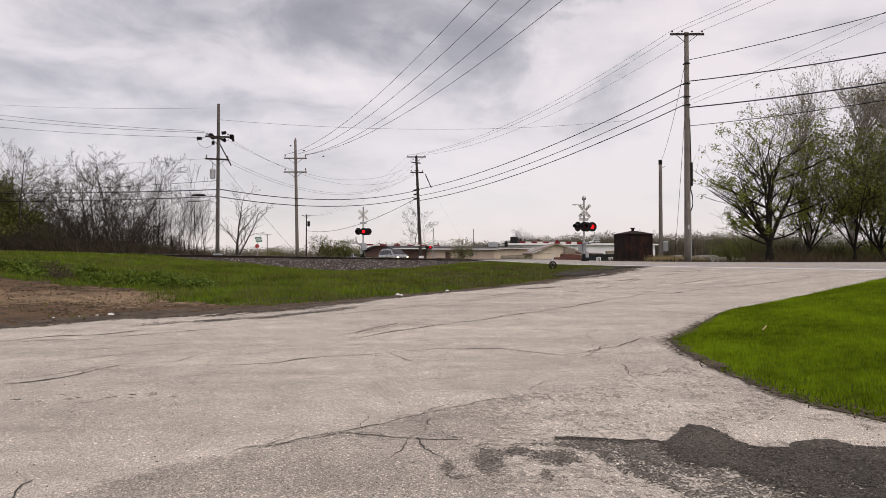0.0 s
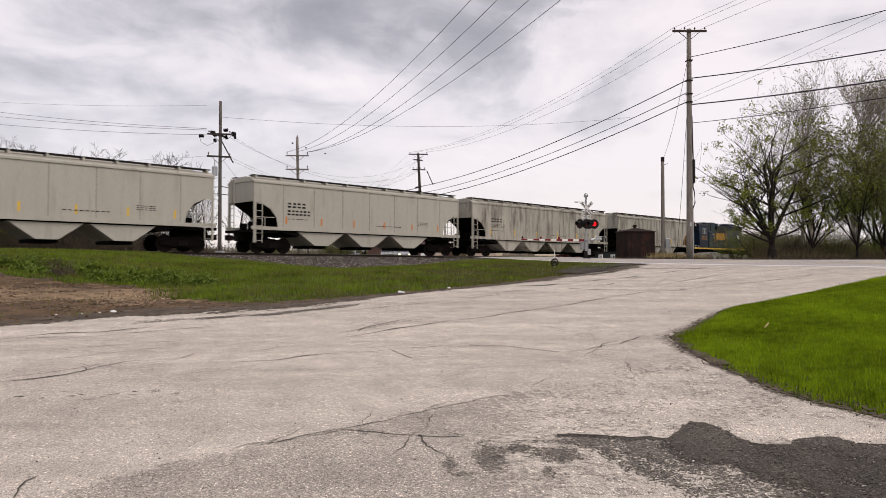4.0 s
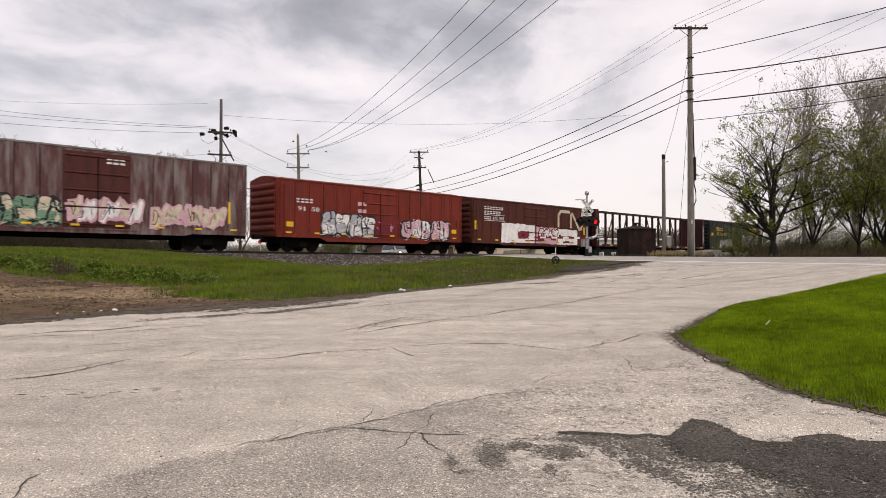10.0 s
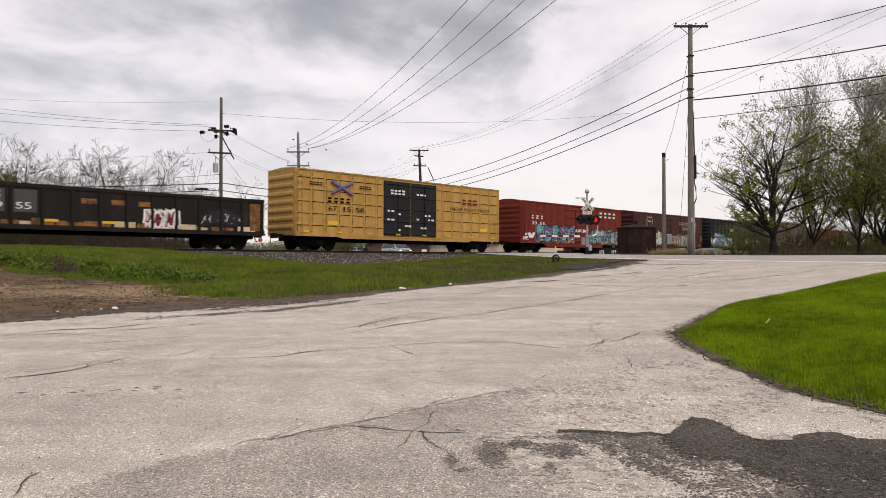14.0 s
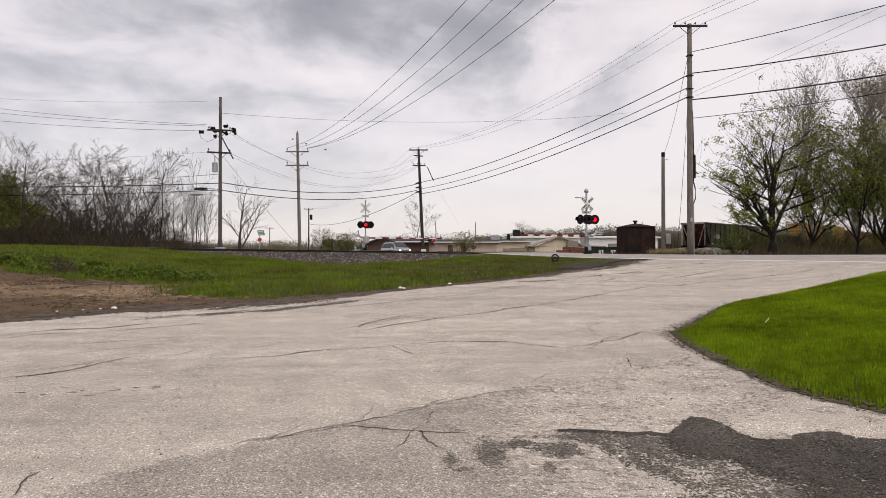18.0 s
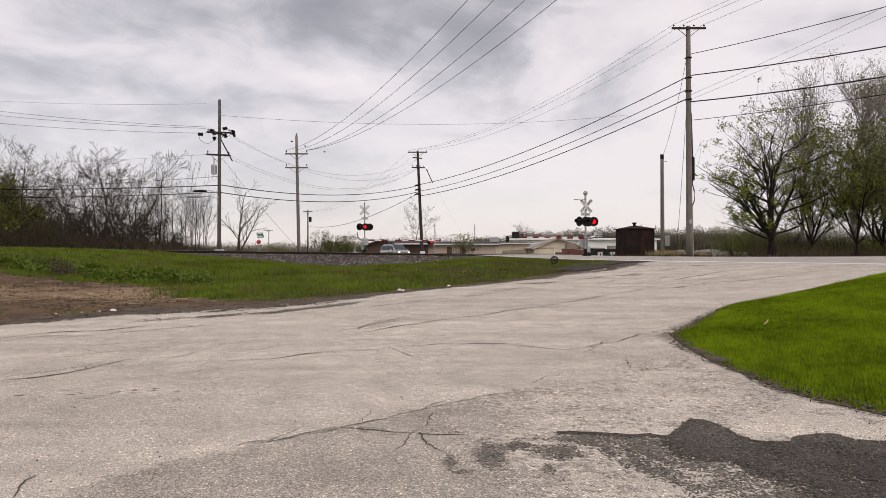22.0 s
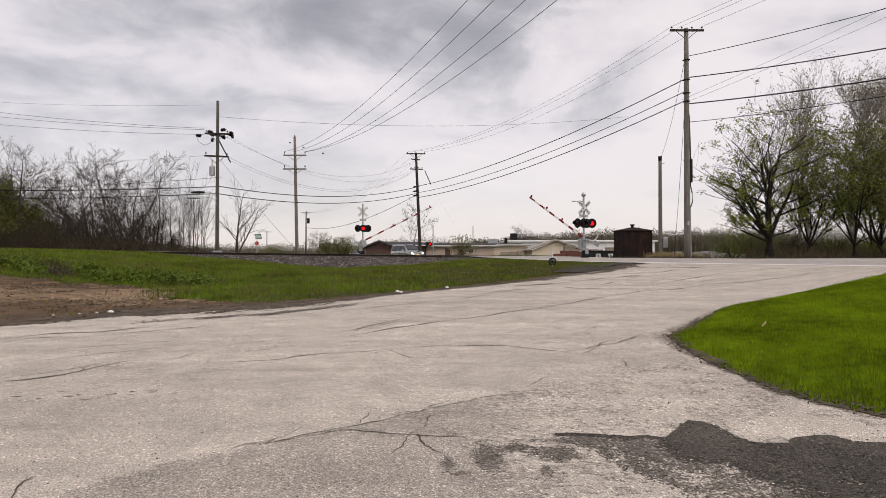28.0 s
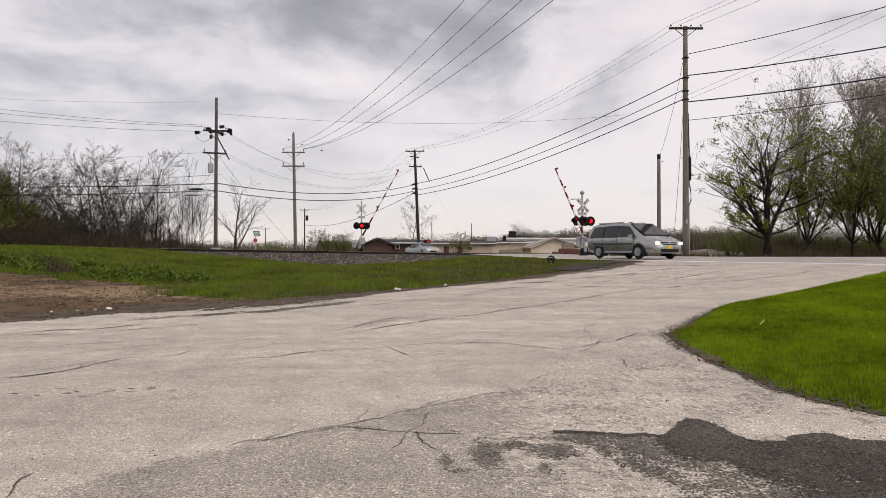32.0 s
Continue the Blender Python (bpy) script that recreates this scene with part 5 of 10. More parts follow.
couple(locomotive("dark blue diesel locomotive with a yellow nose and stripe", 16.5), 204.1, 220.6)
couple(hopper("dirty grey covered hopper car with dark vertical streaks", 16.1, P_GREY, 3), 187.4, 203.5)
couple(hopper("weathered grey covered hopper car with yellow marks", 19.8, P_GREY, 4, figures="649757"), 166.0, 185.8)
couple(hopper("plain grey covered hopper car with orange marks", 17.6, P_GREYC, 3, marks=ORANGE_P), 147.3, 164.9)
couple(hopper("grey covered hopper car with faint marks", 16.9, P_GREYC, 3), 128.4, 145.3)
hop = couple(hopper("pale grey covered hopper car with a yellow dashed sill", 19.8, P_PALE, 4, WHITE, figures="636946"), 106.1, 125.9)
for i in range(10):
    plate("sill_dash", hop, -8.6 + i * 1.8, -7.9 + i * 1.8, 1.4, 1.52, YEL_P, 0.01)
couple(hopper("clean pale grey covered hopper car with a white sill", 18.1, P_PALE, 3, WHITE, figures="5013"), 86.9, 105.0)

c = couple(boxcar("black boxcar with yellow lettering blocks and graffiti", 15.9, P_BLACK, door=2.9, slats=17), 70.1, 86.0)
bars("owner_letter", c, 4.5, 3.3, 3, 0.5, 0.5, 0.28, YEL_P, "plain yellow blocks for the owner's initials", 0.01)
bars("owner_rule", c, 4.5, 3.1, 3, 0.5, 0.07, 0.28, YEL_P, "", 0.01)
bars("car_mark", c, -5.9, 3.25, 4, 0.34, 0.36, 0.14, YEL_P, "plain yellow bars for the owner's marks", 0.01)
number(c, "13 01 83", -5.9, -2.9, 2.65, 3.0, YEL_P, 0.01)
plate("yellow_label", c, -7.3, -6.8, 2.6, 2.95, YEL_P, 0.01)
graffiti(c, -4.9, -1.5, 1.0, 2.3, "silver", "black", "cream", 6, 11, "pale grey and cream sprayed shapes")
graffiti(c, 2.0, 6.9, 1.25, 2.85, "violet", "white", "black", 6, 12, "white-edged violet sprayed shapes", 0.0, "black")

couple(centerbeam("empty maroon centerbeam lumber car with an open truss", 23.5), 45.3, 68.8)

c = couple(boxcar("dark brown boxcar with a cream monogram and white graffiti", 16.0, P_BROWN, door=3.0, eave=4.25, peak=4.55), 28.0, 44.0)
s = Shape()
yy = -(HALF + 0.016)
for pts in ([(3.3, 2.55), (3.3, 3.55), (3.65, 3.9), (5.0, 3.9)], [(5.2, 2.55), (5.2, 3.6), (5.45, 3.75), (6.5, 2.4), (6.85, 2.45), (6.95, 2.75), (6.95, 3.9)]):
    for a, b in zip(pts, pts[1:]):
        d = Vector((b[0] - a[0], 0, b[1] - a[1])).normalized()
        n = Vector((d.z, 0, -d.x)) * 0.13
        A, B = Vector((a[0], yy, a[1])) - d * 0.08, Vector((b[0], yy, b[1])) + d * 0.08
        s.add([A - n, B - n, B + n, A + n], [(0, 1, 2, 3)])
part("monogram", s, SPRAY["cream"], c, "cream bent-line monogram shape")
bars("owner_letter", c, -6.6, 3.55, 7, 0.24, 0.22, 0.1, SPRAY["white"], "plain white bars for the owner's name", 0.01)
bars("owner_letter", c, -6.6, 3.2, 6, 0.24, 0.22, 0.1, SPRAY["white"], "plain white bars for the owner's name", 0.01)
number(c, "413 243", -5.6, -4.2, 2.75, 3.0, SPRAY["white"], 0.01)
bars("car_mark", c, -6.6, 2.75, 4, 0.16, 0.24, 0.05, SPRAY["white"], "plain white bars for the owner's marks", 0.01)
for z_ in (3.1, 2.66):
    plate("rule", c, -6.6, -4.1, z_, z_ + 0.03, SPRAY["white"], 0.01)
spray_block(c, -4.5, -0.1, 0.95, 2.55, "white", 1, 0.006, "block of white spray paint")
spray_block(c, 0.0, 3.1, 0.95, 2.4, "pink", 2, 0.006, "block of pale pink spray paint")
spray_block(c, 3.15, 6.2, 0.95, 2.3, "white", 3, 0.006, "block of white spray paint")
for x, x_, z, z_ in ((-2.4, -0.9, 1.35, 1.95), (0.3, 1.2, 1.2, 1.75), (2.2, 2.9, 1.3, 1.7), (3.6, 5.4, 1.5, 1.72), (-0.1, 0.05, 0.95, 2.5), (4.0, 5.6, 1.1, 1.25)):
    spray_block(c, x, x_, z, z_, "red", int(x * 10) + 50, 0.012, "dark red sprayed bar")
graffiti(c, 0.6, 3.0, 1.5, 2.3, "white", "red", "pink", 4, 21, "white and dark red sprayed shapes", 0.006)
for x in (-7.7, 7.2):
    plate("corner_mark", c, x, x + 0.3, 1.9, 2.6, YEL_P, 0.0)

c = couple(boxcar("bright oxide red boxcar with pink and silver graffiti", 15.9, P_RED, door=2.9, sill_drop=0.2), 10.9, 26.8)
bars("car_mark", c, -6.6, 3.0, 4, 0.22, 0.25, 0.1, SPRAY["white"], "plain white bars for the owner's marks", 0.01)
number(c, "91 58", -6.5, -4.9, 2.5, 2.76, SPRAY["white"], 0.01)
bars("data_line", c, -1.9, 2.6, 2, 0.3, 0.7, 0.1, SPRAY["pink"], "", 0.01)
bubble_tag(c, -4.7, -0.5, 0.98, 2.5, "silver/white", "black", "white", 4, 31, "silver sprayed shapes with black edges")
graffiti(c, -0.7, 1.4, 1.3, 2.2, "red", "red", "pink", 4, 32, "faint red sprayed shapes", 0.0)
bubble_tag(c, 1.9, 6.6, 0.98, 2.4, "pink/pink/white", "black", "white", 5, 33, "pink sprayed shapes with black edges")
for x in (-7.3, 6.9):
    plate("yellow_label", c, x, x + 0.5, 1.5, 1.8, YEL_P, 0.01)

c = couple(boxcar("faded brown boxcar with pale vertical streaks and graffiti", 16.0, P_FADED, eave=4.85, peak=5.05, door=3.2, door_paint=P_MAROON, roof=P_ROOF), -7.1, 8.9)
bars("car_number", c, -6.8, 2.9, 5, 0.26, 0.28, 0.32, SPRAY["white"], "plain white bars for the car's number", 0.01)
bars("data_line", c, 0.4, 4.2, 3, 0.25, 0.3, 0.06, SPRAY["white"], "", 0.01)
bubble_tag(c, -5.5, -1.7, 1.05, 2.45, "green/cream", "black", "green", 4, 41, "dull green sprayed shapes", 0.0, "green")
graffiti(c, -1.3, 2.1, 1.2, 2.5, "cream/white", "pink", "black", 6, 42, "cream and dark sprayed shapes")
graffiti(c, 2.7, 6.6, 1.2, 2.5, "cream/pink", "pink", "red", 6, 43, "pinkish sprayed shapes")
for x in (-7.1, 6.9):
    plate("corner_mark", c, x, x + 0.14, 1.5, 2.7, YEL_P, 0.0)

c = couple(boxcar("dull black boxcar with a blue panel and white graffiti", 16.05, P_DKBLUE, door=3.0, rows=4, relief=0.09), -24.95, -8.9)
plate("blue_panel", c, -6.9, -4.0, 1.2, 2.6, P_BLUE, 0.0, "blue repainted panel")
bars("car_mark", c, -6.8, 2.4, 4, 0.3, 0.26, 0.08, SPRAY["white"], "plain white bars for the owner's marks", 0.01)
number(c, "136  300", -6.75, -4.2, 1.75, 2.05, SPRAY["white"], 0.01)
graffiti(c, -7.9, -6.9, 1.1, 2.1, "white", "black", "white", 1, 51, "white sprayed shape")
bubble_tag(c, -4.2, -1.8, 1.05, 2.3, "silver/white", "black", "white", 2, 52, "pale sprayed shapes", 0.0, "silver")
graffiti(c, -0.6, 2.2, 1.3, 2.1, "black", "black", "silver", 4, 53, "dark sprayed shapes", 0.0)
bubble_tag(c, 2.5, 7.4, 1.05, 2.3, "cream/white", "black", "white", 6, 54, "white and cream sprayed shapes", 0.0, "white")
plate("yellow_label", c, -2.2, -1.4, 3.0, 3.3, YEL_P, 0.01)

c = couple(boxcar("maroon boxcar with a pale shield outline and cream graffiti", 15.84, P_MAROON, door=3.0, sill_drop=0.2), -43.16, -27.32)
s = Shape()
ring = [(-5.0, 4.0), (-4.55, 3.9), (-4.1, 4.0), (-3.95, 3.6), (-4.05, 3.0), (-4.2, 2.7), (-4.55, 2.5), (-4.9, 2.7), (-5.05, 3.0), (-5.15, 3.6)]
for a, b in zip(ring, ring[1:] + ring[:1]):
    d = Vector((b[0] - a[0], 0, b[1] - a[1])).normalized()
    n = Vector((d.z, 0, -d.x)) * 0.035
    A, B = Vector((a[0], yy, a[1])), Vector((b[0], yy, b[1]))
    s.add([A - n, B - n, B + n, A + n], [(0, 1, 2, 3)])
part("shield", s, SPRAY["cream"], c, "pale shield outline")
bars("shield_line", c, -4.9, 3.45, 3, 0.2, 0.14, 0.06, SPRAY["cream"], "", 0.01)
bars("owner_letter", c, 2.2, 3.35, 9, 0.24, 0.32, 0.26, SPRAY["cream"], "plain cream bars for the owner's name", 0.01)
bars("owner_letter", c, 3.0, 2.8, 7, 0.24, 0.32, 0.26, SPRAY["cream"], "plain cream bars for the owner's name", 0.01)
number(c, "275", -6.6, -5.9, 2.2, 2.44, SPRAY["white"], 0.01)
bubble_tag(c, -5.1, -0.8, 0.95, 2.55, "cream/white", "black", "white", 4, 61, "cream sprayed shapes with black edges")
graffiti(c, -0.5, 1.6, 1.3, 2.1, "red", "cream", "cream", 4, 62, "thin cream sprayed shapes", 0.0)
bubble_tag(c, 1.7, 5.6, 0.98, 2.3, "green/cream/silver", "black", "cream", 5, 63, "pale green and cream sprayed shapes with black edges", 0.0, "green")
for x in (-8.1, -2.9, -0.9, 7.6):
    plate("corner_mark", c, x, x + 0.13, 1.6, 2.3, YEL_P, 0.02)

c = couple(boxcar("oxide red boxcar with white letter blocks and teal graffiti", 15.9, P_RED, door=3.0, sill_drop=0.28), -61.4, -45.5)
bars("owner_letter", c, 4.0, 3.45, 4, 0.42, 0.52, 0.36, SPRAY["white"], "plain white blocks for the owner's initials", 0.01)
bars("car_mark", c, -6.5, 2.95, 3, 0.26, 0.28, 0.4, SPRAY["white"], "plain white bars for the owner's marks", 0.01)
number(c, "33 61", -6.5, -4.6, 2.45, 2.73, SPRAY["white"], 0.01)
bubble_tag(c, -5.9, -0.2, 0.95, 2.5, "teal/violet", "black", "white", 5, 64, "teal and violet sprayed shapes", 0.0, "violet")
graffiti(c, 0.0, 2.0, 1.9, 2.3, "white", "red", "white", 5, 65, "small white sprayed shapes", 0.0)
bubble_tag(c, 2.5, 7.6, 0.95, 2.3, "blue/teal/silver", "black", "cream", 6, 66, "blue, violet and teal sprayed shapes with black edges", 0.0, "teal")
graffiti(c, -7.6, -6.2, 1.1, 1.9, "white", "red", "white", 2, 67, "white sprayed mark", 0.0)

c = couple(boxcar("tall yellow boxcar with black double doors", 19.0, P_YELLOW, eave=4.95, peak=5.12, ribs=18, door=2.52, doors=2, door_paint=P_BLACK, rows=5, roof=P_YELLOW, relief=0.055), -83.2, -64.2)
bars("owner_letter", c, 5.2, 3.6, 3, 0.45, 0.4, 0.15, SPRAY["red"], "plain red blocks for the owner's initials", 0.01)
number(c, "RAILCAR POOLING EXPERTS", 3.9, 8.3, 3.12, 3.34, UNDER, 0.01, "slogan", "dark painted slogan")
bars("car_mark", c, -7.1, 3.05, 4, 0.28, 0.3, 0.2, UNDER, "plain dark bars for the owner's marks", 0.01)
number(c, "67 15 58", -7.1, -4.2, 2.5, 2.8, UNDER, 0.01)
bars("data_line", c, -8.5, 4.05, 4, 0.2, 0.2, 0.06, UNDER, "", 0.01)
bars("data_line", c, -4.6, 4.05, 4, 0.2, 0.2, 0.06, UNDER, "", 0.01)
s1_, s2_ = Shape(), Shape()
for sh, x, sg, o in ((s1_, -6.0, 1, 0.0), (s1_, -6.0, -1, 0.0), (s2_, -6.0, 1, 0.1), (s2_, -6.0, -1, 0.1)):
    a, b = Vector((x - 0.85, -HALF - 0.05 - o * 0.02, 3.95 - 0.38 * sg + o)), Vector((x + 0.85, -HALF - 0.05 - o * 0.02, 3.95 + 0.38 * sg + o))
    n = Vector((0, 0, 0.07))
    sh.add([a - n, b - n, b + n, a + n], [(0, 1, 2, 3)])
part("cross_emblem", s1_, SPRAY["red"], c, "crossed red and blue stripes")
part("cross_emblem", s2_, SPRAY["blue"], c, "crossed red and blue stripes")
for x, z, n in ((-1.9, 4.1, 4), (-1.9, 3.9, 4), (0.5, 3.95, 3), (-2.2, 2.7, 2), (-1.2, 2.5, 1), (1.3, 2.5, 2), (-2.2, 2.1, 2), (-0.6, 1.7, 2), (1.6, 2.2, 2), (0.5, 2.2, 1), (0.9, 1.6, 2), (-1.2, 1.4, 1)):
    bars("data_line", c, x, z, n, 0.26, 0.12, 0.08, SPRAY["white"], "", 0.03, True)
for x in (-7.1, 7.2):
    plate("yellow_label", c, x, x + 0.8, 1.6, 1.85, YEL_P, 0.01)

couple(gondola("low rusty black gondola car with yellow end panels", 16.8), -102.1, -85.3)
couple(open_hopper("rusty black open-top hopper car with sloped ends", 16.8), -120.5, -103.7)


# ---- poles and wires ----
def gz(x, y):
    return float(ground_z(np.array([x]), np.array([y]))[0])


def pole(label, x, y, top, material, r0=0.17, r1=0.11, lean=(0.0, 0.0), base=None, group="utility poles"):
    b = gz(x, y) if base is None else base
    p = thing("utility_pole", label, "utility pole", group, pose(x, y, b))
    h = top - b
    s = Shape()
    n = 7
    s.tube([(lean[0] * k / n, lean[1] * k / n, -0.4 + (h + 0.4) * k / n) for k in range(n + 1)], [r0 + (r1 - r0) * k / n for k in range(n + 1)], 12)
    part("shaft", s, material, p, smooth=True)
    return p, h


def crossarm(p, z, half, material, turn, x=0.0, y=0.0, pins=4, insul=0.16, brace=True, z_off=0.0):
    c, s_ = math.cos(radians(turn)), math.sin(radians(turn))
    arm = part("crossarm", Shape().chamfer(-half, half, -0.05, 0.05, -0.06, 0.06, 0.012), material, p)
    arm.matrix_basis = pose(x - 0.12 * s_, y - 0.12 * -c * -1, z, 0, 0, turn)
    for i in range(pins):
        k = -half + 0.12 + (2 * half - 0.24) * i / max(pins - 1, 1)
        s = Shape().cyl((k, 0, 0.06), (k, 0, 0.06 + insul * 0.4), 0.015, None, 6)
        s.tube([(k, 0, 0.06 + insul * 0.4), (k, 0, 0.06 + insul * 0.6), (k, 0, 0.06 + insul * 0.8), (k, 0, 0.06 + insul)], [0.05, 0.06, 0.04, 0.025], 8)
        part("insulator", s, INSUL, arm)
    if brace:
        for sg in (-1, 1):
            part("arm_brace", Shape().cyl((sg * half * 0.6, 0.06, -0.05), (0, 0.06, -0.55), 0.018, None, 6), IRON, arm)
    return arm


def catenary(a, b, sag, n=18):
    a, b = Vector(a), Vector(b)
    return [a.lerp(b, k / n) - Vector((0, 0, sag * 4 * (k / n) * (1 - k / n))) for k in range(n + 1)]


def wire(a, b, sag, r=0.012, material=None, label="thin overhead power wire between poles", n=18):
    ob = part("overhead_wire", Shape().tube(catenary(a, b, sag, n), r, 4), material or WIRE)
    return tagged(ob, label, "wire", "overhead wires")


# tall near pole beside the road
PR = (14.8, 41.0)
pR, hR = pole("tall weathered wooden utility pole with one crossarm", *PR, 15.35, WOODPOLE, 0.2, 0.13)
crossarm(pR, hR - 0.15, 1.02, DARKPOLE, 0, pins=4)
part("conduit", Shape().cyl((0.22, 0.05, 0.0), (0.2, 0.05, 3.2), 0.05, None, 8), GALV, pR, "grey riser conduit")
part("cable_riser", Shape().tube([(0.2, 0, 3.1), (0.32, 0, 3.4), (0.3, 0, 4.0), (0.2, 0, 4.4), (0.25, 0, 5.0), (0.16, 0, 8.6)], 0.035, 6), CABLE, pR)
part("splice_box", Shape().chamfer(0.14, 0.32, -0.1, 0.1, 4.6, 6.0, 0.03), IRON, pR, "black cable enclosure")
for z in (hR - 3.1, hR - 3.9, hR - 4.4, hR - 1.9):
    part("clamp", Shape().cyl((0, -0.2, z), (0, 0.2, z), 0.05, None, 8).box(-0.17, 0.17, -0.17, 0.17, z - 0.03, z + 0.03), IRON, pR)
part("tag_plate", Shape().box(-0.06, 0.06, -0.215, -0.2, 2.0, 2.25), GALV, pR)

# shorter pole beside it
PS = (17.7, 55.0)
pS, hS = pole("short bare weathered wooden pole", *PS, 9.75, WOODPOLE, 0.17, 0.13)
part("pole_cap", Shape().cyl((0, 0, hS - 0.35), (0, 0, hS + 0.02), 0.15, None, 10), IRON, pS)
part("meter_box", Shape().chamfer(0.16, 0.55, -0.2, 0.1, 0.9, 1.7, 0.04), GALV, pS, "grey meter box")
part("hook", Shape().cyl((0.1, 0, hS - 0.6), (0.4, 0, hS - 0.5), 0.02, None, 6), IRON, pS)

GREYPOLE = mat("grey_pole_timber", (0.12, 0.105, 0.095), 0.85, vary=0.3, scale=2.5, fine=30, bump=0.5, stretch=(5, 5, 0.5), dirt=(0.06, 0.05, 0.045), dirt_at=0.58)
# pole with the transformer and the street lamp, beyond the track
PL = (-16.1, 50.0)
pL, hL = pole("dark wooden pole with transformer, crossarms and cutouts", *PL, 13.05, GREYPOLE, 0.145, 0.1)
crossarm(pL, hL - 2.42, 0.85, DARKPOLE, 10, pins=2, insul=0.2)
crossarm(pL, hL - 2.5, 0.8, DARKPOLE, 60, pins=0, brace=False)
crossarm(pL, hL - 4.05, 0.85, DARKPOLE, 20, pins=3, insul=0.22)
disc = Shape().tube([(-0.025, 0, 0), (-0.02, 0, 0), (0.01, 0, 0), (0.025, 0, 0)], [0.04, 0.14, 0.12, 0.04], 10).mesh("disc", IRON)
for x0, z0, tilt, n in ((-1.45, -2.55, 0, 4), (-0.62, -2.28, 8, 4), (-0.4, -2.45, 20, 3), (-0.35, -2.8, 80, 3), (0.32, -2.15, -8, 4), (0.45, -2.6, 70, 3), (0.95, -2.3, 80, 4)):
    dead = part("dead_end_insulator", Shape().cyl((-0.1, 0, 0), (0.09 * n, 0, 0), 0.018, None, 6), IRON, pL, "dark stacked disc insulator")
    dead.matrix_basis = pose(x0, -0.12, hL + z0, 0, tilt, 0)
    for k in range(n):
        part("disc", disc, None, dead).location = (0.085 * k, 0, 0)
part("jumper", Shape().tube([(-1.5, -0.1, hL - 2.6), (-1.35, -0.1, hL - 3.0), (-0.9, -0.1, hL - 3.25), (-0.5, -0.1, hL - 3.1), (-0.3, -0.1, hL - 2.8)], 0.012, 5), CABLE, pL)
part("jumper", Shape().tube([(0.9, -0.1, hL - 2.5), (0.6, -0.1, hL - 2.75), (0.3, -0.1, hL - 2.7), (0.1, -0.1, hL - 2.4)], 0.012, 5), CABLE, pL)
part("cutout", Shape().cyl((1.12, -0.1, hL - 2.75), (1.08, -0.1, hL - 2.3), 0.09, None, 8), IRON, pL)
part("brace_rod", Shape().cyl((0.1, 0, hL - 2.9), (0.95, 0, hL - 4.5), 0.045, None, 6), DARKPOLE, pL)
part("transformer", Shape().cyl((-0.36, -0.1, hL - 5.45), (-0.36, -0.1, hL - 4.85), 0.2, None, 14).cyl((-0.36, -0.1, hL - 4.85), (-0.36, -0.1, hL - 4.76), 0.22, 0.16, 14).cyl((-0.36, -0.1, hL - 4.76), (-0.36, -0.1, hL - 4.3), 0.04, None, 8), GALV, pL, "grey can transformer")
for z, k, m in ((hL - 6.7, 1.25, IRON), (hL - 7.1, 1.55, GALV)):
    part("lamp_arm", Shape().tube([(0, -0.1, z - 0.5), (-0.15, -0.15, z - 0.1), (-0.5, -0.2, z + 0.05), (-k + 0.1, -0.25, z)], 0.03, 6), GALV, pL)
    part("lamp_head", Shape().tube([(-k - 0.55, -0.3, z - 0.02), (-k - 0.45, -0.3, z), (-k, -0.26, z + 0.02), (-k + 0.3, -0.25, z + 0.02), (-k + 0.45, -0.25, z)], [0.03, 0.08, 0.1, 0.08, 0.04], 10), m, pL, "street lamp head", smooth=True)
part("pole_guard", Shape().chamfer(-0.26, 0.3, -0.25, 0.25, -0.1, 0.2, 0.03), GALV, pL)

# slim double-armed pole
PM = (-13.4, 65.0)
pM, hM = pole("slim grey wooden pole with two braced crossarms", *PM, 13.1, WOODPOLE, 0.17, 0.12, lean=(-0.26, 0))
for z, half, n in ((hM - 1.75, 1.08, 2), (hM - 3.05, 1.08, 2)):
    crossarm(pM, z, half, WOODPOLE, 0, -0.22, 0, pins=n, insul=0.3)
part("top_insulator", Shape().cyl((-0.26, 0, hM), (-0.26, 0, hM + 0.2), 0.06, 0.04, 8), INSUL, pM)

# leaning dark pole at the crossing
PC = (-2.1, 78.0)
pC, hC = pole("leaning dark wooden pole with a top crossarm and wire rack", *PC, 13.6, DARKPOLE, 0.2, 0.13, lean=(-0.55, 0))
crossarm(pC, hC - 0.1, 1.08, DARKPOLE, 0, -0.54, 0, pins=3)
crossarm(pC, hC - 0.75, 0.6, DARKPOLE, 35, -0.5, 0, pins=0, brace=False)
crossarm(pC, hC - 1.85, 0.75, DARKPOLE, 10, -0.45, 0, pins=4, insul=0.2, brace=False)
part("guy_strut", Shape().cyl((0.45, 0, hC - 2.0), (1.15, -0.3, hC - 3.6), 0.05, None, 6), DARKPOLE, pC)
for z in (hC - 3.9, hC - 4.4, hC - 4.9):
    part("cable_splice", Shape().tube([(-0.9, 0, z), (-0.7, 0, z + 0.05), (-0.3, 0, z + 0.1), (-0.15, 0, z + 0.1)], [0.03, 0.1, 0.1, 0.03], 8), CABLE, pC, "black splice case")
    part("clamp", Shape().cyl((-0.3, -0.22, z + 0.2), (-0.3, 0.22, z + 0.2), 0.05, None, 8), IRON, pC)
part("cabinet", Shape().chamfer(-0.25, 0.3, -0.35, 0.0, -0.1, 0.9, 0.03), WHITE, pC, "white cabinet at the foot")

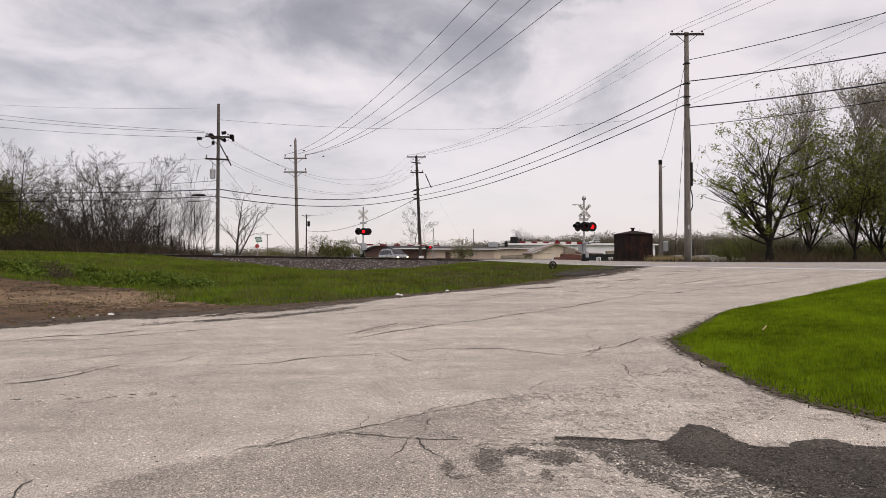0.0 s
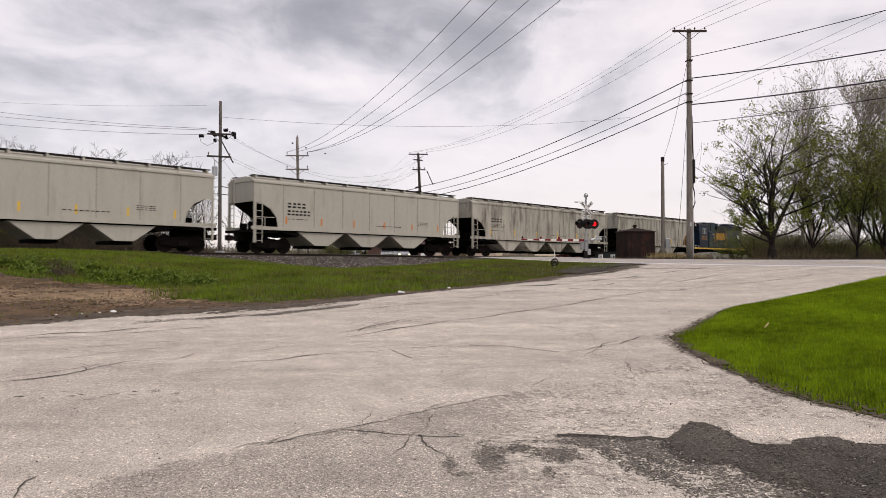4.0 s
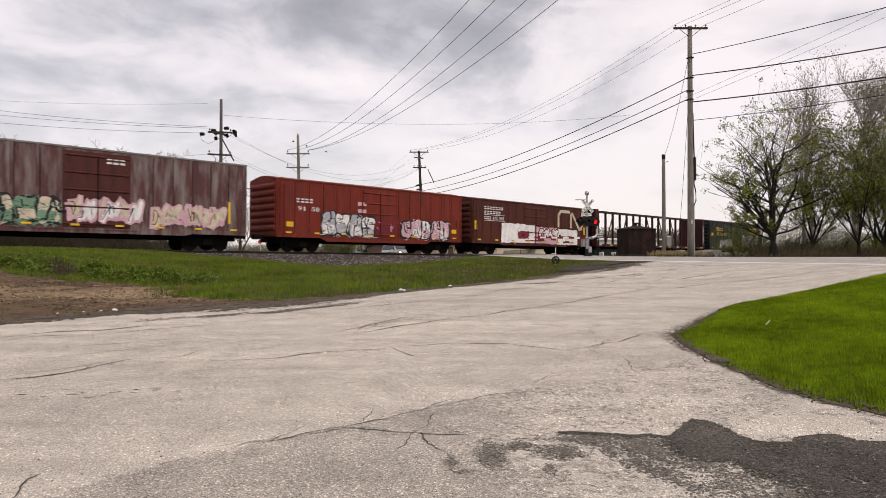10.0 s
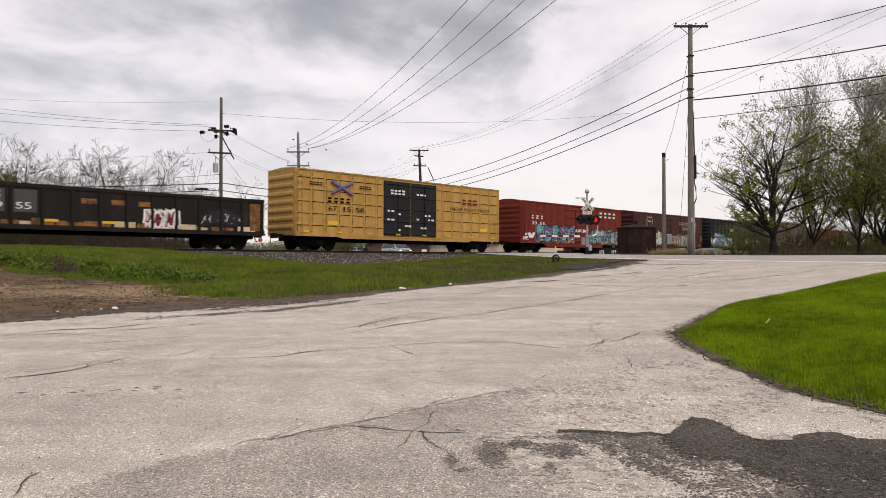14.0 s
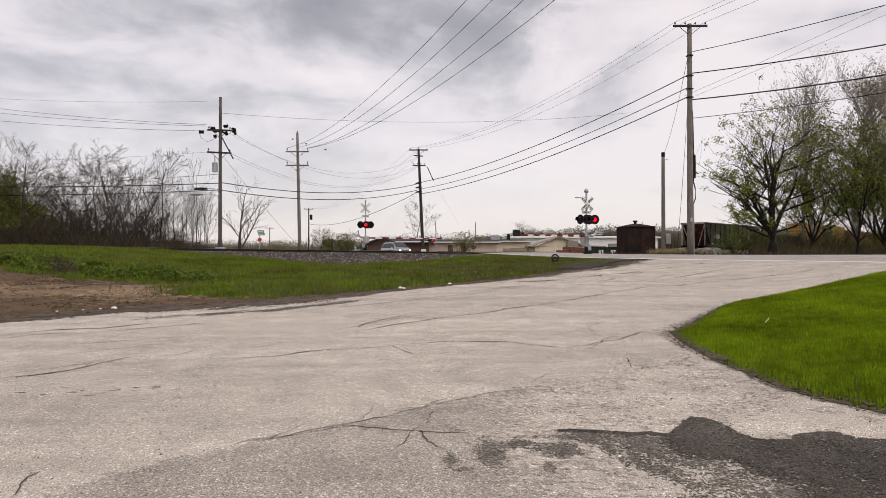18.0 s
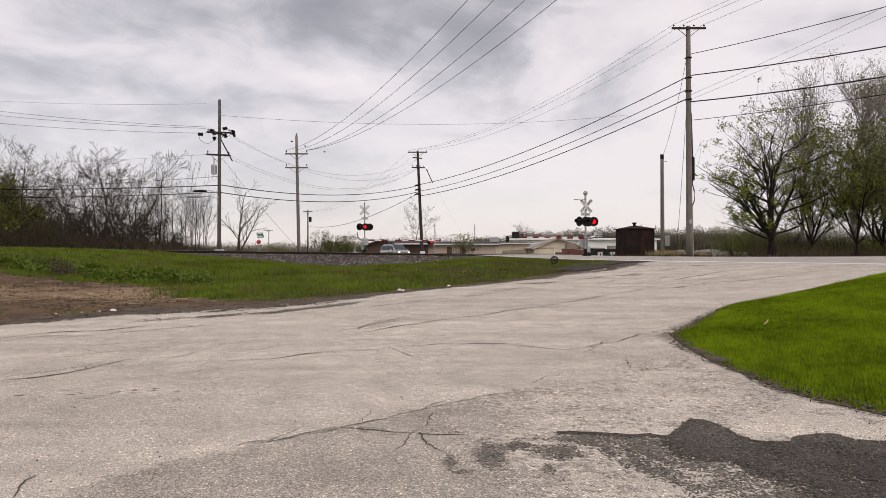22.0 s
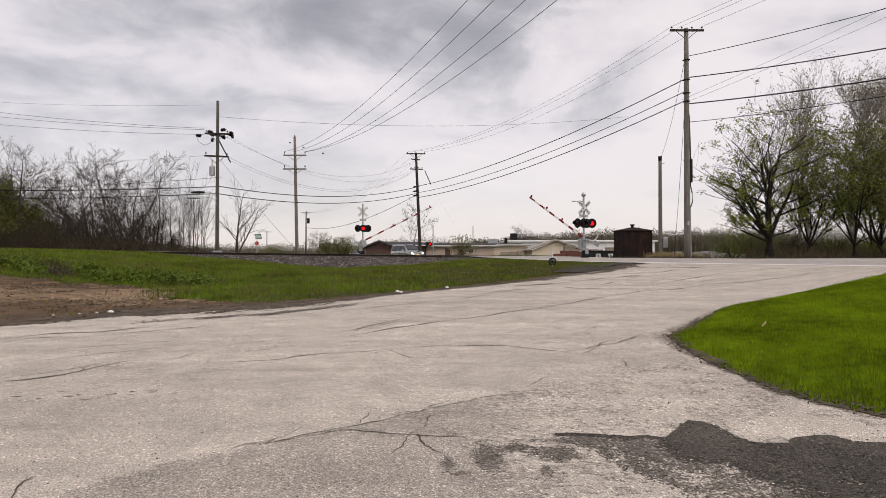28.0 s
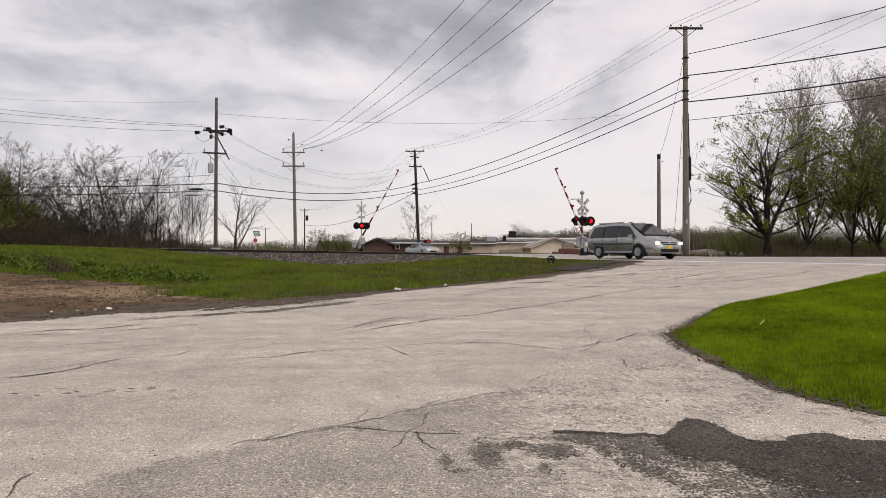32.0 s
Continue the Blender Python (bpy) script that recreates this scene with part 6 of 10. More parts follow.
# small poles far off
for label, x, y, top, half in (("small far dark pole with a crossarm and transformer", -29.0, 150.0, 12.0, 1.0), ("far small pole with a crossarm", -60.0, 240.0, 11.5, 1.5),
                               ("far bare wooden pole", 12.5, 255.0, 14.0, 0.0)):
    p, h = pole(label, x, y, top, DARKPOLE, 0.17, 0.12)
    if half:
        crossarm(p, h - 0.3, half, DARKPOLE, 0, pins=3)
    if half == 1.0:
        part("transformer", Shape().cyl((0.5, 0, h - 2.6), (0.5, 0, h - 1.5), 0.3, None, 10), IRON, p)

# wires: from the near pole to the crossing pole, and on over the drive
topR, topC, topL, topM = 15.35, 13.6, 13.05, 13.1
CX = PC[0] - 0.54
for dx in (-0.9, -0.35, 0.9):
    wire((PR[0] + dx, PR[1], topR + 0.1), (CX + dx, PC[1], topC + 0.15), 1.4, 0.009)
    wire((PR[0] + dx, PR[1], topR + 0.1), (PR[0] + 16 + dx, -2.0, 16.5), 0.6, 0.009)
for z, r, sag in ((topR - 3.05, 0.03, 0.8), (topR - 3.8, 0.024, 0.8), (topR - 4.35, 0.03, 0.8)):
    wire((PR[0] - 0.1, PR[1], z), (CX + 0.3, PC[1], z - topR + 3.15 + topC - 3.85), sag, r, CABLE, "thick black cable between poles")
for z, zz, r in ((13.68, 13.33, 0.02), (12.4, 11.3, 0.03), (10.82, 9.92, 0.034), (9.71, 9.16, 0.018)):
    wire((PR[0] + 0.1, PR[1], z), (22.55, 30.0, zz), 0.12, r, CABLE, "thick black cable between poles")
for dx in (-0.3, 0.35):
    wire((PR[0] + dx, PR[1], topR - 4.3), (PR[0] + 22 + dx * 3, 12.0, 20.0), 0.5, 0.008)
# service drops to the short pole
wire((PR[0] - 0.1, PR[1], topR - 1.9), (PS[0], PS[1], 9.5), 0.6, 0.012, CABLE)
wire((PR[0] - 0.1, PR[1], topR - 4.5), (PS[0] - 2.0, 46.0, 1.6), 0.4, 0.012, CABLE)
# overhead lines passing above the viewer towards the slim pole
for dx, dz, x1 in ((-1.05, -1.4, 3.35), (-0.2, -1.4, 4.43), (0.9, -1.4, 5.7), (1.0, -1.4, 7.12)):
    wire((PM[0] - 0.22 + dx, PM[1], topM + dz), (x1, 22.0, 12.6), 1.5, 0.015)
# long thin line across, with markers
wire((PL[0], PL[1], topL - 1.15), (16.5, 60.0, 14.0), 0.75, 0.009)
# lines leaving to the left
for z, zz, r in ((topL - 0.3, 16.3, 0.007), (topL - 2.0, 16.7, 0.012), (topL - 2.1, 16.0, 0.012), (topL - 2.45, 15.0, 0.012), (topL - 4.0, 9.7, 0.007)):
    wire((PL[0] - 1.0, PL[1], z), (-60.0, 62.0, zz + 1.5), 0.8, r)
for z, zz, r in ((topL - 5.6, 6.2, 0.014), (topL - 6.25, 6.75, 0.03), (topL - 6.75, 6.05, 0.026)):
    wire((PL[0] - 0.1, PL[1], z), (-48.0, 48.0, zz), 0.35, r, CABLE, "thick black cable between poles")
# lines between the far poles
for z, zz in ((topL - 6.2, topC - 3.9), (topL - 6.75, topC - 4.6)):
    wire((PL[0], PL[1], z), (CX, PC[1], zz), 0.9, 0.03, CABLE, "thick black cable between poles")
for z, zz in ((topL - 2.4, topC - 1.8), (topL - 2.6, topC - 0.8), (topL - 4.0, topC - 1.9), (topL - 4.2, topC - 2.0)):
    wire((PL[0] + 0.6, PL[1], z), (CX, PC[1], zz), 2.4, 0.008)
for dx in (-1.0, 0.0, 1.0):
    wire((CX + dx, PC[1], topC), (-29.0 + dx, 150.0, 11.8), 2.0, 0.008)
wire((CX, PC[1], topC - 4.8), (-29.0, 150.0, 8.5), 1.5, 0.03, CABLE, "thick black cable between poles")
wire((CX + 1.7, PC[1], topC - 3.6), (CX + 7.0, PC[1] + 8, 1.8), 0.1, 0.005)
wire((PL[0] + 0.3, PL[1], topL - 4.4), (PL[0] + 5.5, PL[1] + 4, 1.6), 0.2, 0.01)
# beads on the wires where birds or markers sit
for x, y, z in ((-12.0, 55.4, 10.9), (-11.2, 56.8, 10.75), (-9.9, 58.6, 10.55)):
    tagged(part("wire_marker", Shape().tube([(x - 0.09, y, z), (x - 0.05, y, z + 0.02), (x, y, z + 0.02), (x + 0.07, y, z)], [0.02, 0.06, 0.06, 0.02], 6), CABLE), "small dark marker on an overhead wire", "marker", "wire markers")


# ---- crossing signals ----
def lamp_unit(parent, x, z, y, lit, turn=0):
    hd = part("lamp_housing", Shape().cyl((0, 0.02, 0), (0, 0.22, 0), 0.16, 0.08, 14), BLACK, parent, "round black signal housing")
    hd.matrix_basis = pose(x, y, z, 0, 0, turn)
    part("backboard", Shape().cyl((0, 0.0, 0), (0, 0.02, 0), 0.33, None, 24), BLACK, hd, "round black backboard")
    part("lens", Shape().tube([(0, -0.005, 0), (0, -0.03, 0), (0, -0.045, 0)], [0.15, 0.13, 0.05], 16), RED_LIT if lit else RED_DIM, hd, "glowing red lens" if lit else "unlit dark red lens")
    hood = Shape()
    n = 12
    v, f = [], []
    for k in range(n + 1):
        a = radians(-20 + 220 * k / n)
        for yy_, r in ((0.0, 0.17), (-0.28, 0.18), (-0.28, 0.165), (0.0, 0.155)):
            v.append((r * math.cos(a), yy_, r * math.sin(a)))
    for k in range(n):
        for j in range(4):
            f.append((k * 4 + j, k * 4 + (j + 1) % 4, (k + 1) * 4 + (j + 1) % 4, (k + 1) * 4 + j))
    part("visor", hood.add(v, f), BLACK, hd)
    return hd


def crossing_signal(label, x, y, turn, lamps, arm_side, arm_len, count_sign, bell, tall=0.0):
    """A mast whose faces look along local -y; the gate reaches to arm_side (-1: local left)."""
    b = gz(x, y) - 0.1
    s = thing("crossing_signal", label, "crossing signal", "crossing signals", pose(x, y, b, 0, 0, turn))
    part("mast", Shape().cyl((0, 0, 0), (0, 0, 4.35 + tall), 0.065, None, 12), GALV, s)
    part("mast_sleeve", Shape().cyl((0, 0, 0.6), (0, 0, 1.6), 0.085, None, 12), GALV, s)
    part("mast_base", Shape().tube([(0, 0, 0), (0, 0, 0.3), (0, 0, 0.6), (0, 0, 0.7)], [0.15, 0.14, 0.12, 0.09], 10).box(-0.16, 0.3, -0.16, 0.16, 0.0, 0.3), IRON, s, "dark cast mast base")
    part("junction_box", Shape().chamfer(0.06, 0.3, -0.14, 0.14, 0.45, 0.85, 0.02), GALV, s)
    part("lamp_bar", Shape().cyl((-0.55, -0.02, 2.62), (0.55, -0.02, 2.62), 0.04, None, 8).box(-0.12, 0.12, -0.12, 0.12, 2.52, 2.72), GALV, s)
    for sx, lit, face in lamps:
        lamp_unit(s, sx, 2.55, -0.14 if abs(face) < 90 else 0.14, lit, face)
    # crossed boards
    for k, word in ((1, "CROSSING"), (-1, "RAILROAD")):
        bd = part("crossbuck_board", Shape().chamfer(-0.6, 0.6, -0.115, 0.115, -0.012, 0.012, 0.004), WHITE, s, "white crossbuck board")
        bd.matrix_basis = pose(0, -0.1 - 0.03 * k, 3.62 + tall, 90, 0, 0) @ pose(0, 0, 0, 0, 0, 45 * k)
        for half in (word[:4], word[4:]):
            dx = -0.36 if half == word[:4] else 0.36
            letter("lettering", half, 0.2, BLACK, pose(dx * 0.9, 0, 0.018), bd)
    if count_sign:
        pl = part("track_count_sign", Shape().chamfer(-0.35, 0.35, -0.02, 0.0, 2.93, 3.15, 0.01), WHITE, s, "white sign with the track count")
        letter("lettering", "TRACKS", 0.15, BLACK, pose(0, -0.022, 3.04, 90), pl)
        letter("lettering", "2", 0.26, BLACK, pose(0, -0.13, 3.27, 90), pl)
    if bell:
        part("bell", Shape().tube([(0, 0, 4.35), (0, 0, 4.4), (0, 0, 4.52), (0, 0, 4.62), (0, 0, 4.66)], [0.05, 0.13, 0.15, 0.1, 0.02], 14), GALV, s, "grey gong bell", smooth=True)
        part("cross_arm", Shape().cyl((-0.75, 0, 4.05), (0, 0, 4.05), 0.03, None, 8).box(-0.85, -0.6, -0.06, 0.06, 4.0, 4.06), GALV, s)
    # gate mechanism
    gm = part("gate_mechanism", Shape().chamfer(-0.25, 0.25, 0.08, 0.45, 0.85, 1.5, 0.05), GALV, s, "grey gate motor case")
    gate = part("gate_arm", Shape().cyl((0, -0.1, 0), (0, 0.7, 0), 0.07, None, 10).box(-0.3 if arm_side > 0 else 0.0, 0.0 if arm_side > 0 else 0.3, 0.0, 0.06, -0.08, 0.08), GALV, s, "red and white striped gate arm")
    gate.location = (0, -0.35, 1.34)
    n = 11
    for i in range(n):
        a, b2 = 0.35 + (arm_len - 0.35) * i / n, 0.35 + (arm_len - 0.35) * (i + 1) / n
        hw = 0.075 - 0.035 * i / n
        x0, x1 = sorted((arm_side * a, arm_side * b2))
        part("stripe", Shape().box(x0, x1, -0.02, 0.02, -hw, hw), GATE_RED if i % 2 == 0 else WHITE, gate)
    for k in (0.45, 0.72, 0.985):
        xx = arm_side * arm_len * k
        part("gate_lamp", Shape().tube([(xx, 0, 0.06), (xx, 0, 0.1), (xx, 0, 0.18), (xx, 0, 0.22)], [0.05, 0.07, 0.06, 0.02], 8), RED_DIM if k > 0.9 else GATE_RED, gate, "red gate lamp")
    k = -arm_side
    part("counterweight_arm", Shape().tube([(k * 0.1, -0.08, 0.0), (k * 0.42, -0.08, 0.1), (k * 0.58, -0.08, 0.35), (k * 0.6, -0.08, 0.75)], [0.11, 0.09, 0.06, 0.04], 8), GALV, gate, "curved grey counterweight arm")
    for z_ in (0.05, 0.2):
        part("counterweight", Shape().chamfer(min(k * 0.55, k * 1.0), max(k * 0.55, k * 1.0), -0.16, -0.04, z_, z_ + 0.1, 0.02), GALV, gate, "grey counterweight plate")
    return s, gate


# faces look back along the road towards the oncoming drivers
sigR, gateR = crossing_signal("crossing signal mast with crossbuck, red lamps and striped gate", 9.87, 47.0, 17, ((-0.55, False, -75), (-0.05, False, -6), (0.56, True, -6), (0.3, False, 180)), -1, 5.15, True, True)
sigL, gateL = crossing_signal("crossing signal mast beyond the track, seen from behind", -7.1, 64.0, 197, ((0.5, False, 140), (0.0, True, 175), (-0.45, False, 180), (-0.2, False, 0)), -1, 7.55, False, False, 0.5)
part("sign_plate", Shape().box(-0.3, 0.3, 0.02, 0.05, 3.25, 3.45), GALV, sigL)

# far flasher beside the road
b = gz(-0.9, 100.0)
fl = thing("crossing_signal", "slender far signal post with one red lamp", "crossing signal", "crossing signals", pose(-0.9, 100.0, b))
part("mast", Shape().cyl((0, 0, 0), (0, 0, 4.6), 0.07, None, 8), GALV, fl)
part("crossbuck_board", Shape().box(-0.14, 0.14, -0.1, -0.08, 2.7, 3.3), WHITE, fl)
lamp_unit(fl, -0.45, 1.8, -0.12, True)
lamp_unit(fl, -0.9, 1.8, -0.12, False, -50)


# ---- signal bungalow ----
BW, BX, BY = 1.02, 14.05, 50.0
bz = gz(BX, BY)
RUSTED = mat("rusted_sheet", (0.018, 0.011, 0.01), 0.85, vary=0.35, scale=1.4, bump=0.25, dirt=(0.06, 0.022, 0.014), dirt_at=0.6, stretch=(1, 1, 0.5))
bun = thing("signal_bungalow", "rusty brown steel equipment shed with a vented roof", "equipment shed", at=pose(BX, BY, bz - 0.05, 0, 0, 12))
part("wall", Shape().chamfer(-BW, BW, -0.95, 0.95, 0, 2.02, 0.05), RUSTED, bun)
part("roof", Shape().loft([[(-BW - 0.06, -1.02, 2.0), (BW + 0.06, -1.02, 2.0), (BW + 0.06, 1.02, 2.0), (-BW - 0.06, 1.02, 2.0)],
                           [(-BW - 0.06, -1.02, 2.07), (BW + 0.06, -1.02, 2.07), (BW + 0.06, 1.02, 2.07), (-BW - 0.06, 1.02, 2.07)],
                           [(-0.15, -0.15, 2.3), (0.15, -0.15, 2.3), (0.15, 0.15, 2.3), (-0.15, 0.15, 2.3)]]), RUSTED, bun)
part("roof_vent", Shape().cyl((0, 0, 2.28), (0, 0, 2.43), 0.1, None, 10).cyl((0, 0, 2.43), (0, 0, 2.53), 0.17, 0.15, 12), RUSTED, bun)
dr = part("door", Shape().box(-0.75, 0.2, -0.985, -0.95, 0.12, 1.85), RUSTED, bun)
part("door_handle", Shape().box(0.0, 0.12, -1.03, -0.985, 1.0, 1.12), IRON, dr)
for k in (-BW, BW):
    part("corner_trim", Shape().box(k - 0.03, k + 0.03, -0.97, -0.91, 0, 2.0), RUSTED, bun)

# small post with a black disc at the paving's tip
sx, sy = 4.6, 28.0
pd = thing("marker_post", "thin white post with a spoked black wheel", "marker post", at=pose(sx, sy, gz(sx, sy)))
part("post", Shape().cyl((0, 0, 0), (0, 0, 0.72), 0.02, None, 8), WHITE, pd)
wheel = Shape()
ring = [(0.135 * math.cos(2 * math.pi * k / 18), -0.03, 0.22 + 0.135 * math.sin(2 * math.pi * k / 18)) for k in range(19)]
wheel.tube(ring, 0.03, 6)
for k in range(6):
    a = math.pi * k / 6
    wheel.cyl((0.135 * math.cos(a), -0.03, 0.22 + 0.135 * math.sin(a)), (-0.135 * math.cos(a), -0.03, 0.22 - 0.135 * math.sin(a)), 0.012, None, 5)
part("spoked_wheel", wheel, IRON, pd, "small black spoked wheel")


# ---- paving: cracks, patches, wear ----
def strip(name, pts, width, material, zfun, lift, seed=0, jitter=0.5, fine=0.12):
    """A thin uneven band along a line, such as a crack."""
    rng = random.Random(seed)
    dense = []
    for (ax, ay), (bx, by) in zip(pts, pts[1:]):
        n = max(2, int(math.hypot(bx - ax, by - ay) / fine))
        dense += [(ax + (bx - ax) * k / n, ay + (by - ay) * k / n) for k in range(n)]
    dense.append(pts[-1])
    v, f = [], []
    for i, (x, y) in enumerate(dense):
        a, b = dense[max(i - 1, 0)], dense[min(i + 1, len(dense) - 1)]
        dx, dy = b[0] - a[0], b[1] - a[1]
        ln = math.hypot(dx, dy) or 1
        nx_, ny_ = -dy / ln, dx / ln
        off = rng.uniform(-1, 1) * fine * 0.16
        w = width * (1 + rng.uniform(-jitter, jitter)) / 2 * (0.25 if i in (0, len(dense) - 1) else 1)
        for sg in (-1, 1):
            px, py = x + nx_ * (off + sg * w), y + ny_ * (off + sg * w)
            v.append((px, py, float(zfun(px, py)) + lift))
    for i in range(len(dense) - 1):
        f.append((2 * i, 2 * i + 1, 2 * i + 3, 2 * i + 2))
    return part(name, Shape().add(v, f), material)


def raw_mesh(name, verts, faces, material):
    me = bpy.data.meshes.new(name)
    v, f = np.asarray(verts, np.float32), np.asarray(faces, np.int32)
    me.vertices.add(len(v))
    me.vertices.foreach_set("co", v.ravel())
    me.loops.add(f.size)
    me.loops.foreach_set("vertex_index", f.ravel())
    me.polygons.add(len(f))
    me.polygons.foreach_set("loop_start", np.arange(len(f)) * f.shape[1])
    me.update(calc_edges=True)
    me.materials.append(material)
    return me


def vnoise(x, y, size, seed):
    """Smooth random values between 0 and 1 on a lattice of the given size, with finer octaves added."""
    out, amp, tot = 0, 1.0, 0
    for k in range(4):
        tab = np.random.RandomState(seed + 13 * k).rand(128, 128)
        u, v = x / size + 40.5, y / size + 40.5
        i, j = np.floor(u).astype(int), np.floor(v).astype(int)
        fu, fv = smooth01(u - i), smooth01(v - j)
        i, j = i % 128, j % 128
        i1, j1 = (i + 1) % 128, (j + 1) % 128
        out = out + amp * ((tab[i, j] * (1 - fu) + tab[i1, j] * fu) * (1 - fv) + (tab[i, j1] * (1 - fu) + tab[i1, j1] * fu) * fv)
        tot, amp, size = tot + amp, amp * 0.7, size * 0.45
    return out / tot


def mottle(name, x0, x1, y0, y1, cell, density, zfun, lift, material, seed, lump, along=None, dither=0.25):
    """A ragged, broken skin on a surface: small cells, kept where the density beats the noise."""
    r = np.random.RandomState(seed)
    gx_, gy_ = np.arange(x0, x1, cell), np.arange(y0, y1, cell)
    X, Y = np.meshgrid(gx_, gy_)
    cx, cy = X[:-1, :-1] + cell / 2, Y[:-1, :-1] + cell / 2
    if along:
        u, v = (cx * along[0] + cy * along[1]) / along[2], cy * along[0] - cx * along[1]
    else:
        u, v = cx, cy
    keep = density(cx, cy) > vnoise(u, v, lump, seed) * (1 - dither) + dither * r.rand(*cx.shape)
    X, Y = X + r.uniform(-0.45, 0.45, X.shape) * cell, Y + r.uniform(-0.45, 0.45, Y.shape) * cell
    j, i = np.nonzero(keep)
    n_ = X.shape[1]
    f = np.stack([j * n_ + i, j * n_ + i + 1, (j + 1) * n_ + i + 1, (j + 1) * n_ + i], -1)
    used, back = np.unique(f, return_inverse=True)
    vx, vy = X.ravel()[used], Y.ravel()[used]
    verts = np.stack([vx, vy, zfun(vx, vy) + lift], -1)
    return tagged(new(name, raw_mesh(name, verts, back.reshape(-1, 4), material)), kind="stuff")


drive = bpy.data.objects["paved_drive"]


def crack(pts, width, seed, fade=True):
    """A broken dark line that wanders at two scales, swells and thins out, and now and then is closed."""
    rng = random.Random(seed)
    ph = [rng.uniform(0, 6.28) for _ in range(6)]
    dense, run = [], 0.0
    for (ax, ay), (bx, by) in zip(pts, pts[1:]):
        ln = math.hypot(bx - ax, by - ay)
        n = max(2, int(ln / 0.045))
        dense += [(ax + (bx - ax) * k / n, ay + (by - ay) * k / n, run + ln * k / n, (ay - by) / ln, (bx - ax) / ln) for k in range(n)]
        run += ln
    dense.append((*pts[-1], run, *dense[-1][3:]))
    v, f, kick = [], [], 0.0
    for i, (x, y, u, nx_, ny_) in enumerate(dense):
        kick = kick * 0.7 + rng.uniform(-1, 1) * 0.013
        off = 0.03 * math.sin(u * 3.1 + ph[0]) * math.sin(u * 1.3 + ph[1]) + kick
        swell = 0.8 + 0.3 * math.sin(u * 2.3 + ph[2]) + 0.25 * math.sin(u * 7.7 + ph[3])
        w = width * max(0.4, swell) * rng.uniform(0.55, 1.3) / 2
        if fade:
            w *= min(1.0, 0.15 + min(u, run - u) / (0.12 * run))
        for sg in (-1, 1):
            px, py = x + nx_ * (off + sg * w), y + ny_ * (off + sg * w)
            v.append((px, py, float(paved_z(px, py)) + 0.0055))
    for i in range(len(dense) - 1):
        f.append((2 * i, 2 * i + 1, 2 * i + 3, 2 * i + 2))
    part("crack", Shape().add(v, f), CRACK, drive)


LONG_CRACK = [(-1.5, 9.53), (-1.15, 9.89), (-0.71, 10.45), (0.01, 11.35), (0.56, 11.78), (1.2, 12.5), (1.92, 13.22), (2.77, 14.25), (3.77, 15.44), (4.94, 16.86), (5.7, 17.17), (6.5, 17.81)]
CROSS_CRACK = [(-2.64, 7.83), (-1.97, 7.96), (-1.52, 8.32), (-0.99, 8.47), (-0.59, 8.67), (0.01, 8.96), (0.79, 8.96), (1.51, 8.5), (1.83, 8.66), (2.02, 8.87), (2.38, 9.13), (2.96, 9.97)]
SIDE_CRACK = [(-4.37, 6.82), (-4.12, 6.97), (-3.9, 7.19), (-3.75, 7.48), (-3.56, 7.87), (-3.06, 8.07), (-2.96, 8.44)]
NEAR_CRACK = [(-1.28, 4.84), (-1.03, 4.98), (-0.75, 5.19), (-0.56, 5.12), (-0.34, 5.09), (0.01, 5.03), (0.19, 5.02)]
JOINT = [(-2.33, 3.64), (-1.99, 4.17), (-1.53, 4.63), (-1.28, 4.84), (-0.75, 5.19), (-0.41, 5.47), (0.01, 5.87), (0.5, 6.22), (1.09, 6.39), (1.54, 6.77), (1.98, 7.17)]
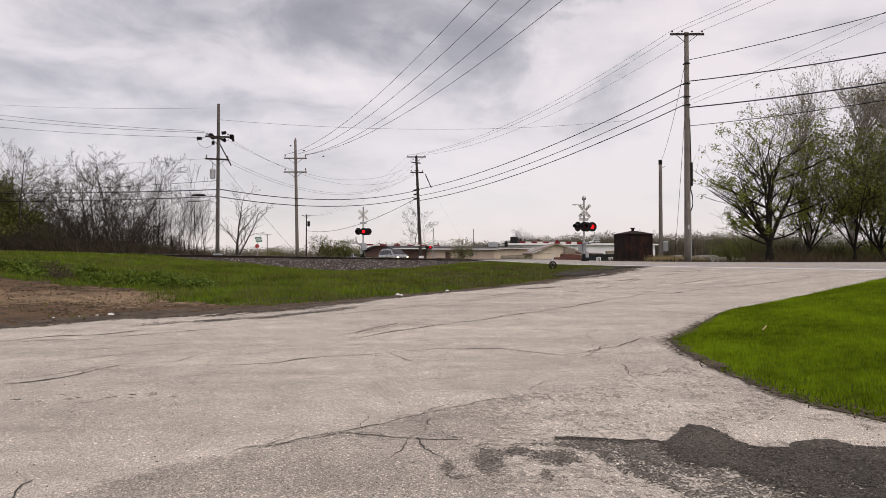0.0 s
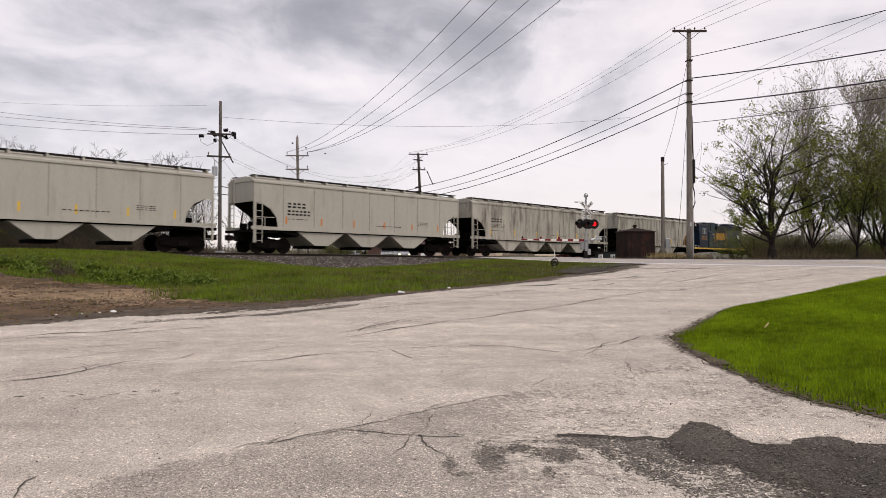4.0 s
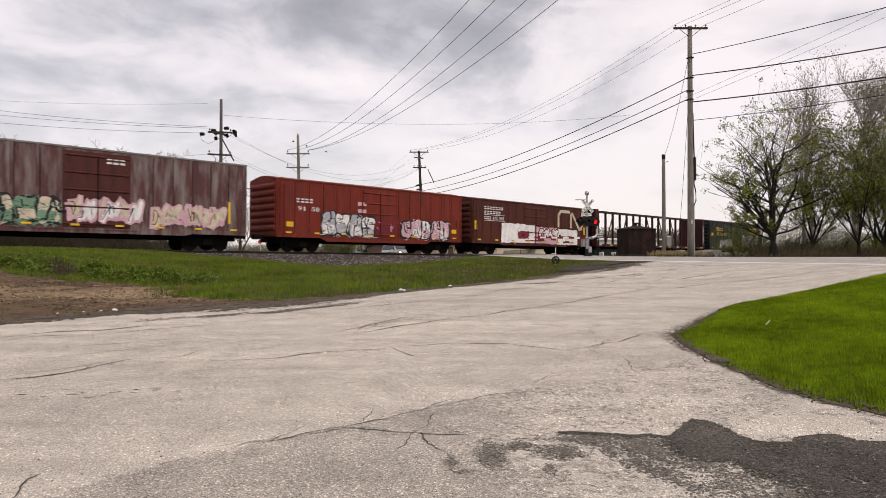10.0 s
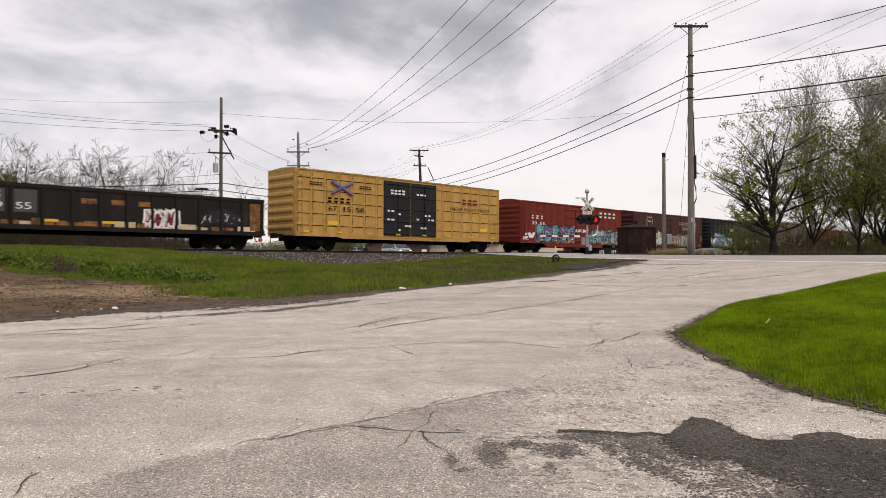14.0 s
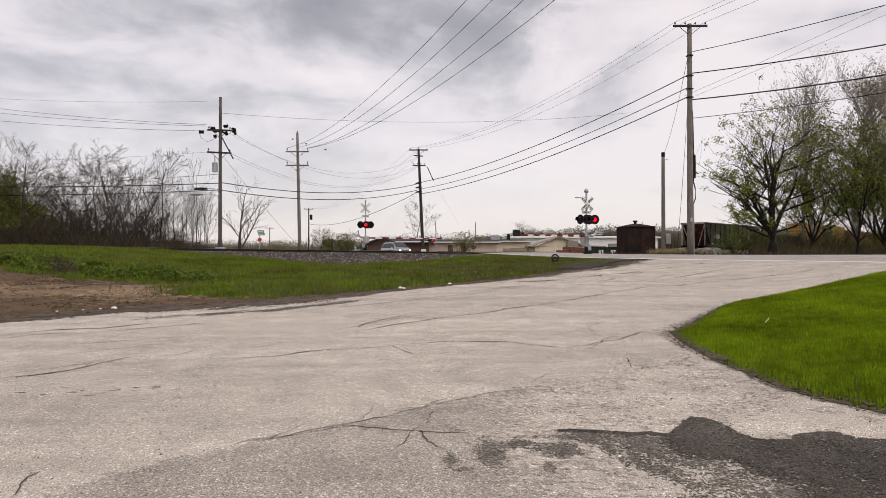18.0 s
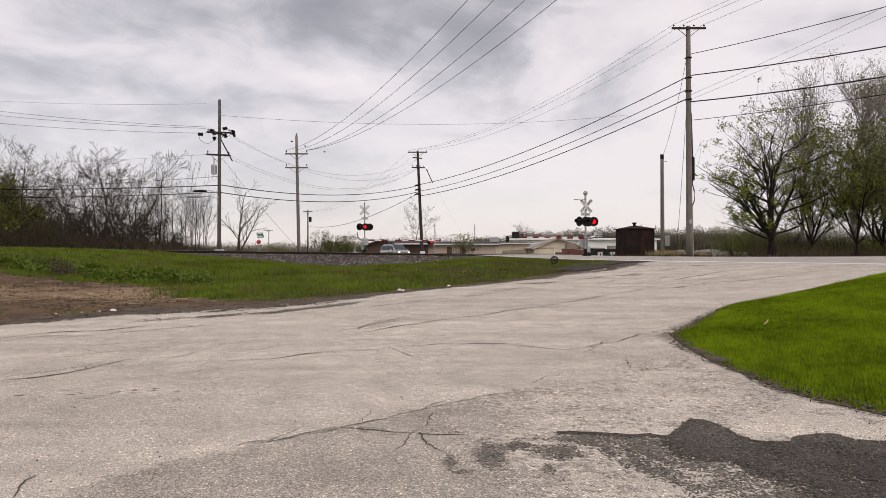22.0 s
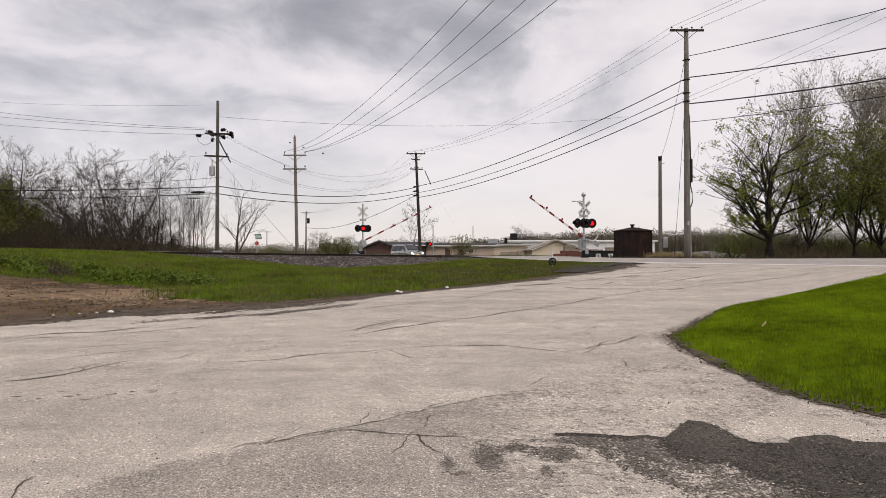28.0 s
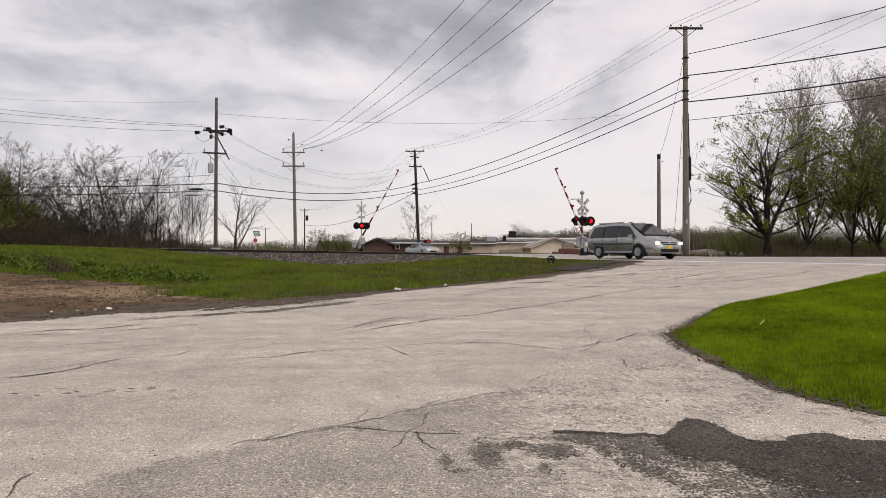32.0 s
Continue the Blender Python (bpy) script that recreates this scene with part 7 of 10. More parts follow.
CRACKS = [(LONG_CRACK, 0.034), (CROSS_CRACK, 0.023), (SIDE_CRACK, 0.02), (SIDE_CRACK[:4], 0.022), (NEAR_CRACK, 0.016), (JOINT[3:6], 0.014), (JOINT[5:9], 0.008),
          ([(-4.47, 6.98), (-4.24, 7.16), (-3.89, 7.51)], 0.013), ([(-0.59, 8.67), (-0.49, 8.39), (-0.35, 8.06)], 0.02), ([(1.72, 8.3), (1.89, 8.58), (2.02, 8.87)], 0.012),
          ([(-1.27, 10.16), (-1.12, 10.76), (-0.6, 11.64)], 0.024), ([(-1.6, 9.9), (-0.9, 10.9), (-0.2, 11.9)], 0.016), ([(0.48, 15.6), (1.4, 16.7), (2.39, 17.7)], 0.035),
          ([(6.19, 19.14), (7.0, 19.82), (8.77, 20.94)], 0.07), ([(7.24, 18.21), (7.75, 18.14), (8.52, 18.2), (8.79, 18.24), (9.15, 18.14)], 0.07), ([(3.26, 18.04), (3.51, 17.6), (4.37, 17.51), (5.6, 17.8)], 0.06),
          ([(4.08, 18.4), (4.89, 19.57), (6.46, 22.03)], 0.05), ([(6.81, 18.66), (8.67, 20.03)], 0.03), ([(5.7, 17.17), (6.5, 17.81), (7.02, 18.19)], 0.06), ([(9.5, 20.39), (10.04, 20.81), (10.27, 20.37)], 0.05), ([(9.5, 18.24), (10.07, 18.66)], 0.03),
          ([(7.37, 25.85), (8.19, 24.32), (9.1, 23.37)], 0.12), ([(3.3, 19.2), (4.5, 20.6), (6.3, 23.2)], 0.03), ([(5.0, 18.4), (6.0, 19.4), (6.9, 20.9)], 0.025),
          ([(-4.71, 7.84), (-4.1, 8.37), (-3.33, 8.98), (-2.38, 9.58)], 0.012), ([(-6.06, 9.46), (-5.64, 9.96), (-4.99, 10.18), (-4.41, 10.71)], 0.04), ([(-5.88, 9.17), (-5.65, 9.55), (-5.21, 9.75)], 0.025),
          ([(-0.06, 5.63), (-0.09, 5.31), (-0.16, 5.09), (-0.25, 4.82), (-0.35, 4.62)], 0.014), ([(-0.16, 5.09), (-0.11, 4.8), (0.0, 4.6)], 0.02),
          ([(2.07, 7.94), (2.03, 7.52), (2.01, 7.17), (2.34, 7.37), (2.76, 7.7)], 0.011), ([(0.82, 6.53), (0.89, 6.72), (1.07, 7.03)], 0.009), ([(1.34, 10.74), (1.69, 10.74), (1.85, 10.37)], 0.012),
          ([(-2.36, 3.83), (-2.46, 4.01), (-2.47, 4.13), (-2.44, 4.22)], 0.012), ([(-2.73, 8.1), (-2.63, 7.93), (-2.6, 7.79)], 0.01), ([(2.6, 10.9), (2.2, 10.3), (2.02, 8.87)], 0.008),
          ([(-5.6, 9.2), (-4.6, 10.0), (-3.4, 10.9), (-2.2, 11.7)], 0.022), ([(-2.6, 12.15), (-1.2, 13.4), (0.6, 15.2), (2.4, 17.6)], 0.022), ([(-5.0, 8.6), (-3.6, 9.3), (-2.2, 10.1)], 0.012)]
for i, (pts, w) in enumerate(CRACKS):
    crack(pts, w, 100 + i)
# side branches off the main cracks
rng = random.Random(5)
for i in range(40):
    base = rng.choice(CRACKS[:12] + CRACKS[16:20])[0]
    k = rng.randrange(len(base) - 1)
    t = rng.random()
    x, y = base[k][0] + (base[k + 1][0] - base[k][0]) * t, base[k][1] + (base[k + 1][1] - base[k][1]) * t
    ang = rng.uniform(0, 6.28)
    pts = [(x, y)]
    for k in range(rng.randint(2, 4)):
        ang += rng.uniform(-0.8, 0.8)
        x, y = x + 0.14 * math.cos(ang), y + 0.14 * math.sin(ang)
        pts.append((x, y))
    crack(pts, 0.007 if y < 9 else 0.013, 300 + i)
EDGE = [(0.01, 5.03), (0.19, 5.02), (0.37, 5.11), (0.44, 5.23), (0.51, 5.14), (0.7, 5.11), (0.9, 5.08), (1.15, 5.06), (1.3, 5.01), (1.51, 5.01), (1.62, 4.97), (1.68, 5.02), (1.77, 5.17), (1.87, 5.32), (1.96, 5.41), (2.05, 5.35), (2.12, 5.25),
        (2.14, 5.01), (2.19, 4.88), (2.27, 4.82), (2.45, 4.84), (2.54, 4.94), (2.74, 5.01), (2.83, 5.02), (2.88, 4.97), (2.92, 4.87), (3.1, 4.82)]
rough_edge = []
for (ax, ay), (bx, by) in zip(EDGE, EDGE[1:]):
    for k in range(4):
        rough_edge.append((ax + (bx - ax) * k / 4 + rng.uniform(-0.015, 0.015), ay + (by - ay) * k / 4 + rng.uniform(-0.012, 0.012)))
patch_poly = rough_edge[24:] + [(3.8, 4.8), (5.2, 4.6), (5.6, 1.5), (1.2, 1.5), (1.35, 3.3), (1.4, 4.0), (1.15, 4.55), (0.95, 4.85)]
BLOTS = ((0.33, 4.6, 0.09, 0.27), (0.5, 4.74, 0.2, 0.09), (0.78, 4.62, 0.13, 0.17), (0.67, 4.3, 0.05, 0.12), (0.05, 4.45, 0.05, 0.15), (0.13, 4.25, 0.09, 0.05), (0.95, 4.9, 0.3, 0.06), (1.35, 4.86, 0.3, 0.09))
core_poly = rough_edge[44:] + [(3.8, 4.78), (5.2, 4.5), (5.4, 3.2), (4.6, 1.6), (2.4, 1.6), (2.0, 3.0), (2.05, 3.8), (1.97, 4.15), (1.9, 4.45), (1.6, 4.6)]
bare_poly = [(1.35, 4.5), (1.7, 4.46), (1.95, 4.36), (2.1, 4.05), (1.9, 3.8), (1.4, 3.6), (1.1, 4.0)]


def worn_density(x, y, deep):
    core = 0.62 - poly_dist(x, y, core_poly) / 0.55
    wide = 0.52 - poly_dist(x, y, patch_poly) / 0.5
    bits = np.max([0.78 - 0.36 * np.hypot((x - a) / u, (y - b) / v) for a, b, u, v in BLOTS], axis=0)
    ex, ey = np.array([p[0] for p in rough_edge]), np.array([p[1] for p in rough_edge])
    top = np.interp(x, ex, ey)
    rim = np.where(x > 0.85, 0.95 - (top - y) / 0.13, 0.0)
    bare = np.clip(0.5 - poly_dist(x, y, bare_poly) / 0.3, 0, 1)
    dens = np.maximum(np.minimum(core, 0.66), np.minimum(rim, 0.85)) - 0.16 * bare if deep else np.maximum(np.minimum(wide, 0.58), np.minimum(bits, 0.66)) - 0.06 * bare
    return np.where((y > top + 0.008) & (x > -0.1), 0.0, dens)


mottle("worn_patch", -0.5, 5.6, 1.3, 5.6, 0.012, lambda x, y: worn_density(x, y, False), paved_z, 0.0035, WORN_MID, 61, 0.16, None, 0.35).parent = drive
o = mottle("worn_patch", -0.5, 5.6, 1.3, 5.6, 0.013, lambda x, y: worn_density(x, y, True), paved_z, 0.006, DARK, 60, 0.2, None, 0.35)
o.parent = drive
o["label"] = "dark area where the top layer has broken away"
strip("broken_edge", rough_edge[24:], 0.011, CRACK, paved_z, 0.008, 77, 0.8, 0.05).parent = drive
# the coarser, more weathered surface nearest to the viewer, beyond a long diagonal joint
coarse_line = [(-6.0, 0.4)] + JOINT + [(2.6, 7.7), (3.2, 8.2)]
cl_x, cl_y = np.array([p[0] for p in coarse_line]), np.array([p[1] for p in coarse_line])
o = mottle("coarse_surface", -6.0, 3.6, -1.0, 8.3, 0.03, lambda x, y: np.where(poly_dist(x, y, PAVED) > -0.02, 0, np.minimum(0.5 + (np.interp(x, cl_x, cl_y) - y) * np.interp(x, [-2, 0, 1.5, 3], [3.5, 2.0, 1.0, 0.6]), np.interp(x, [-0.4, 0.6, 1.6], [1.0, 0.5, 0.32]))), paved_z, 0.002, COARSE, 59, 0.25, None, 0.4)
o.parent = drive
o["label"] = "coarser weathered paving beside a long joint"
# dark soil washed over the edges of the paving
mound_line = MOUND_EDGE[4:]


def line_dist(x, y, pts):
    best = np.full(x.shape, 1e9)
    for (ax, ay), (bx, by) in zip(pts, pts[1:]):
        dx, dy = bx - ax, by - ay
        t = np.clip(((x - ax) * dx + (y - ay) * dy) / (dx * dx + dy * dy), 0, 1)
        best = np.minimum(best, np.hypot(x - ax - t * dx, y - ay - t * dy))
    return best


def on_top(x, y):
    return np.maximum(paved_z(x, y), ground_z(x, y))


o = mottle("dirt_margin", 2.6, 6.6, 4.3, 13.4, 0.025, lambda x, y: np.where(poly_dist(x, y, PAVED) > 0, 0.72 - poly_dist(x, y, PAVED) / 0.4, 0.5 - line_dist(x, y, mound_line) / np.interp(y, [4, 8, 9, 10, 13], [0.34, 0.3, 0.6, 0.6, 0.2])), on_top, 0.012, MARGIN, 62, 0.13, None, 0.72)
o.parent = drive
left_line = [(-14, 8.2)] + LEFT_EDGE
o = mottle("dirt_margin", -14, 8.6, 7.6, 29.5, 0.05, lambda x, y: np.where(poly_dist(x, y, PAVED) > 0.04, 0, np.interp(x, [-4, -1, 2, 5, 7.5, 9], [1.0, 0.8, 0.66, 0.72, 0.75, 0.4]) - line_dist(x, y, left_line) / np.interp(x, [-14, -7, -5.5, -4, -2, 0, 4, 6, 8.6], [0.5, 0.5, 1.1, 1.8, 1.5, 0.6, 1.0, 3.0, 3.6])), paved_z, 0.0065, MARGIN, 63, 0.5, (0.72, 0.7, 5.0))
o.parent = drive
tip_line = [(4.6, 24.6), (5.6, 26.6), (6.6, 28.6), (7.6, 29.2)]
o = mottle("dark_gravel", 2.0, 11.0, 22.0, 33.0, 0.06, lambda x, y: 0.9 - line_dist(x, y, tip_line) / np.interp(x, [3, 5, 7, 10], [0.8, 1.7, 2.4, 1.7]), lambda x, y: on_top(x, y), 0.03, TIP_SOIL, 68, 0.5, None, 0.25)
o.parent = drive
o["label"] = "dark gravel and soil at the tip of the grass bank"
# dark streaks and shallow ruts along the drive
for k, (pts, w, cell) in enumerate((([(-5.67, 10.6), (-5.25, 11.04), (-4.53, 11.59), (-3.75, 11.96), (-3.04, 12.28), (-2.03, 13.54), (-1.1, 14.9)], 0.55, 0.03), ([(1.6, 18.3), (2.1, 18.6), (3.08, 18.98), (4.0, 20.6)], 0.4, 0.04), ([(4.2, 20.4), (5.4, 21.4), (6.8, 22.4), (9.0, 23.8)], 0.45, 0.03), ([(6.0, 19.6), (7.6, 20.6), (9.2, 21.4)], 0.4, 0.03))):
    xs, ys = [p[0] for p in pts], [p[1] for p in pts]
    o = mottle("dark_streak", min(xs) - 0.5, max(xs) + 0.5, min(ys) - 0.5, max(ys) + 0.5, cell, lambda x, y: (0.46, 0.5, 0.47, 0.47)[k] - line_dist(x, y, pts) / w * 0.5, paved_z, 0.0075, DARK if k else WORN_MID, 64 + k, 0.45, (0.7, 0.71, 5.0))
    o.parent = drive
# clusters of short dark pock marks
for k in range(26):
    cx, cy = rng.choice(((-3.1, 6.35), (-2.7, 6.4), (-3.4, 6.2), (-3.0, 6.3), (-1.2, 10.4), (1.2, 12.6), (3.6, 16.4), (-2.4, 8.9)))
    cx, cy = cx + rng.uniform(-0.5, 0.5), cy + rng.uniform(-0.12, 0.12)
    strip("pock_mark", [(cx, cy), (cx + rng.uniform(0.04, 0.12), cy + rng.uniform(0.0, 0.03))], rng.uniform(0.012, 0.03), CRACK, paved_z, 0.0055, 900 + k, 0.5, 0.04).parent = drive


# ---- loose stuff built as one mesh each ----
def blades(name, x, y, z, h, w, material, label, category, bend=0.35, seed=1):
    """Upright tapering blades on given spots."""
    r = np.random.RandomState(seed)
    n = len(x)
    a, lean = r.uniform(0, 2 * np.pi, n), r.uniform(0, 2 * np.pi, n)
    hh, ww = h * r.uniform(0.55, 1.25, n), w * r.uniform(0.6, 1.3, n)
    b = bend * hh * r.uniform(0.2, 1.2, n)
    dx, dy = np.cos(a) * ww / 2, np.sin(a) * ww / 2
    lx, ly = np.cos(lean) * b, np.sin(lean) * b
    v = np.stack([np.stack([x - dx, y - dy, z - 0.01], -1), np.stack([x + dx, y + dy, z - 0.01], -1), np.stack([x + lx, y + ly, z + hh], -1)], 1).reshape(-1, 3)
    k = np.arange(n) * 3
    f = np.stack([k, k + 1, k + 2], -1)
    return tagged(new(name, raw_mesh(name, v, f, material)), label, category, kind="stuff")


def scatter(n, x0, x1, y0, y1, keep, seed):
    r = np.random.RandomState(seed)
    x, y = r.uniform(x0, x1, n), r.uniform(y0, y1, n)
    m = keep(x, y, r)
    return x[m], y[m]


def lawn_keep(x, y, r):
    d = poly_dist(x, y, PAVED)
    edge = 0.03 + 0.26 * r.rand(len(x)) ** 1.8 * np.interp(y, [4, 10, 12, 14], [1, 1, 0.4, 0.2])
    return (d > edge) & (road_w(x, y) < -1.95) & (y - x < 11)


SOIL_POLY = [(-30, 4.0), (-14, 8.2), (-7.03, 10.92), (-5.78, 12.32), (-4.0, 13.5), (-4.9, 14.1), (-6.1, 14.9), (-6.6, 16.3), (-7.8, 17.4), (-8.8, 17.7), (-9.7, 17.8), (-11.0, 18.2), (-12.5, 18.4), (-20, 17), (-30, 14)]


def soil_density(x, y):
    d, s = poly_dist(x, y, PAVED), poly_dist(x, y, SOIL_POLY)
    foot = 0.72 - d / np.interp(x, [-14, -6, -3, 2, 8], [3.2, 2.4, 1.3, 0.9, 0.8])
    return np.where((d < 0.0) | (y - x < 11), 0.0, np.maximum(0.52 - s / 1.7, foot))


def bank_keep(x, y, r):
    d, q = poly_dist(x, y, PAVED), track_q(x, y)
    soil_ = soil_density(x, y) - vnoise(x, y, 0.9, 70)
    return (d > 0.1 + 0.3 * r.rand(len(x))) & (q > np.interp(y, [37, 42, 48], [3.6, 4.3, 6.4]) + 0.9 * r.rand(len(x))) & (road_w(x, y) < -2.3) & (y - x > 11) & ((soil_ < 0.06 * r.rand(len(x)) - 0.02) | (r.rand(len(x)) < 0.03))


x, y = scatter(760000, 2.9, 13, 4.4, 20.6, lawn_keep, 11)
near = np.random.RandomState(3).rand(len(x)) < np.clip(9.5 / y, 0.25, 1)
x, y = x[near], y[near]
blades("lawn_grass", x, y, ground_z(x, y), 0.05 * (0.6 + 0.9 * vnoise(x, y, 0.5, 6)), 0.0075 + 0.0006 * y, BLADE, "bright green mown lawn grass beside the drive", "grass", seed=21)
x, y = scatter(460000, -30, 9, 9, 47, bank_keep, 12)
worn = vnoise(x, y, 1.5, 33) + 0.35 * (np.random.RandomState(34).rand(len(x)) - 0.5) + np.interp(x / y, [-0.35, -0.12, 0.2], [-0.15, 0.2, 0.36]) > 0.72
xw, yw = x[worn], y[worn]
blades("worn_grass", xw, yw, ground_z(xw, yw), 0.06, 0.02, WORN_BLADE, "dull brownish worn grass on the railway bank", "grass", 0.8, seed=26)
x, y = x[~worn], y[~worn]
blades("bank_grass", x, y, ground_z(x, y), 0.1 * (0.6 + 0.9 * vnoise(x, y, 1.3, 5)), 0.022, BANK_BLADE, "green tufted grass on the railway bank", "grass", 0.5, seed=22)
x, y = scatter(5000, -20, 9, 10, 40, bank_keep, 13)
blades("tall_grass", x, y, ground_z(x, y), 0.15, 0.025, WEED, "taller dark green grass tufts on the bank", "grass", 0.5, seed=23)
# dry bits along the edges
x, y = scatter(60000, -12, 14, 4, 30, lambda x, y, r: (np.abs(poly_dist(x, y, PAVED) - 0.05) < 0.22 * r.rand(len(x))) & (road_w(x, y) < -2) & ((y - x < 11) | (r.rand(len(x)) < 0.3)), 14)
half_ = np.random.RandomState(35).rand(len(x)) < 0.65
xb, yb = x[half_], y[half_]
blades("dead_litter", xb, yb, np.maximum(ground_z(xb, yb), paved_z(xb, yb)), 0.035, 0.016, BRUSH, "brown dead litter along the paving's edge", "litter", 2.0, seed=27)
x, y = x[~half_], y[~half_]
blades("dry_grass", x, y, np.maximum(ground_z(x, y), paved_z(x, y)), 0.03, 0.014, BLADE_DRY, "dry straw bits along the paving's edge", "dry grass", 2.5, seed=24)

trodden = mottle("trodden_soil", -6, 7, 38, 54, 0.1, lambda x, y: np.where(road_w(x, y) > -2.3, 0, 0.85 - np.abs(track_q(x, y) - np.interp(y, [38, 48], [3.8, 5.2])) / np.interp(y, [38, 48], [1.5, 2.6])), ground_z, 0.03, MARGIN, 75, 0.7, None, 0.25)
tagged(trodden, "trodden brown soil between the ballast and the grass", "soil", kind="structure")
soil = mottle("bare_soil", -20, 6, 6, 27, 0.09, soil_density, ground_z, 0.03, SOIL, 70, 0.9, None, 0.0)
damp = mottle("damp_soil", -14, 6, 7.6, 27, 0.08, lambda x, y: np.where(poly_dist(x, y, PAVED) < 0, 0, 0.7 - poly_dist(x, y, PAVED) / np.interp(x, [-14, -5, -2, 3], [2.0, 1.5, 0.9, 0.5])), ground_z, 0.034, MARGIN, 71, 0.7, (0.72, 0.7, 3.0), 0.15)
tagged(damp, "dark damp soil at the foot of the bank", "soil", kind="structure")
tan = mottle("dry_soil", -12, -4, 12, 18, 0.07, lambda x, y: np.minimum(soil_density(x, y) + 0.1, 0.85 - 0.36 * np.hypot((x + 7.8) / 3.0, (y - 15.2) / 1.4)), ground_z, 0.036, TAN_SOIL, 72, 0.6, (0.8, 0.6, 2.5), 0.3)
tagged(tan, "dry tan soil with straw on the bare bank", "soil", kind="structure")
tagged(soil, "bare brown soil bank beside the drive", "soil", kind="structure")
x, y = scatter(11000, -11, -3, 11.4, 16.5, lambda x, y, r: (soil_density(x, y) > vnoise(x, y, 0.9, 70)) & (np.hypot((x + 7.3) / 2.2, (y - 15.0) / 1.1) < 0.2 + 0.9 * r.rand(len(x)) ** 1.6), 15)
blades("straw", x, y, ground_z(x, y) + 0.036, 0.03, 0.02, STRAW, "pale straw scattered on the bare soil", "straw", 4.0, seed=25)


def leaf_cloud(n, seed, rx, ry, rz, size, flat=0.0):
    """Leaf quads filling a lumpy ellipsoid."""
    r = np.random.RandomState(seed)
    d = r.normal(size=(n, 3))
    d /= np.linalg.norm(d, axis=1)[:, None]
    rad = r.rand(n) ** 0.45
    lump = 1 + 0.25 * np.sin(d[:, 0] * 5 + seed) * np.cos(d[:, 2] * 4 + d[:, 1] * 3)
    p = d * (rad * lump)[:, None] * np.array([rx, ry, rz])
    return p, r


def leaf_quads(p, r, size):
    n = len(p)
    a = r.normal(size=(n, 3))
    a /= np.linalg.norm(a, axis=1)[:, None]
    b = np.cross(a, r.normal(size=(n, 3)))
    b /= np.linalg.norm(b, axis=1)[:, None] + 1e-9
    s = size * r.uniform(0.5, 1.3, n)[:, None]
    v = np.stack([p - a * s, p + b * s * 0.45, p + a * s, p - b * s * 0.45], 1).reshape(-1, 3)
    k = np.arange(n) * 4
    return v, np.stack([k, k + 1, k + 2, k + 3], -1)


# leafy weeds along the top of the bare soil
for i in range(26):
    x0 = -13.9 + i * 0.3 + rng.uniform(-0.2, 0.2)
    y0 = (19.6 if x0 < -10 else 19.0) + rng.uniform(-0.5, 0.5) + (x0 + 10) * -0.12
    dead = i in (1, 2, 3, 10, 11)
    h_ = rng.uniform(0.22, 0.5)
    p, r = leaf_cloud(620, 400 + i, rng.uniform(0.35, 0.65), 0.3, h_, 0.05)
    p[:, 2] = np.abs(p[:, 2])
    v, f = leaf_quads(p, r, 0.042 if not dead else 0.03)
    w = thing("weed_plant", "dry brownish dead weed clump on the bank" if dead else "leafy dark green weed clump on the bank", "weed", "weeds on the bank", pose(x0, y0, gz(x0, y0)))
    part("leaves", raw_mesh("leaves", v, f, SCRUB if dead else (WEED, WEED, BANK_BLADE)[i % 3]), None, w)
    s = Shape()
    for k in range(7):
        an = rng.uniform(0, 6.28)
        s.cyl((0, 0, 0), (0.25 * math.cos(an), 0.2 * math.sin(an), h_), 0.008, 0.003, 4)
    part("stem", s, SCRUB if dead else WEED, w)

# white stones by the paving
for x0, y0, k in ((-5.94, 12.5, 0.055), (-6.15, 12.42, 0.03), (-6.4, 12.3, 0.025), (-1.0, 16.55, 0.06), (-0.92, 16.5, 0.045), (0.2, 17.75, 0.05), (-6.75, 12.1, 0.025)):
    s = Shape()
    rings = []
    for zz, m in ((0.0, 0.8), (0.35, 1.0), (0.7, 0.8), (0.95, 0.3)):
        rings.append([(k * m * math.cos(a) * rng.uniform(0.8, 1.2), k * m * math.sin(a) * rng.uniform(0.8, 1.2), k * zz) for a in np.linspace(0, 2 * np.pi, 8, endpoint=False)])
    o = part("stone", s.loft(rings), WHITE)
    o.matrix_basis = pose(x0, y0, max(gz(x0, y0), float(paved_z(x0, y0))))
    tagged(o, "pale rounded stone at the edge of the paving", "stone", "stones at the edge")
# a fallen stick on the lawn
o = part("stick", Shape().tube([(4.5, 9.6, gz(4.5, 9.6) + 0.08), (4.62, 9.75, gz(4.62, 9.75) + 0.11), (4.72, 9.95, gz(4.72, 9.95) + 0.1)], [0.008, 0.012, 0.008], 6), BLADE_DRY)
tagged(o, "pale dry stick lying in the lawn", "stick")
# yellow flowers
r = np.random.RandomState(9)
x, y = r.uniform(-2, 8, 1500), r.uniform(19, 40, 1500)
m = bank_keep(x, y, r)
x, y = x[m][:260], y[m][:260]
xx, yy_ = r.uniform(4, 12, 30), r.uniform(8, 20, 30)
m = lawn_keep(xx, yy_, r)
x, y = np.concatenate([x, xx[m]]), np.concatenate([y, yy_[m]])
p = np.stack([x, y, ground_z(x, y) + 0.13], -1)
v, f = leaf_quads(p, r, 0.016)
tagged(new("dandelions", raw_mesh("dandelions", v, f, mat("dandelion_yellow", (0.75, 0.6, 0.03), 0.7, bump=0))), "small yellow dandelion heads in the grass", "flowers", kind="stuff")


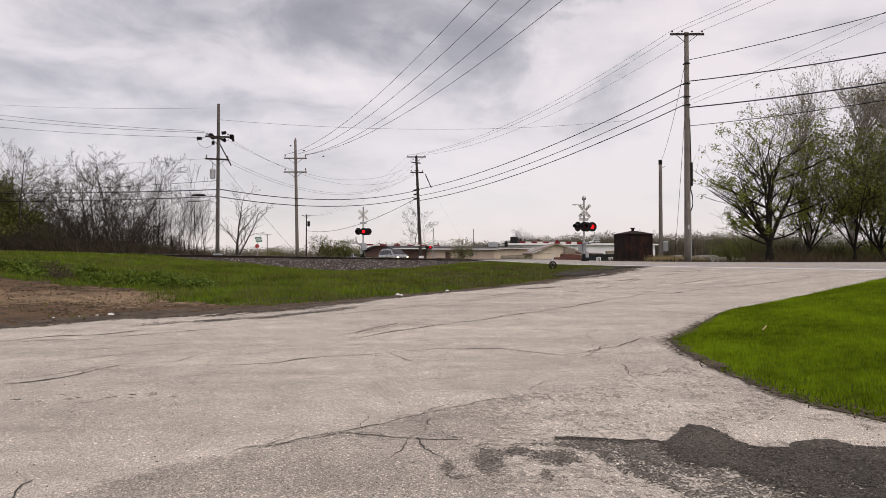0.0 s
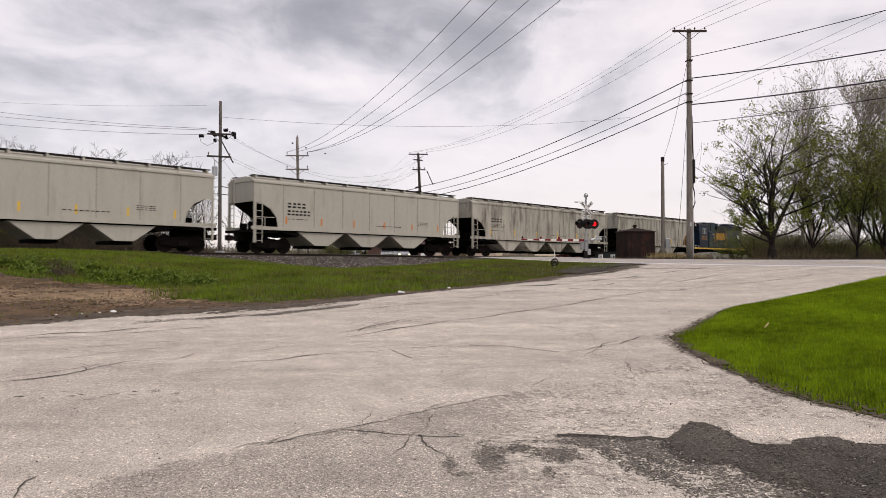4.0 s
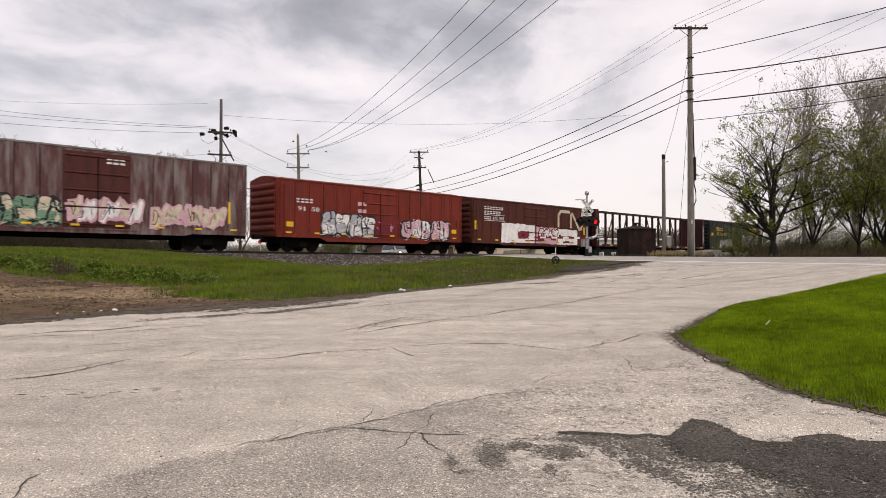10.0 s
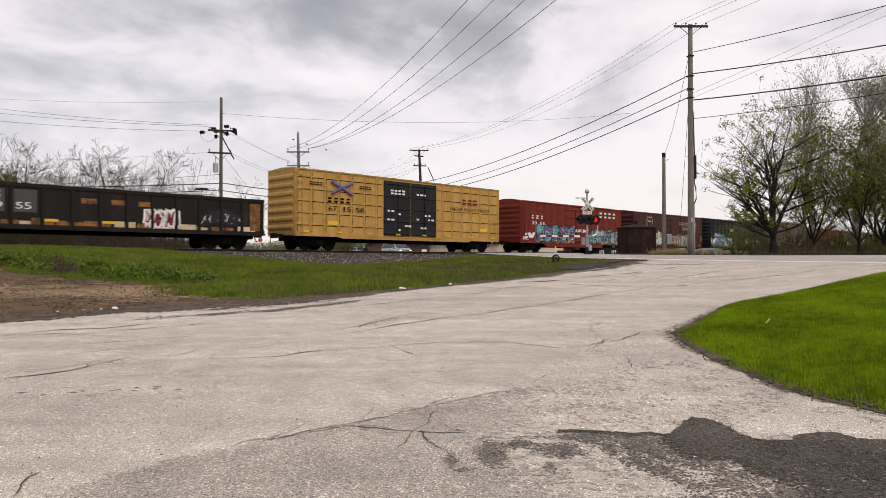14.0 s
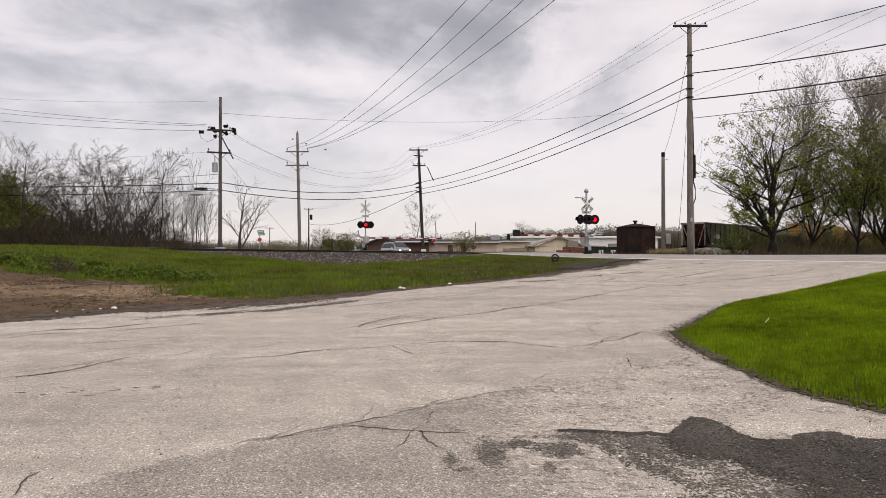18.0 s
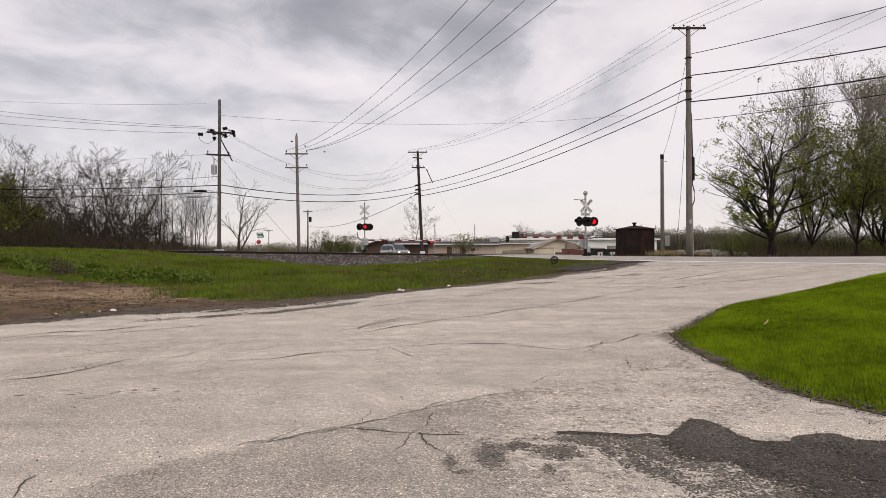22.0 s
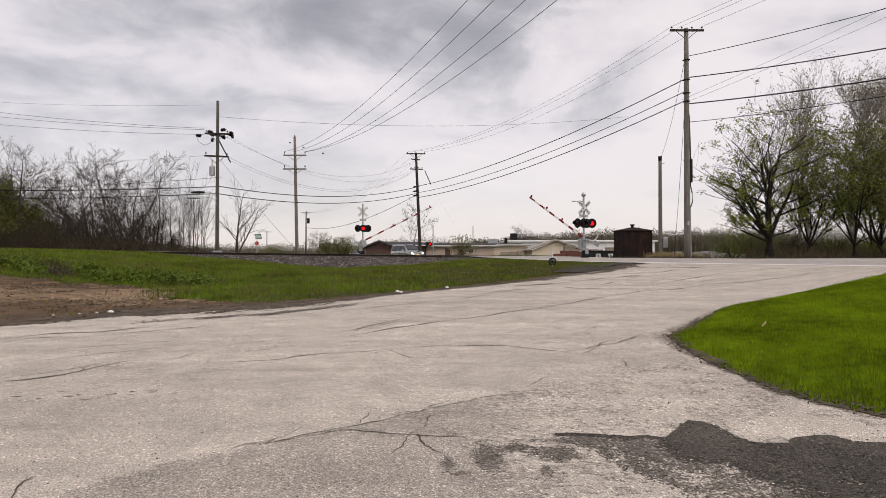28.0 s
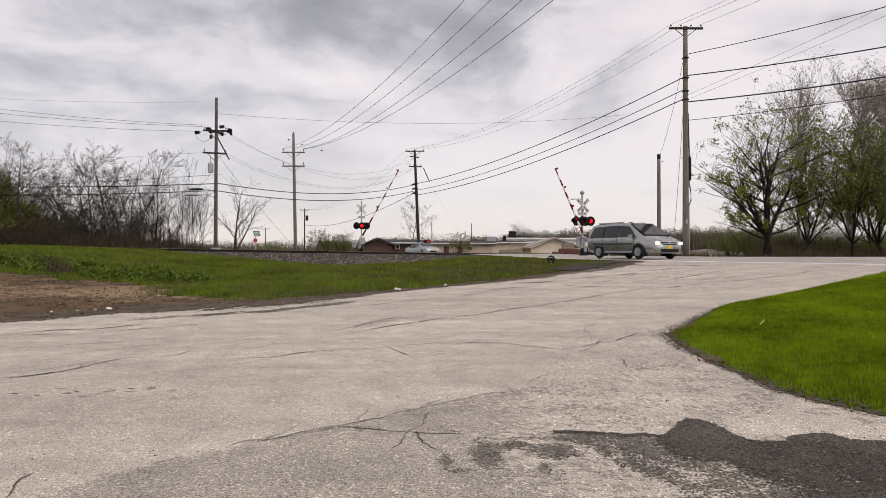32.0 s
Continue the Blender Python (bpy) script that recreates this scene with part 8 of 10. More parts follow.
# ballast stones, gravel on the drive's edges
def stones(name, x, y, z, size, material, label, category, seed):
    r = np.random.RandomState(seed)
    n = len(x)
    base = np.array([(1, 0, 0), (0, 1, 0), (-1, 0, 0), (0, -1, 0), (0, 0, 0.8), (0, 0, -0.8)], float)
    s = size * r.uniform(0.5, 1.4, n)
    an = r.uniform(0, 6.28, n)
    j = base[None] * r.uniform(0.6, 1.2, (n, 6, 1))
    c, s_ = np.cos(an)[:, None], np.sin(an)[:, None]
    v = np.stack([j[..., 0] * c - j[..., 1] * s_, j[..., 0] * s_ + j[..., 1] * c, j[..., 2]], -1) * s[:, None, None] + np.stack([x, y, z], -1)[:, None]
    tri = np.array([(0, 1, 4), (1, 2, 4), (2, 3, 4), (3, 0, 4), (1, 0, 5), (2, 1, 5), (3, 2, 5), (0, 3, 5)])
    f = (tri[None] + np.arange(n)[:, None, None] * 6).reshape(-1, 3)
    return tagged(new(name, raw_mesh(name, v.reshape(-1, 3), f, material)), label, category, kind="stuff")


def island_stone():
    m = mat("crushed_stone", (0.30, 0.28, 0.27), 0.9, vary=0.25, scale=6, bump=0.1)
    n, l = m.node_tree.nodes, m.node_tree.links
    geo, ramp = n.new("ShaderNodeNewGeometry"), n.new("ShaderNodeValToRGB")
    e = ramp.color_ramp.elements
    e[0].color, e[1].color = (0.02, 0.017, 0.015, 1), (0.42, 0.39, 0.36, 1)
    mid = e.new(0.68)
    mid.color = (0.105, 0.083, 0.07, 1)
    l.new(geo.outputs["Random Per Island"], ramp.inputs["Fac"])
    l.new(ramp.outputs["Color"], n["Principled BSDF"].inputs["Base Color"])
    return m


r = np.random.RandomState(31)
n = 76000
a, q = r.uniform(-25, 62, n), r.uniform(-2.1, 7.0, n)
x, y = 0.70711 * a - 26.4 + 0.70711 * q, 0.70711 * a + 26.4 - 0.70711 * q
zt = rail_z(0.70711 * a + 26.4) + np.interp(q, [-2.1, 2.0, 4.6, 5], [-0.2, -0.2, -0.95, -1.05])
m = (road_w(x, y) < -2.6) & (q < np.interp(y, [37, 42, 48], [4.9, 5.2, 7.0])) & ((np.abs(q) > 1.2) | (r.rand(n) < 0.6))
stones("ballast_stones", x[m], y[m], np.maximum(zt[m], np.where(q[m] > 4.2, ground_z(x[m], y[m]), -9)), 0.055, island_stone(), "brown and grey crushed ballast stones beside the rails", "gravel", 32)
x, y = scatter(16000, -8, 14, 4, 29, lambda x, y, r: (np.abs(poly_dist(x, y, PAVED) + 0.08) < 0.3 * r.rand(len(x)) ** 2) & (road_w(x, y) < -2) & ((y - x < 11) | (r.rand(len(x)) < 0.12)), 33)
stones("edge_gravel", x, y, np.maximum(paved_z(x, y), ground_z(x, y)) + 0.004, 0.011, bpy.data.materials["crushed_stone"], "loose gravel along the paving's edges", "gravel", 34)
x, y = scatter(1500, -5, 4.5, 3.2, 14, lambda x, y, r: poly_dist(x, y, PAVED) < -0.1, 35)
stones("loose_pebbles", x, y, paved_z(x, y) + 0.003, 0.006, bpy.data.materials["crushed_stone"], "small pebbles strewn on the drive", "gravel", 36)
x, y = scatter(9000, 0.3, 5, 2.0, 5.3, lambda x, y, r: poly_dist(x, y, core_poly) < 0.25 * r.rand(len(x)), 37)
stones("chip_litter", x[:2600], y[:2600], paved_z(x[:2600], y[:2600]) + 0.007, 0.0045, bpy.data.materials["crushed_stone"], "pale stone chips on the broken surface", "gravel", 38)
x, y = scatter(9000, -16, -2, 9, 19, lambda x, y, r: (soil_density(x, y) > vnoise(x, y, 0.9, 70)) & (vnoise(x, y, 0.7, 77) > 0.35 + 0.4 * r.rand(len(x))), 39)
stones("soil_clods", x, y, ground_z(x, y) + 0.035, 0.028, SOIL, "crumbled clods of brown soil on the bare bank", "soil", 40)
# timber crossing panels between the rails
for k, sd in enumerate((-1.35, 0.0, 1.35)):
    s = Shape()
    wd = 0.5 if sd == 0 else 0.4
    for i in range(7):
        a = 40.4 - 4.6 + i * 1.32
        x0, y0 = track_pt(a + 0.66, sd)
        pn = part("crossing_panel", Shape().chamfer(-0.65, 0.65, -wd, wd, -0.18, 0.012, 0.01), TIE, rails, "dark crossing panel")
        pn.matrix_basis = pose(x0, y0, float(rail_z(y0)), 0, 0, 45)


# ---- trees ----
TWIG = {"least": 0.008, "wander": 0.16}


def grow(shape, tips, rng, p, d, length, radius, level, depth, kids, spread, up, reach=1.0, low=0.28):
    n = 4 if level < 2 else 3
    pts, rad = [p], [radius]
    q = Vector(p)
    dd = Vector(d)
    for k in range(n):
        dd = (dd + Vector((rng.uniform(-1, 1), rng.uniform(-1, 1), rng.uniform(-0.5, 1) * up)) * TWIG["wander"]).normalized()
        q = q + dd * length / n
        pts.append(q.copy())
        rad.append(max(radius * (1 - 0.62 * (k + 1) / n), TWIG["least"]))
    shape.tube(pts, rad, (8, 6, 4, 3, 3, 3)[min(level, 5)], cap=False)
    if level >= depth:
        tips += [(pts[-1], dd), (pts[-2], dd)]
        return
    for i in range(kids[level]):
        t = rng.uniform(0.3, 1.0) if level else rng.uniform(low, 1.0)
        k = min(int(t * n), n - 1)
        b = pts[k].lerp(pts[k + 1], t * n - k)
        side = Vector((rng.uniform(-1, 1), rng.uniform(-1, 1), rng.uniform(-0.2, 0.5)))
        nd = (dd * (1 - spread) + side.normalized() * spread + Vector((0, 0, 0.15 * up))).normalized()
        grow(shape, tips, rng, b, nd, length * rng.uniform(0.5, 0.78) * (reach * (1.15 - 0.5 * t) if level == 0 else 1.0), radius * (1 - 0.55 * t) * 0.55, level + 1, depth, kids, spread, up, reach, low)


def tree_meshes(seed, height, radius, depth, kids, spread, up=0.6, stems=1, bark=None, leaf=None, leaves=0, size=0.06, trunk=0.42, reach=1.0, low=0.28, fuzz=0.16):
    rng = random.Random(seed)
    s, tips = Shape(), []
    for k in range(stems):
        an = rng.uniform(0, 6.28)
        tilt = 0.0 if stems == 1 else rng.uniform(0.1, 0.35)
        grow(s, tips, rng, Vector((0, 0, -0.15)), Vector((math.cos(an) * tilt, math.sin(an) * tilt, 1)).normalized(), height * trunk * rng.uniform(0.85, 1.1), radius, 0, depth, kids, spread, up, reach, low)
    # bring the tallest tip to the height asked for
    top = max(v[2] for v in s.v)
    k = height / top
    s.v = [(v[0] * k, v[1] * k, v[2] * k) for v in s.v]
    trunk_me = s.mesh("trunk", bark or BARK)
    crown = None
    if leaves:
        r = np.random.RandomState(seed)
        t = np.array([tuple(p * k) for p, _ in tips])
        pick = r.randint(0, len(t), leaves)
        p = t[pick] + r.normal(size=(leaves, 3)) * fuzz * height / 8
        v, f = leaf_quads(p, r, size)
        crown = raw_mesh("crown", v, f, leaf)
    return trunk_me, crown


def plant(meshes, label, x, y, turn=0.0, scale=1.0, name="tree", category="tree", group=""):
    b = gz(x, y)
    t = thing(name, label, category, group, pose(x, y, b - 0.05, 0, 0, turn))
    t.scale = (scale, scale, scale)
    part("trunk", meshes[0], None, t)
    if meshes[1]:
        part("crown", meshes[1], None, t)
    return t


def limbed_tree(seed, height, fork, radius, limbs, kids, depth, spread, up, bark, leaf, leaves, size, fuzz, curve=0.0):
    """A trunk that forks low into heavy limbs; leaves sit in small clumps on the twigs."""
    rng = random.Random(seed)
    s, tips = Shape(), []
    base = [Vector((0, 0, -0.15)), Vector((0.06 + curve * 0.3, 0.02, fork * 0.5)), Vector((curve, 0.0, fork))]
    s.tube(base, [radius * 1.25, radius, radius * 0.92], 9, cap=False)
    for lean, turn, length, share in limbs:
        d = Vector((math.sin(lean) * math.cos(turn), math.sin(lean) * math.sin(turn), math.cos(lean)))
        start = base[1].lerp(base[2], rng.uniform(0.55, 1.0))
        grow(s, tips, rng, start, d, length, radius * share, 1, depth, kids, spread, up)
    k = height / max(v[2] for v in s.v)
    s.v = [(v[0] * k, v[1] * k, v[2] * k) for v in s.v]
    crown = None
    if leaves:
        r = np.random.RandomState(seed)
        t = np.array([tuple(p * k) for p, _ in tips])
        t = t[r.rand(len(t)) < 0.3]
        p = t[r.randint(0, len(t), leaves)] + r.normal(size=(leaves, 3)) * fuzz
        v, f = leaf_quads(p, r, size)
        crown = raw_mesh("crown", v, f, leaf)
    return s.mesh("trunk", bark), crown


# leafing trees beside the road
LIMB_SET = ((0.75, 3.1, 4.5, 0.6), (0.5, 2.9, 4.8, 0.62), (0.1, 0.3, 7.2, 0.7), (0.05, 2.4, 6.4, 0.6), (0.28, 0.9, 6.6, 0.6), (0.45, 0.2, 5.4, 0.6), (0.6, 1.6, 4.2, 0.45), (1.35, 3.3, 2.9, 0.3), (1.3, 0.2, 3.2, 0.3), (0.35, 3.6, 6.0, 0.5), (1.0, 2.6, 3.6, 0.35))
big = limbed_tree(5, 12.0, 2.2, 0.36, LIMB_SET, (0, 6, 4, 2), 4, 0.62, 0.45, BARK, LEAF, 10500, 0.078, 0.15)
big2 = limbed_tree(8, 9.4, 1.6, 0.17, ((0.3, 0.2, 5.6, 0.7), (0.55, 0.8, 4.8, 0.6), (0.5, 3.4, 4.4, 0.5), (0.7, 5.2, 4.2, 0.5), (0.2, 2.2, 5.8, 0.6), (0.9, 1.4, 3.8, 0.4), (1.2, 0.2, 3.4, 0.3)), (0, 6, 4, 3), 4, 0.55, 0.6, BARK, LEAF, 6800, 0.075, 0.18, 0.8)
dull = limbed_tree(14, 8.8, 1.4, 0.13, ((0.2, 0.5, 5.4, 0.7), (0.4, 2.4, 5.0, 0.6), (0.55, 4.4, 4.4, 0.6), (0.7, 3.3, 3.8, 0.4), (0.8, 0.2, 3.8, 0.4), (1.1, 5.6, 3.0, 0.3)), (0, 6, 4, 3), 4, 0.55, 0.7, BARK, LEAF_DK, 7000, 0.072, 0.2)
plant(big, "spreading tree with a forked dark trunk and fresh small green leaves", 21.6, 45.0, 0, 0.98, group="roadside trees")
plant(big2, "leafing tree with a bent dark stem", 24.6, 46.5, 10, 1.0, group="roadside trees")
plant(dull, "leafing tree in dull green", 27.2, 45.0, 10, 1.22, group="roadside trees")
plant(big2, "leafing tree with a bent dark stem", 30.6, 47.0, 200, 1.2, group="roadside trees")
plant(dull, "leafing tree in dull green", 31.5, 50.0, 200, 1.35, group="roadside trees")
plant(big, "spreading tree with a forked dark trunk and fresh small green leaves", 35.0, 47.0, 140, 0.9, group="roadside trees")
pale = [tree_meshes(s_, 16.0, 0.2, 4, (12, 6, 4, 2), 0.42, 1.0, 1, BARK_PALE, BUD, 2200, 0.07, 0.85, 0.5) for s_ in (41, 42)]
for i, (x0, y0, sc) in enumerate(((32.8, 60, 1.2), (36.2, 61, 1.16), (38.4, 58, 1.08), (41.5, 61, 1.15), (34.8, 66, 1.0), (39.8, 66, 1.2))):
    plant(pale[i % 2], "tall bare pale tree with budding twigs", x0, y0, i * 77, sc, group="bare trees by the road")

# bare woods beyond the track
def ramble(shape, tips, rng, p, d, length, radius, level, plan):
    """A winding branch that carries shorter branches set off at an angle, down to fine twigs."""
    kids, angle, wander = plan[level]
    n = (8, 6, 5, 4)[min(level, 3)]
    pts, rad, dirs = [Vector(p)], [radius], [Vector(d)]
    for k in range(n):
        turn = Vector((rng.uniform(-1, 1), rng.uniform(-1, 1), rng.uniform(-0.7, 1.0)))
        dirs.append((dirs[-1] + turn * wander).normalized())
        pts.append(pts[-1] + dirs[-1] * length / n)
        rad.append(max(radius * (1 - 0.8 * (k + 1) / n), 0.012))
    shape.tube(pts, rad, (7, 5, 3, 3)[min(level, 3)], cap=False)
    if level == len(plan) - 1:
        tips += pts[-2:]
        return
    for i in range(kids):
        t = (i + rng.uniform(0.1, 0.9)) / kids * 0.78 + 0.22
        k = min(int(t * n), n - 1)
        b = pts[k].lerp(pts[k + 1], t * n - k)
        side = Vector((rng.uniform(-1, 1), rng.uniform(-1, 1), rng.uniform(-0.3, 0.6)))
        side = (side - dirs[k] * side.dot(dirs[k])).normalized()
        nd = dirs[k] * math.cos(angle) + side * math.sin(angle)
        ramble(shape, tips, rng, b, nd, length * rng.uniform(0.38, 0.62) * (1.15 - 0.55 * t), rad[k] * 0.55, level + 1, plan)


def open_tree(seed, height, radius, stems, plan, bark, leaf=None, leaves=0, size=0.05):
    rng = random.Random(seed)
    s, tips = Shape(), []
    for lean, turn, length in stems:
        d = Vector((math.sin(lean) * math.cos(turn), math.sin(lean) * math.sin(turn), math.cos(lean)))
        ramble(s, tips, rng, (0, 0, -0.2), d, length, radius * rng.uniform(0.75, 1.0), 0, plan)
    k = height / max(v[2] for v in s.v)
    s.v = [(v[0] * k, v[1] * k, v[2] * k) for v in s.v]
    crown = None
    if leaves:
        r = np.random.RandomState(seed)
        t = np.array([tuple(p * k) for p in tips])
        v, f = leaf_quads(t[r.randint(0, len(t), leaves)] + r.normal(size=(leaves, 3)) * 0.1, r, size)
        crown = raw_mesh("crown", v, f, leaf)
    return s.mesh("trunk", bark), crown


OPEN = ((9, 0.85, 0.2), (7, 0.8, 0.24), (5, 0.75, 0.26), (0, 0.7, 0.28))
SLIM = ((12, 0.6, 0.07), (5, 0.6, 0.2), (3, 0.7, 0.25))
spread = [open_tree(61 + i, 9.3, 0.13, st, OPEN, BARK_WOOD, SCRUB, n_, 0.05) for i, (st, n_) in enumerate((
    (((0.5, 3.1, 9.0), (0.12, 0.4, 8.6)), 500), (((0.1, 1.0, 9.0), (0.55, 0.1, 7.5)), 250), (((0.3, 3.3, 9.0), (0.4, 0.2, 8.6), (0.1, 1.5, 7.0)), 350), (((0.08, 0.5, 9.0),), 600)))]
slim = [open_tree(81 + i, 9.0, 0.075, ((0.05, i * 2.0, 9.0),), SLIM, BARK) for i in range(3)]
rng = random.Random(17)
for i, (px, d, sc, turn) in enumerate(((28, 60, 1.1, 40), (70, 63, 0.85, 170), (112, 60, 0.8, 80), (162, 57, 0.98, 5), (196, 60, 0.86, 20), (222, 57, 1.0, 200), (252, 62, 0.8, 120), (134, 68, 1.08, 300), (20, 57, 1.1, 260), (96, 66, 0.95, 30), (180, 70, 1.1, 130), (238, 70, 1.05, 240), (60, 72, 1.1, 90))):
    plant(spread[(0, 3, 1, 0, 3, 2, 1, 3, 1, 2, 1, 3, 0)[i]], "crooked bare tree with open winding limbs beyond the track", (px - 784) / 1218.5 * d, d, turn, sc, group="edge of the woods")
for i in range(70):
    px = rng.uniform(20, 372)
    d = rng.uniform(58, 84)
    plant(slim[i % 3], "thin bare sapling in the woods", (px - 784) / 1218.5 * d, d, rng.uniform(0, 360), rng.uniform(0.35, 0.72) * d / 62, "sapling", "tree", "saplings")
for i, (px, d, sc) in enumerate(((284, 58, 0.98), (312, 58, 0.8), (322, 60, 0.7), (334, 58, 0.72), (350, 57, 0.9), (358, 60, 0.62), (300, 62, 0.6))):
    plant(slim[i % 3], "slender bare tree beside the pole", (px - 784) / 1218.5 * d, d, i * 50, sc, group="slender trees")
crook = open_tree(77, 8.2, 0.13, ((0.12, 0.3, 8.0), (0.42, 0.1, 6.5), (0.3, 3.0, 6.0)), ((10, 0.75, 0.2), (6, 0.75, 0.25), (4, 0.7, 0.28)), BARK_WOOD)
plant(crook, "crooked bare tree with stubby limbs beside the pole", -17.6, 60, 60, 0.86)
plant(dull, "dark green leafing tree at the edge of the woods", -43.0, 61, -387, 1.0, group="green trees of the woods")
shade = limbed_tree(19, 7.0, 0.8, 0.12, ((0.15, 0.5, 4.4, 0.7), (0.5, 2.4, 4.0, 0.6), (0.6, 4.4, 3.8, 0.6), (0.9, 3.3, 3.4, 0.4), (0.95, 0.2, 3.4, 0.4), (1.25, 5.6, 3.0, 0.3)), (0, 6, 4, 3), 4, 0.6, 0.5, BARK, LEAF_DK, 8500, 0.1, 0.22)
for x0, y0, sc in ((-37.4, 58, 1.12), (-38.6, 60, 1.0), (-36.0, 59, 0.72), (-34.8, 60, 0.5), (-33.4, 58, 0.42)):
    plant(shade, "dark green leafing tree at the edge of the woods", x0, y0, x0 * 9, sc, group="green trees of the woods")
# bushes between the trunks
thicket = open_tree(95, 3.4, 0.05, tuple((0.25 + 0.12 * (k % 4), k * 0.9, 3.4) for k in range(9)), ((6, 0.7, 0.22), (5, 0.75, 0.26), (3, 0.7, 0.28)), BARK_WOOD, SCRUB, 500, 0.05)
for i in range(18):
    px = 40 + i * 16.5 + rng.uniform(-8, 8)
    d = rng.uniform(56, 66)
    plant(thicket, "tangled leafless bush under the bare trees", (px - 784) / 1218.5 * d, d, rng.uniform(0, 360), rng.uniform(0.7, 1.25) * (1.0 if px < 270 else 0.7), "bush", "bush", "bushes under the woods")
# brush under the woods
r = np.random.RandomState(50)
n = 34000
d = r.uniform(54, 74, n)
px = r.uniform(-80, 400, n)
x = (px - 784) / 1218.5 * d
keep = (r.rand(n) < np.interp(px, [0, 250, 330, 400], [1, 0.9, 0.5, 0.15])) & (track_q(x, d) < -5)
x, y = x[keep], d[keep]
blades("brush", x, y, ground_z(x, y), np.interp((x / y) * 1218.5 + 784, [0, 150, 260, 330, 400], [2.8, 2.1, 1.8, 1.1, 0.6]) * (0.25 + 1.2 * vnoise(x, y, 2.0, 8)), 0.03, BRUSH, "tangled brown brush under the bare woods", "brush", 1.5, seed=51)
x, y = scatter(42000, 17, 46, 45, 62, lambda x, y, r: (road_w(x, y) > 7.5) & (track_q(x, y) > 5) & (x / y > 0.455), 52)
blades("brush", x, y, ground_z(x, y), 1.1, 0.025, BRUSH_TAN, "dry brown brush under the roadside trees", "brush", 0.8, seed=53)
x, y = scatter(7000, 14.5, 19, 48.2, 54, lambda x, y, r: (road_w(x, y) > 6.5) & (track_q(x, y) > 4), 54)
blades("reeds", x, y, ground_z(x, y), 0.5, 0.02, BLADE_DRY, "dry grass round the equipment shed", "dry grass", 0.4, seed=55)
x, y = scatter(20000, 12, 46, 30, 52, lambda x, y, r: (road_w(x, y) > 5.7) & (road_w(x, y) < 9), 56)
blades("verge_grass", x, y, ground_z(x, y), 0.22, 0.03, BRUSH, "dry brownish verge grass beyond the road", "dry grass", 0.5, seed=57)


def bush(label, x0, y0, rx, rz, leaf, n, seed, group, size=0.09):
    p, r = leaf_cloud(n, seed, rx, rx * 0.7, rz, size)
    p[:, 2] += rz * 0.8
    v, f = leaf_quads(p, r, size)
    b = thing("bush", label, "bush", group, pose(x0, y0, gz(x0, y0)))
    part("crown", raw_mesh("crown", v, f, leaf), None, b)
    s = Shape()
    rg = random.Random(seed)
    for k in range(12):
        an = rg.uniform(0, 6.28)
        s.cyl((0, 0, -0.1), (rx * 0.8 * math.cos(an), rx * 0.5 * math.sin(an), rz * rg.uniform(1.0, 1.7)), 0.03, 0.008, 4)
    part("trunk", s, BARK, b)
    return b


for i, (x0, y0, rx, rz, lf) in enumerate(((22.8, 50, 1.8, 1.2, LEAF_DK), (25.5, 49, 1.7, 1.0, SCRUB), (27.6, 48, 1.9, 1.3, LEAF_DK), (30.4, 48, 1.9, 1.2, LEAF), (33, 49, 2.0, 1.4, LEAF_DK),
                                          (24, 56, 2.2, 1.6, LEAF), (28, 55, 2.4, 1.8, LEAF_DK), (32, 56, 2.4, 1.8, LEAF_DK), (36, 54, 2.4, 1.8, LEAF), (38, 50, 2.2, 1.5, LEAF_DK))):
    bush("green and brown bush at the foot of the roadside trees", x0, y0, rx, rz, lf, 6500, 600 + i, "roadside bushes", 0.042)
for i, (px, d, rx, rz, lf) in enumerate(((-20, 57, 2.6, 2.6, LEAF_DK), (22, 58, 2.4, 2.2, LEAF_DK), (62, 57, 2.2, 1.7, SCRUB), (8, 60, 3.0, 3.6, LEAF), (100, 58, 2.2, 1.3, LEAF_DK), (48, 61, 2.6, 2.4, LEAF_DK))):
    bush("dense dark green bush at the edge of the woods", (px - 784) / 1218.5 * d, d, rx, rz, lf, 7000, 690 + i, "bushes of the woods", 0.05)
bush("yellowish green shrub by the low buildings", 3.0, 92, 1.9, 1.7, BUD, 1300, 650, "far shrubs", 0.12)
for i, (px, d, rx, rz) in enumerate(((586, 112, 1.6, 1.4), (612, 108, 1.8, 2.0), (690, 125, 2.2, 1.8), (712, 130, 2.6, 1.9), (760, 140, 2.4, 1.8), (665, 128, 1.6, 1.3), (870, 210, 5.0, 3.2), (900, 230, 5.0, 2.6), (640, 160, 3, 2), (500, 190, 4, 2.2), (480, 200, 3.5, 2.0))):
    bush("far greening shrub beyond the crossing", (px - 784) / 1218.5 * d, d, rx, rz, (BUD, LEAF_DK)[i % 2], 2600, 660 + i, "far shrubs", 0.11)
far_bare = [tree_meshes(60 + i, 10.5, 0.27, 4, (11, 6, 4, 3), (0.48, 0.6, 0.4, 0.55)[i], (0.9, 0.6, 1.1, 0.8)[i], (1, 2, 1, 1)[i], BARK_WOOD, SCRUB, (300, 700, 150, 500)[i], 0.08, 0.85, (0.6, 0.85, 0.5, 0.75)[i], (0.35, 0.2, 0.4, 0.3)[i]) for i in range(4)]
plant(spread[3], "bare open tree behind the low building", -4.0, 112, 10, 1.06)
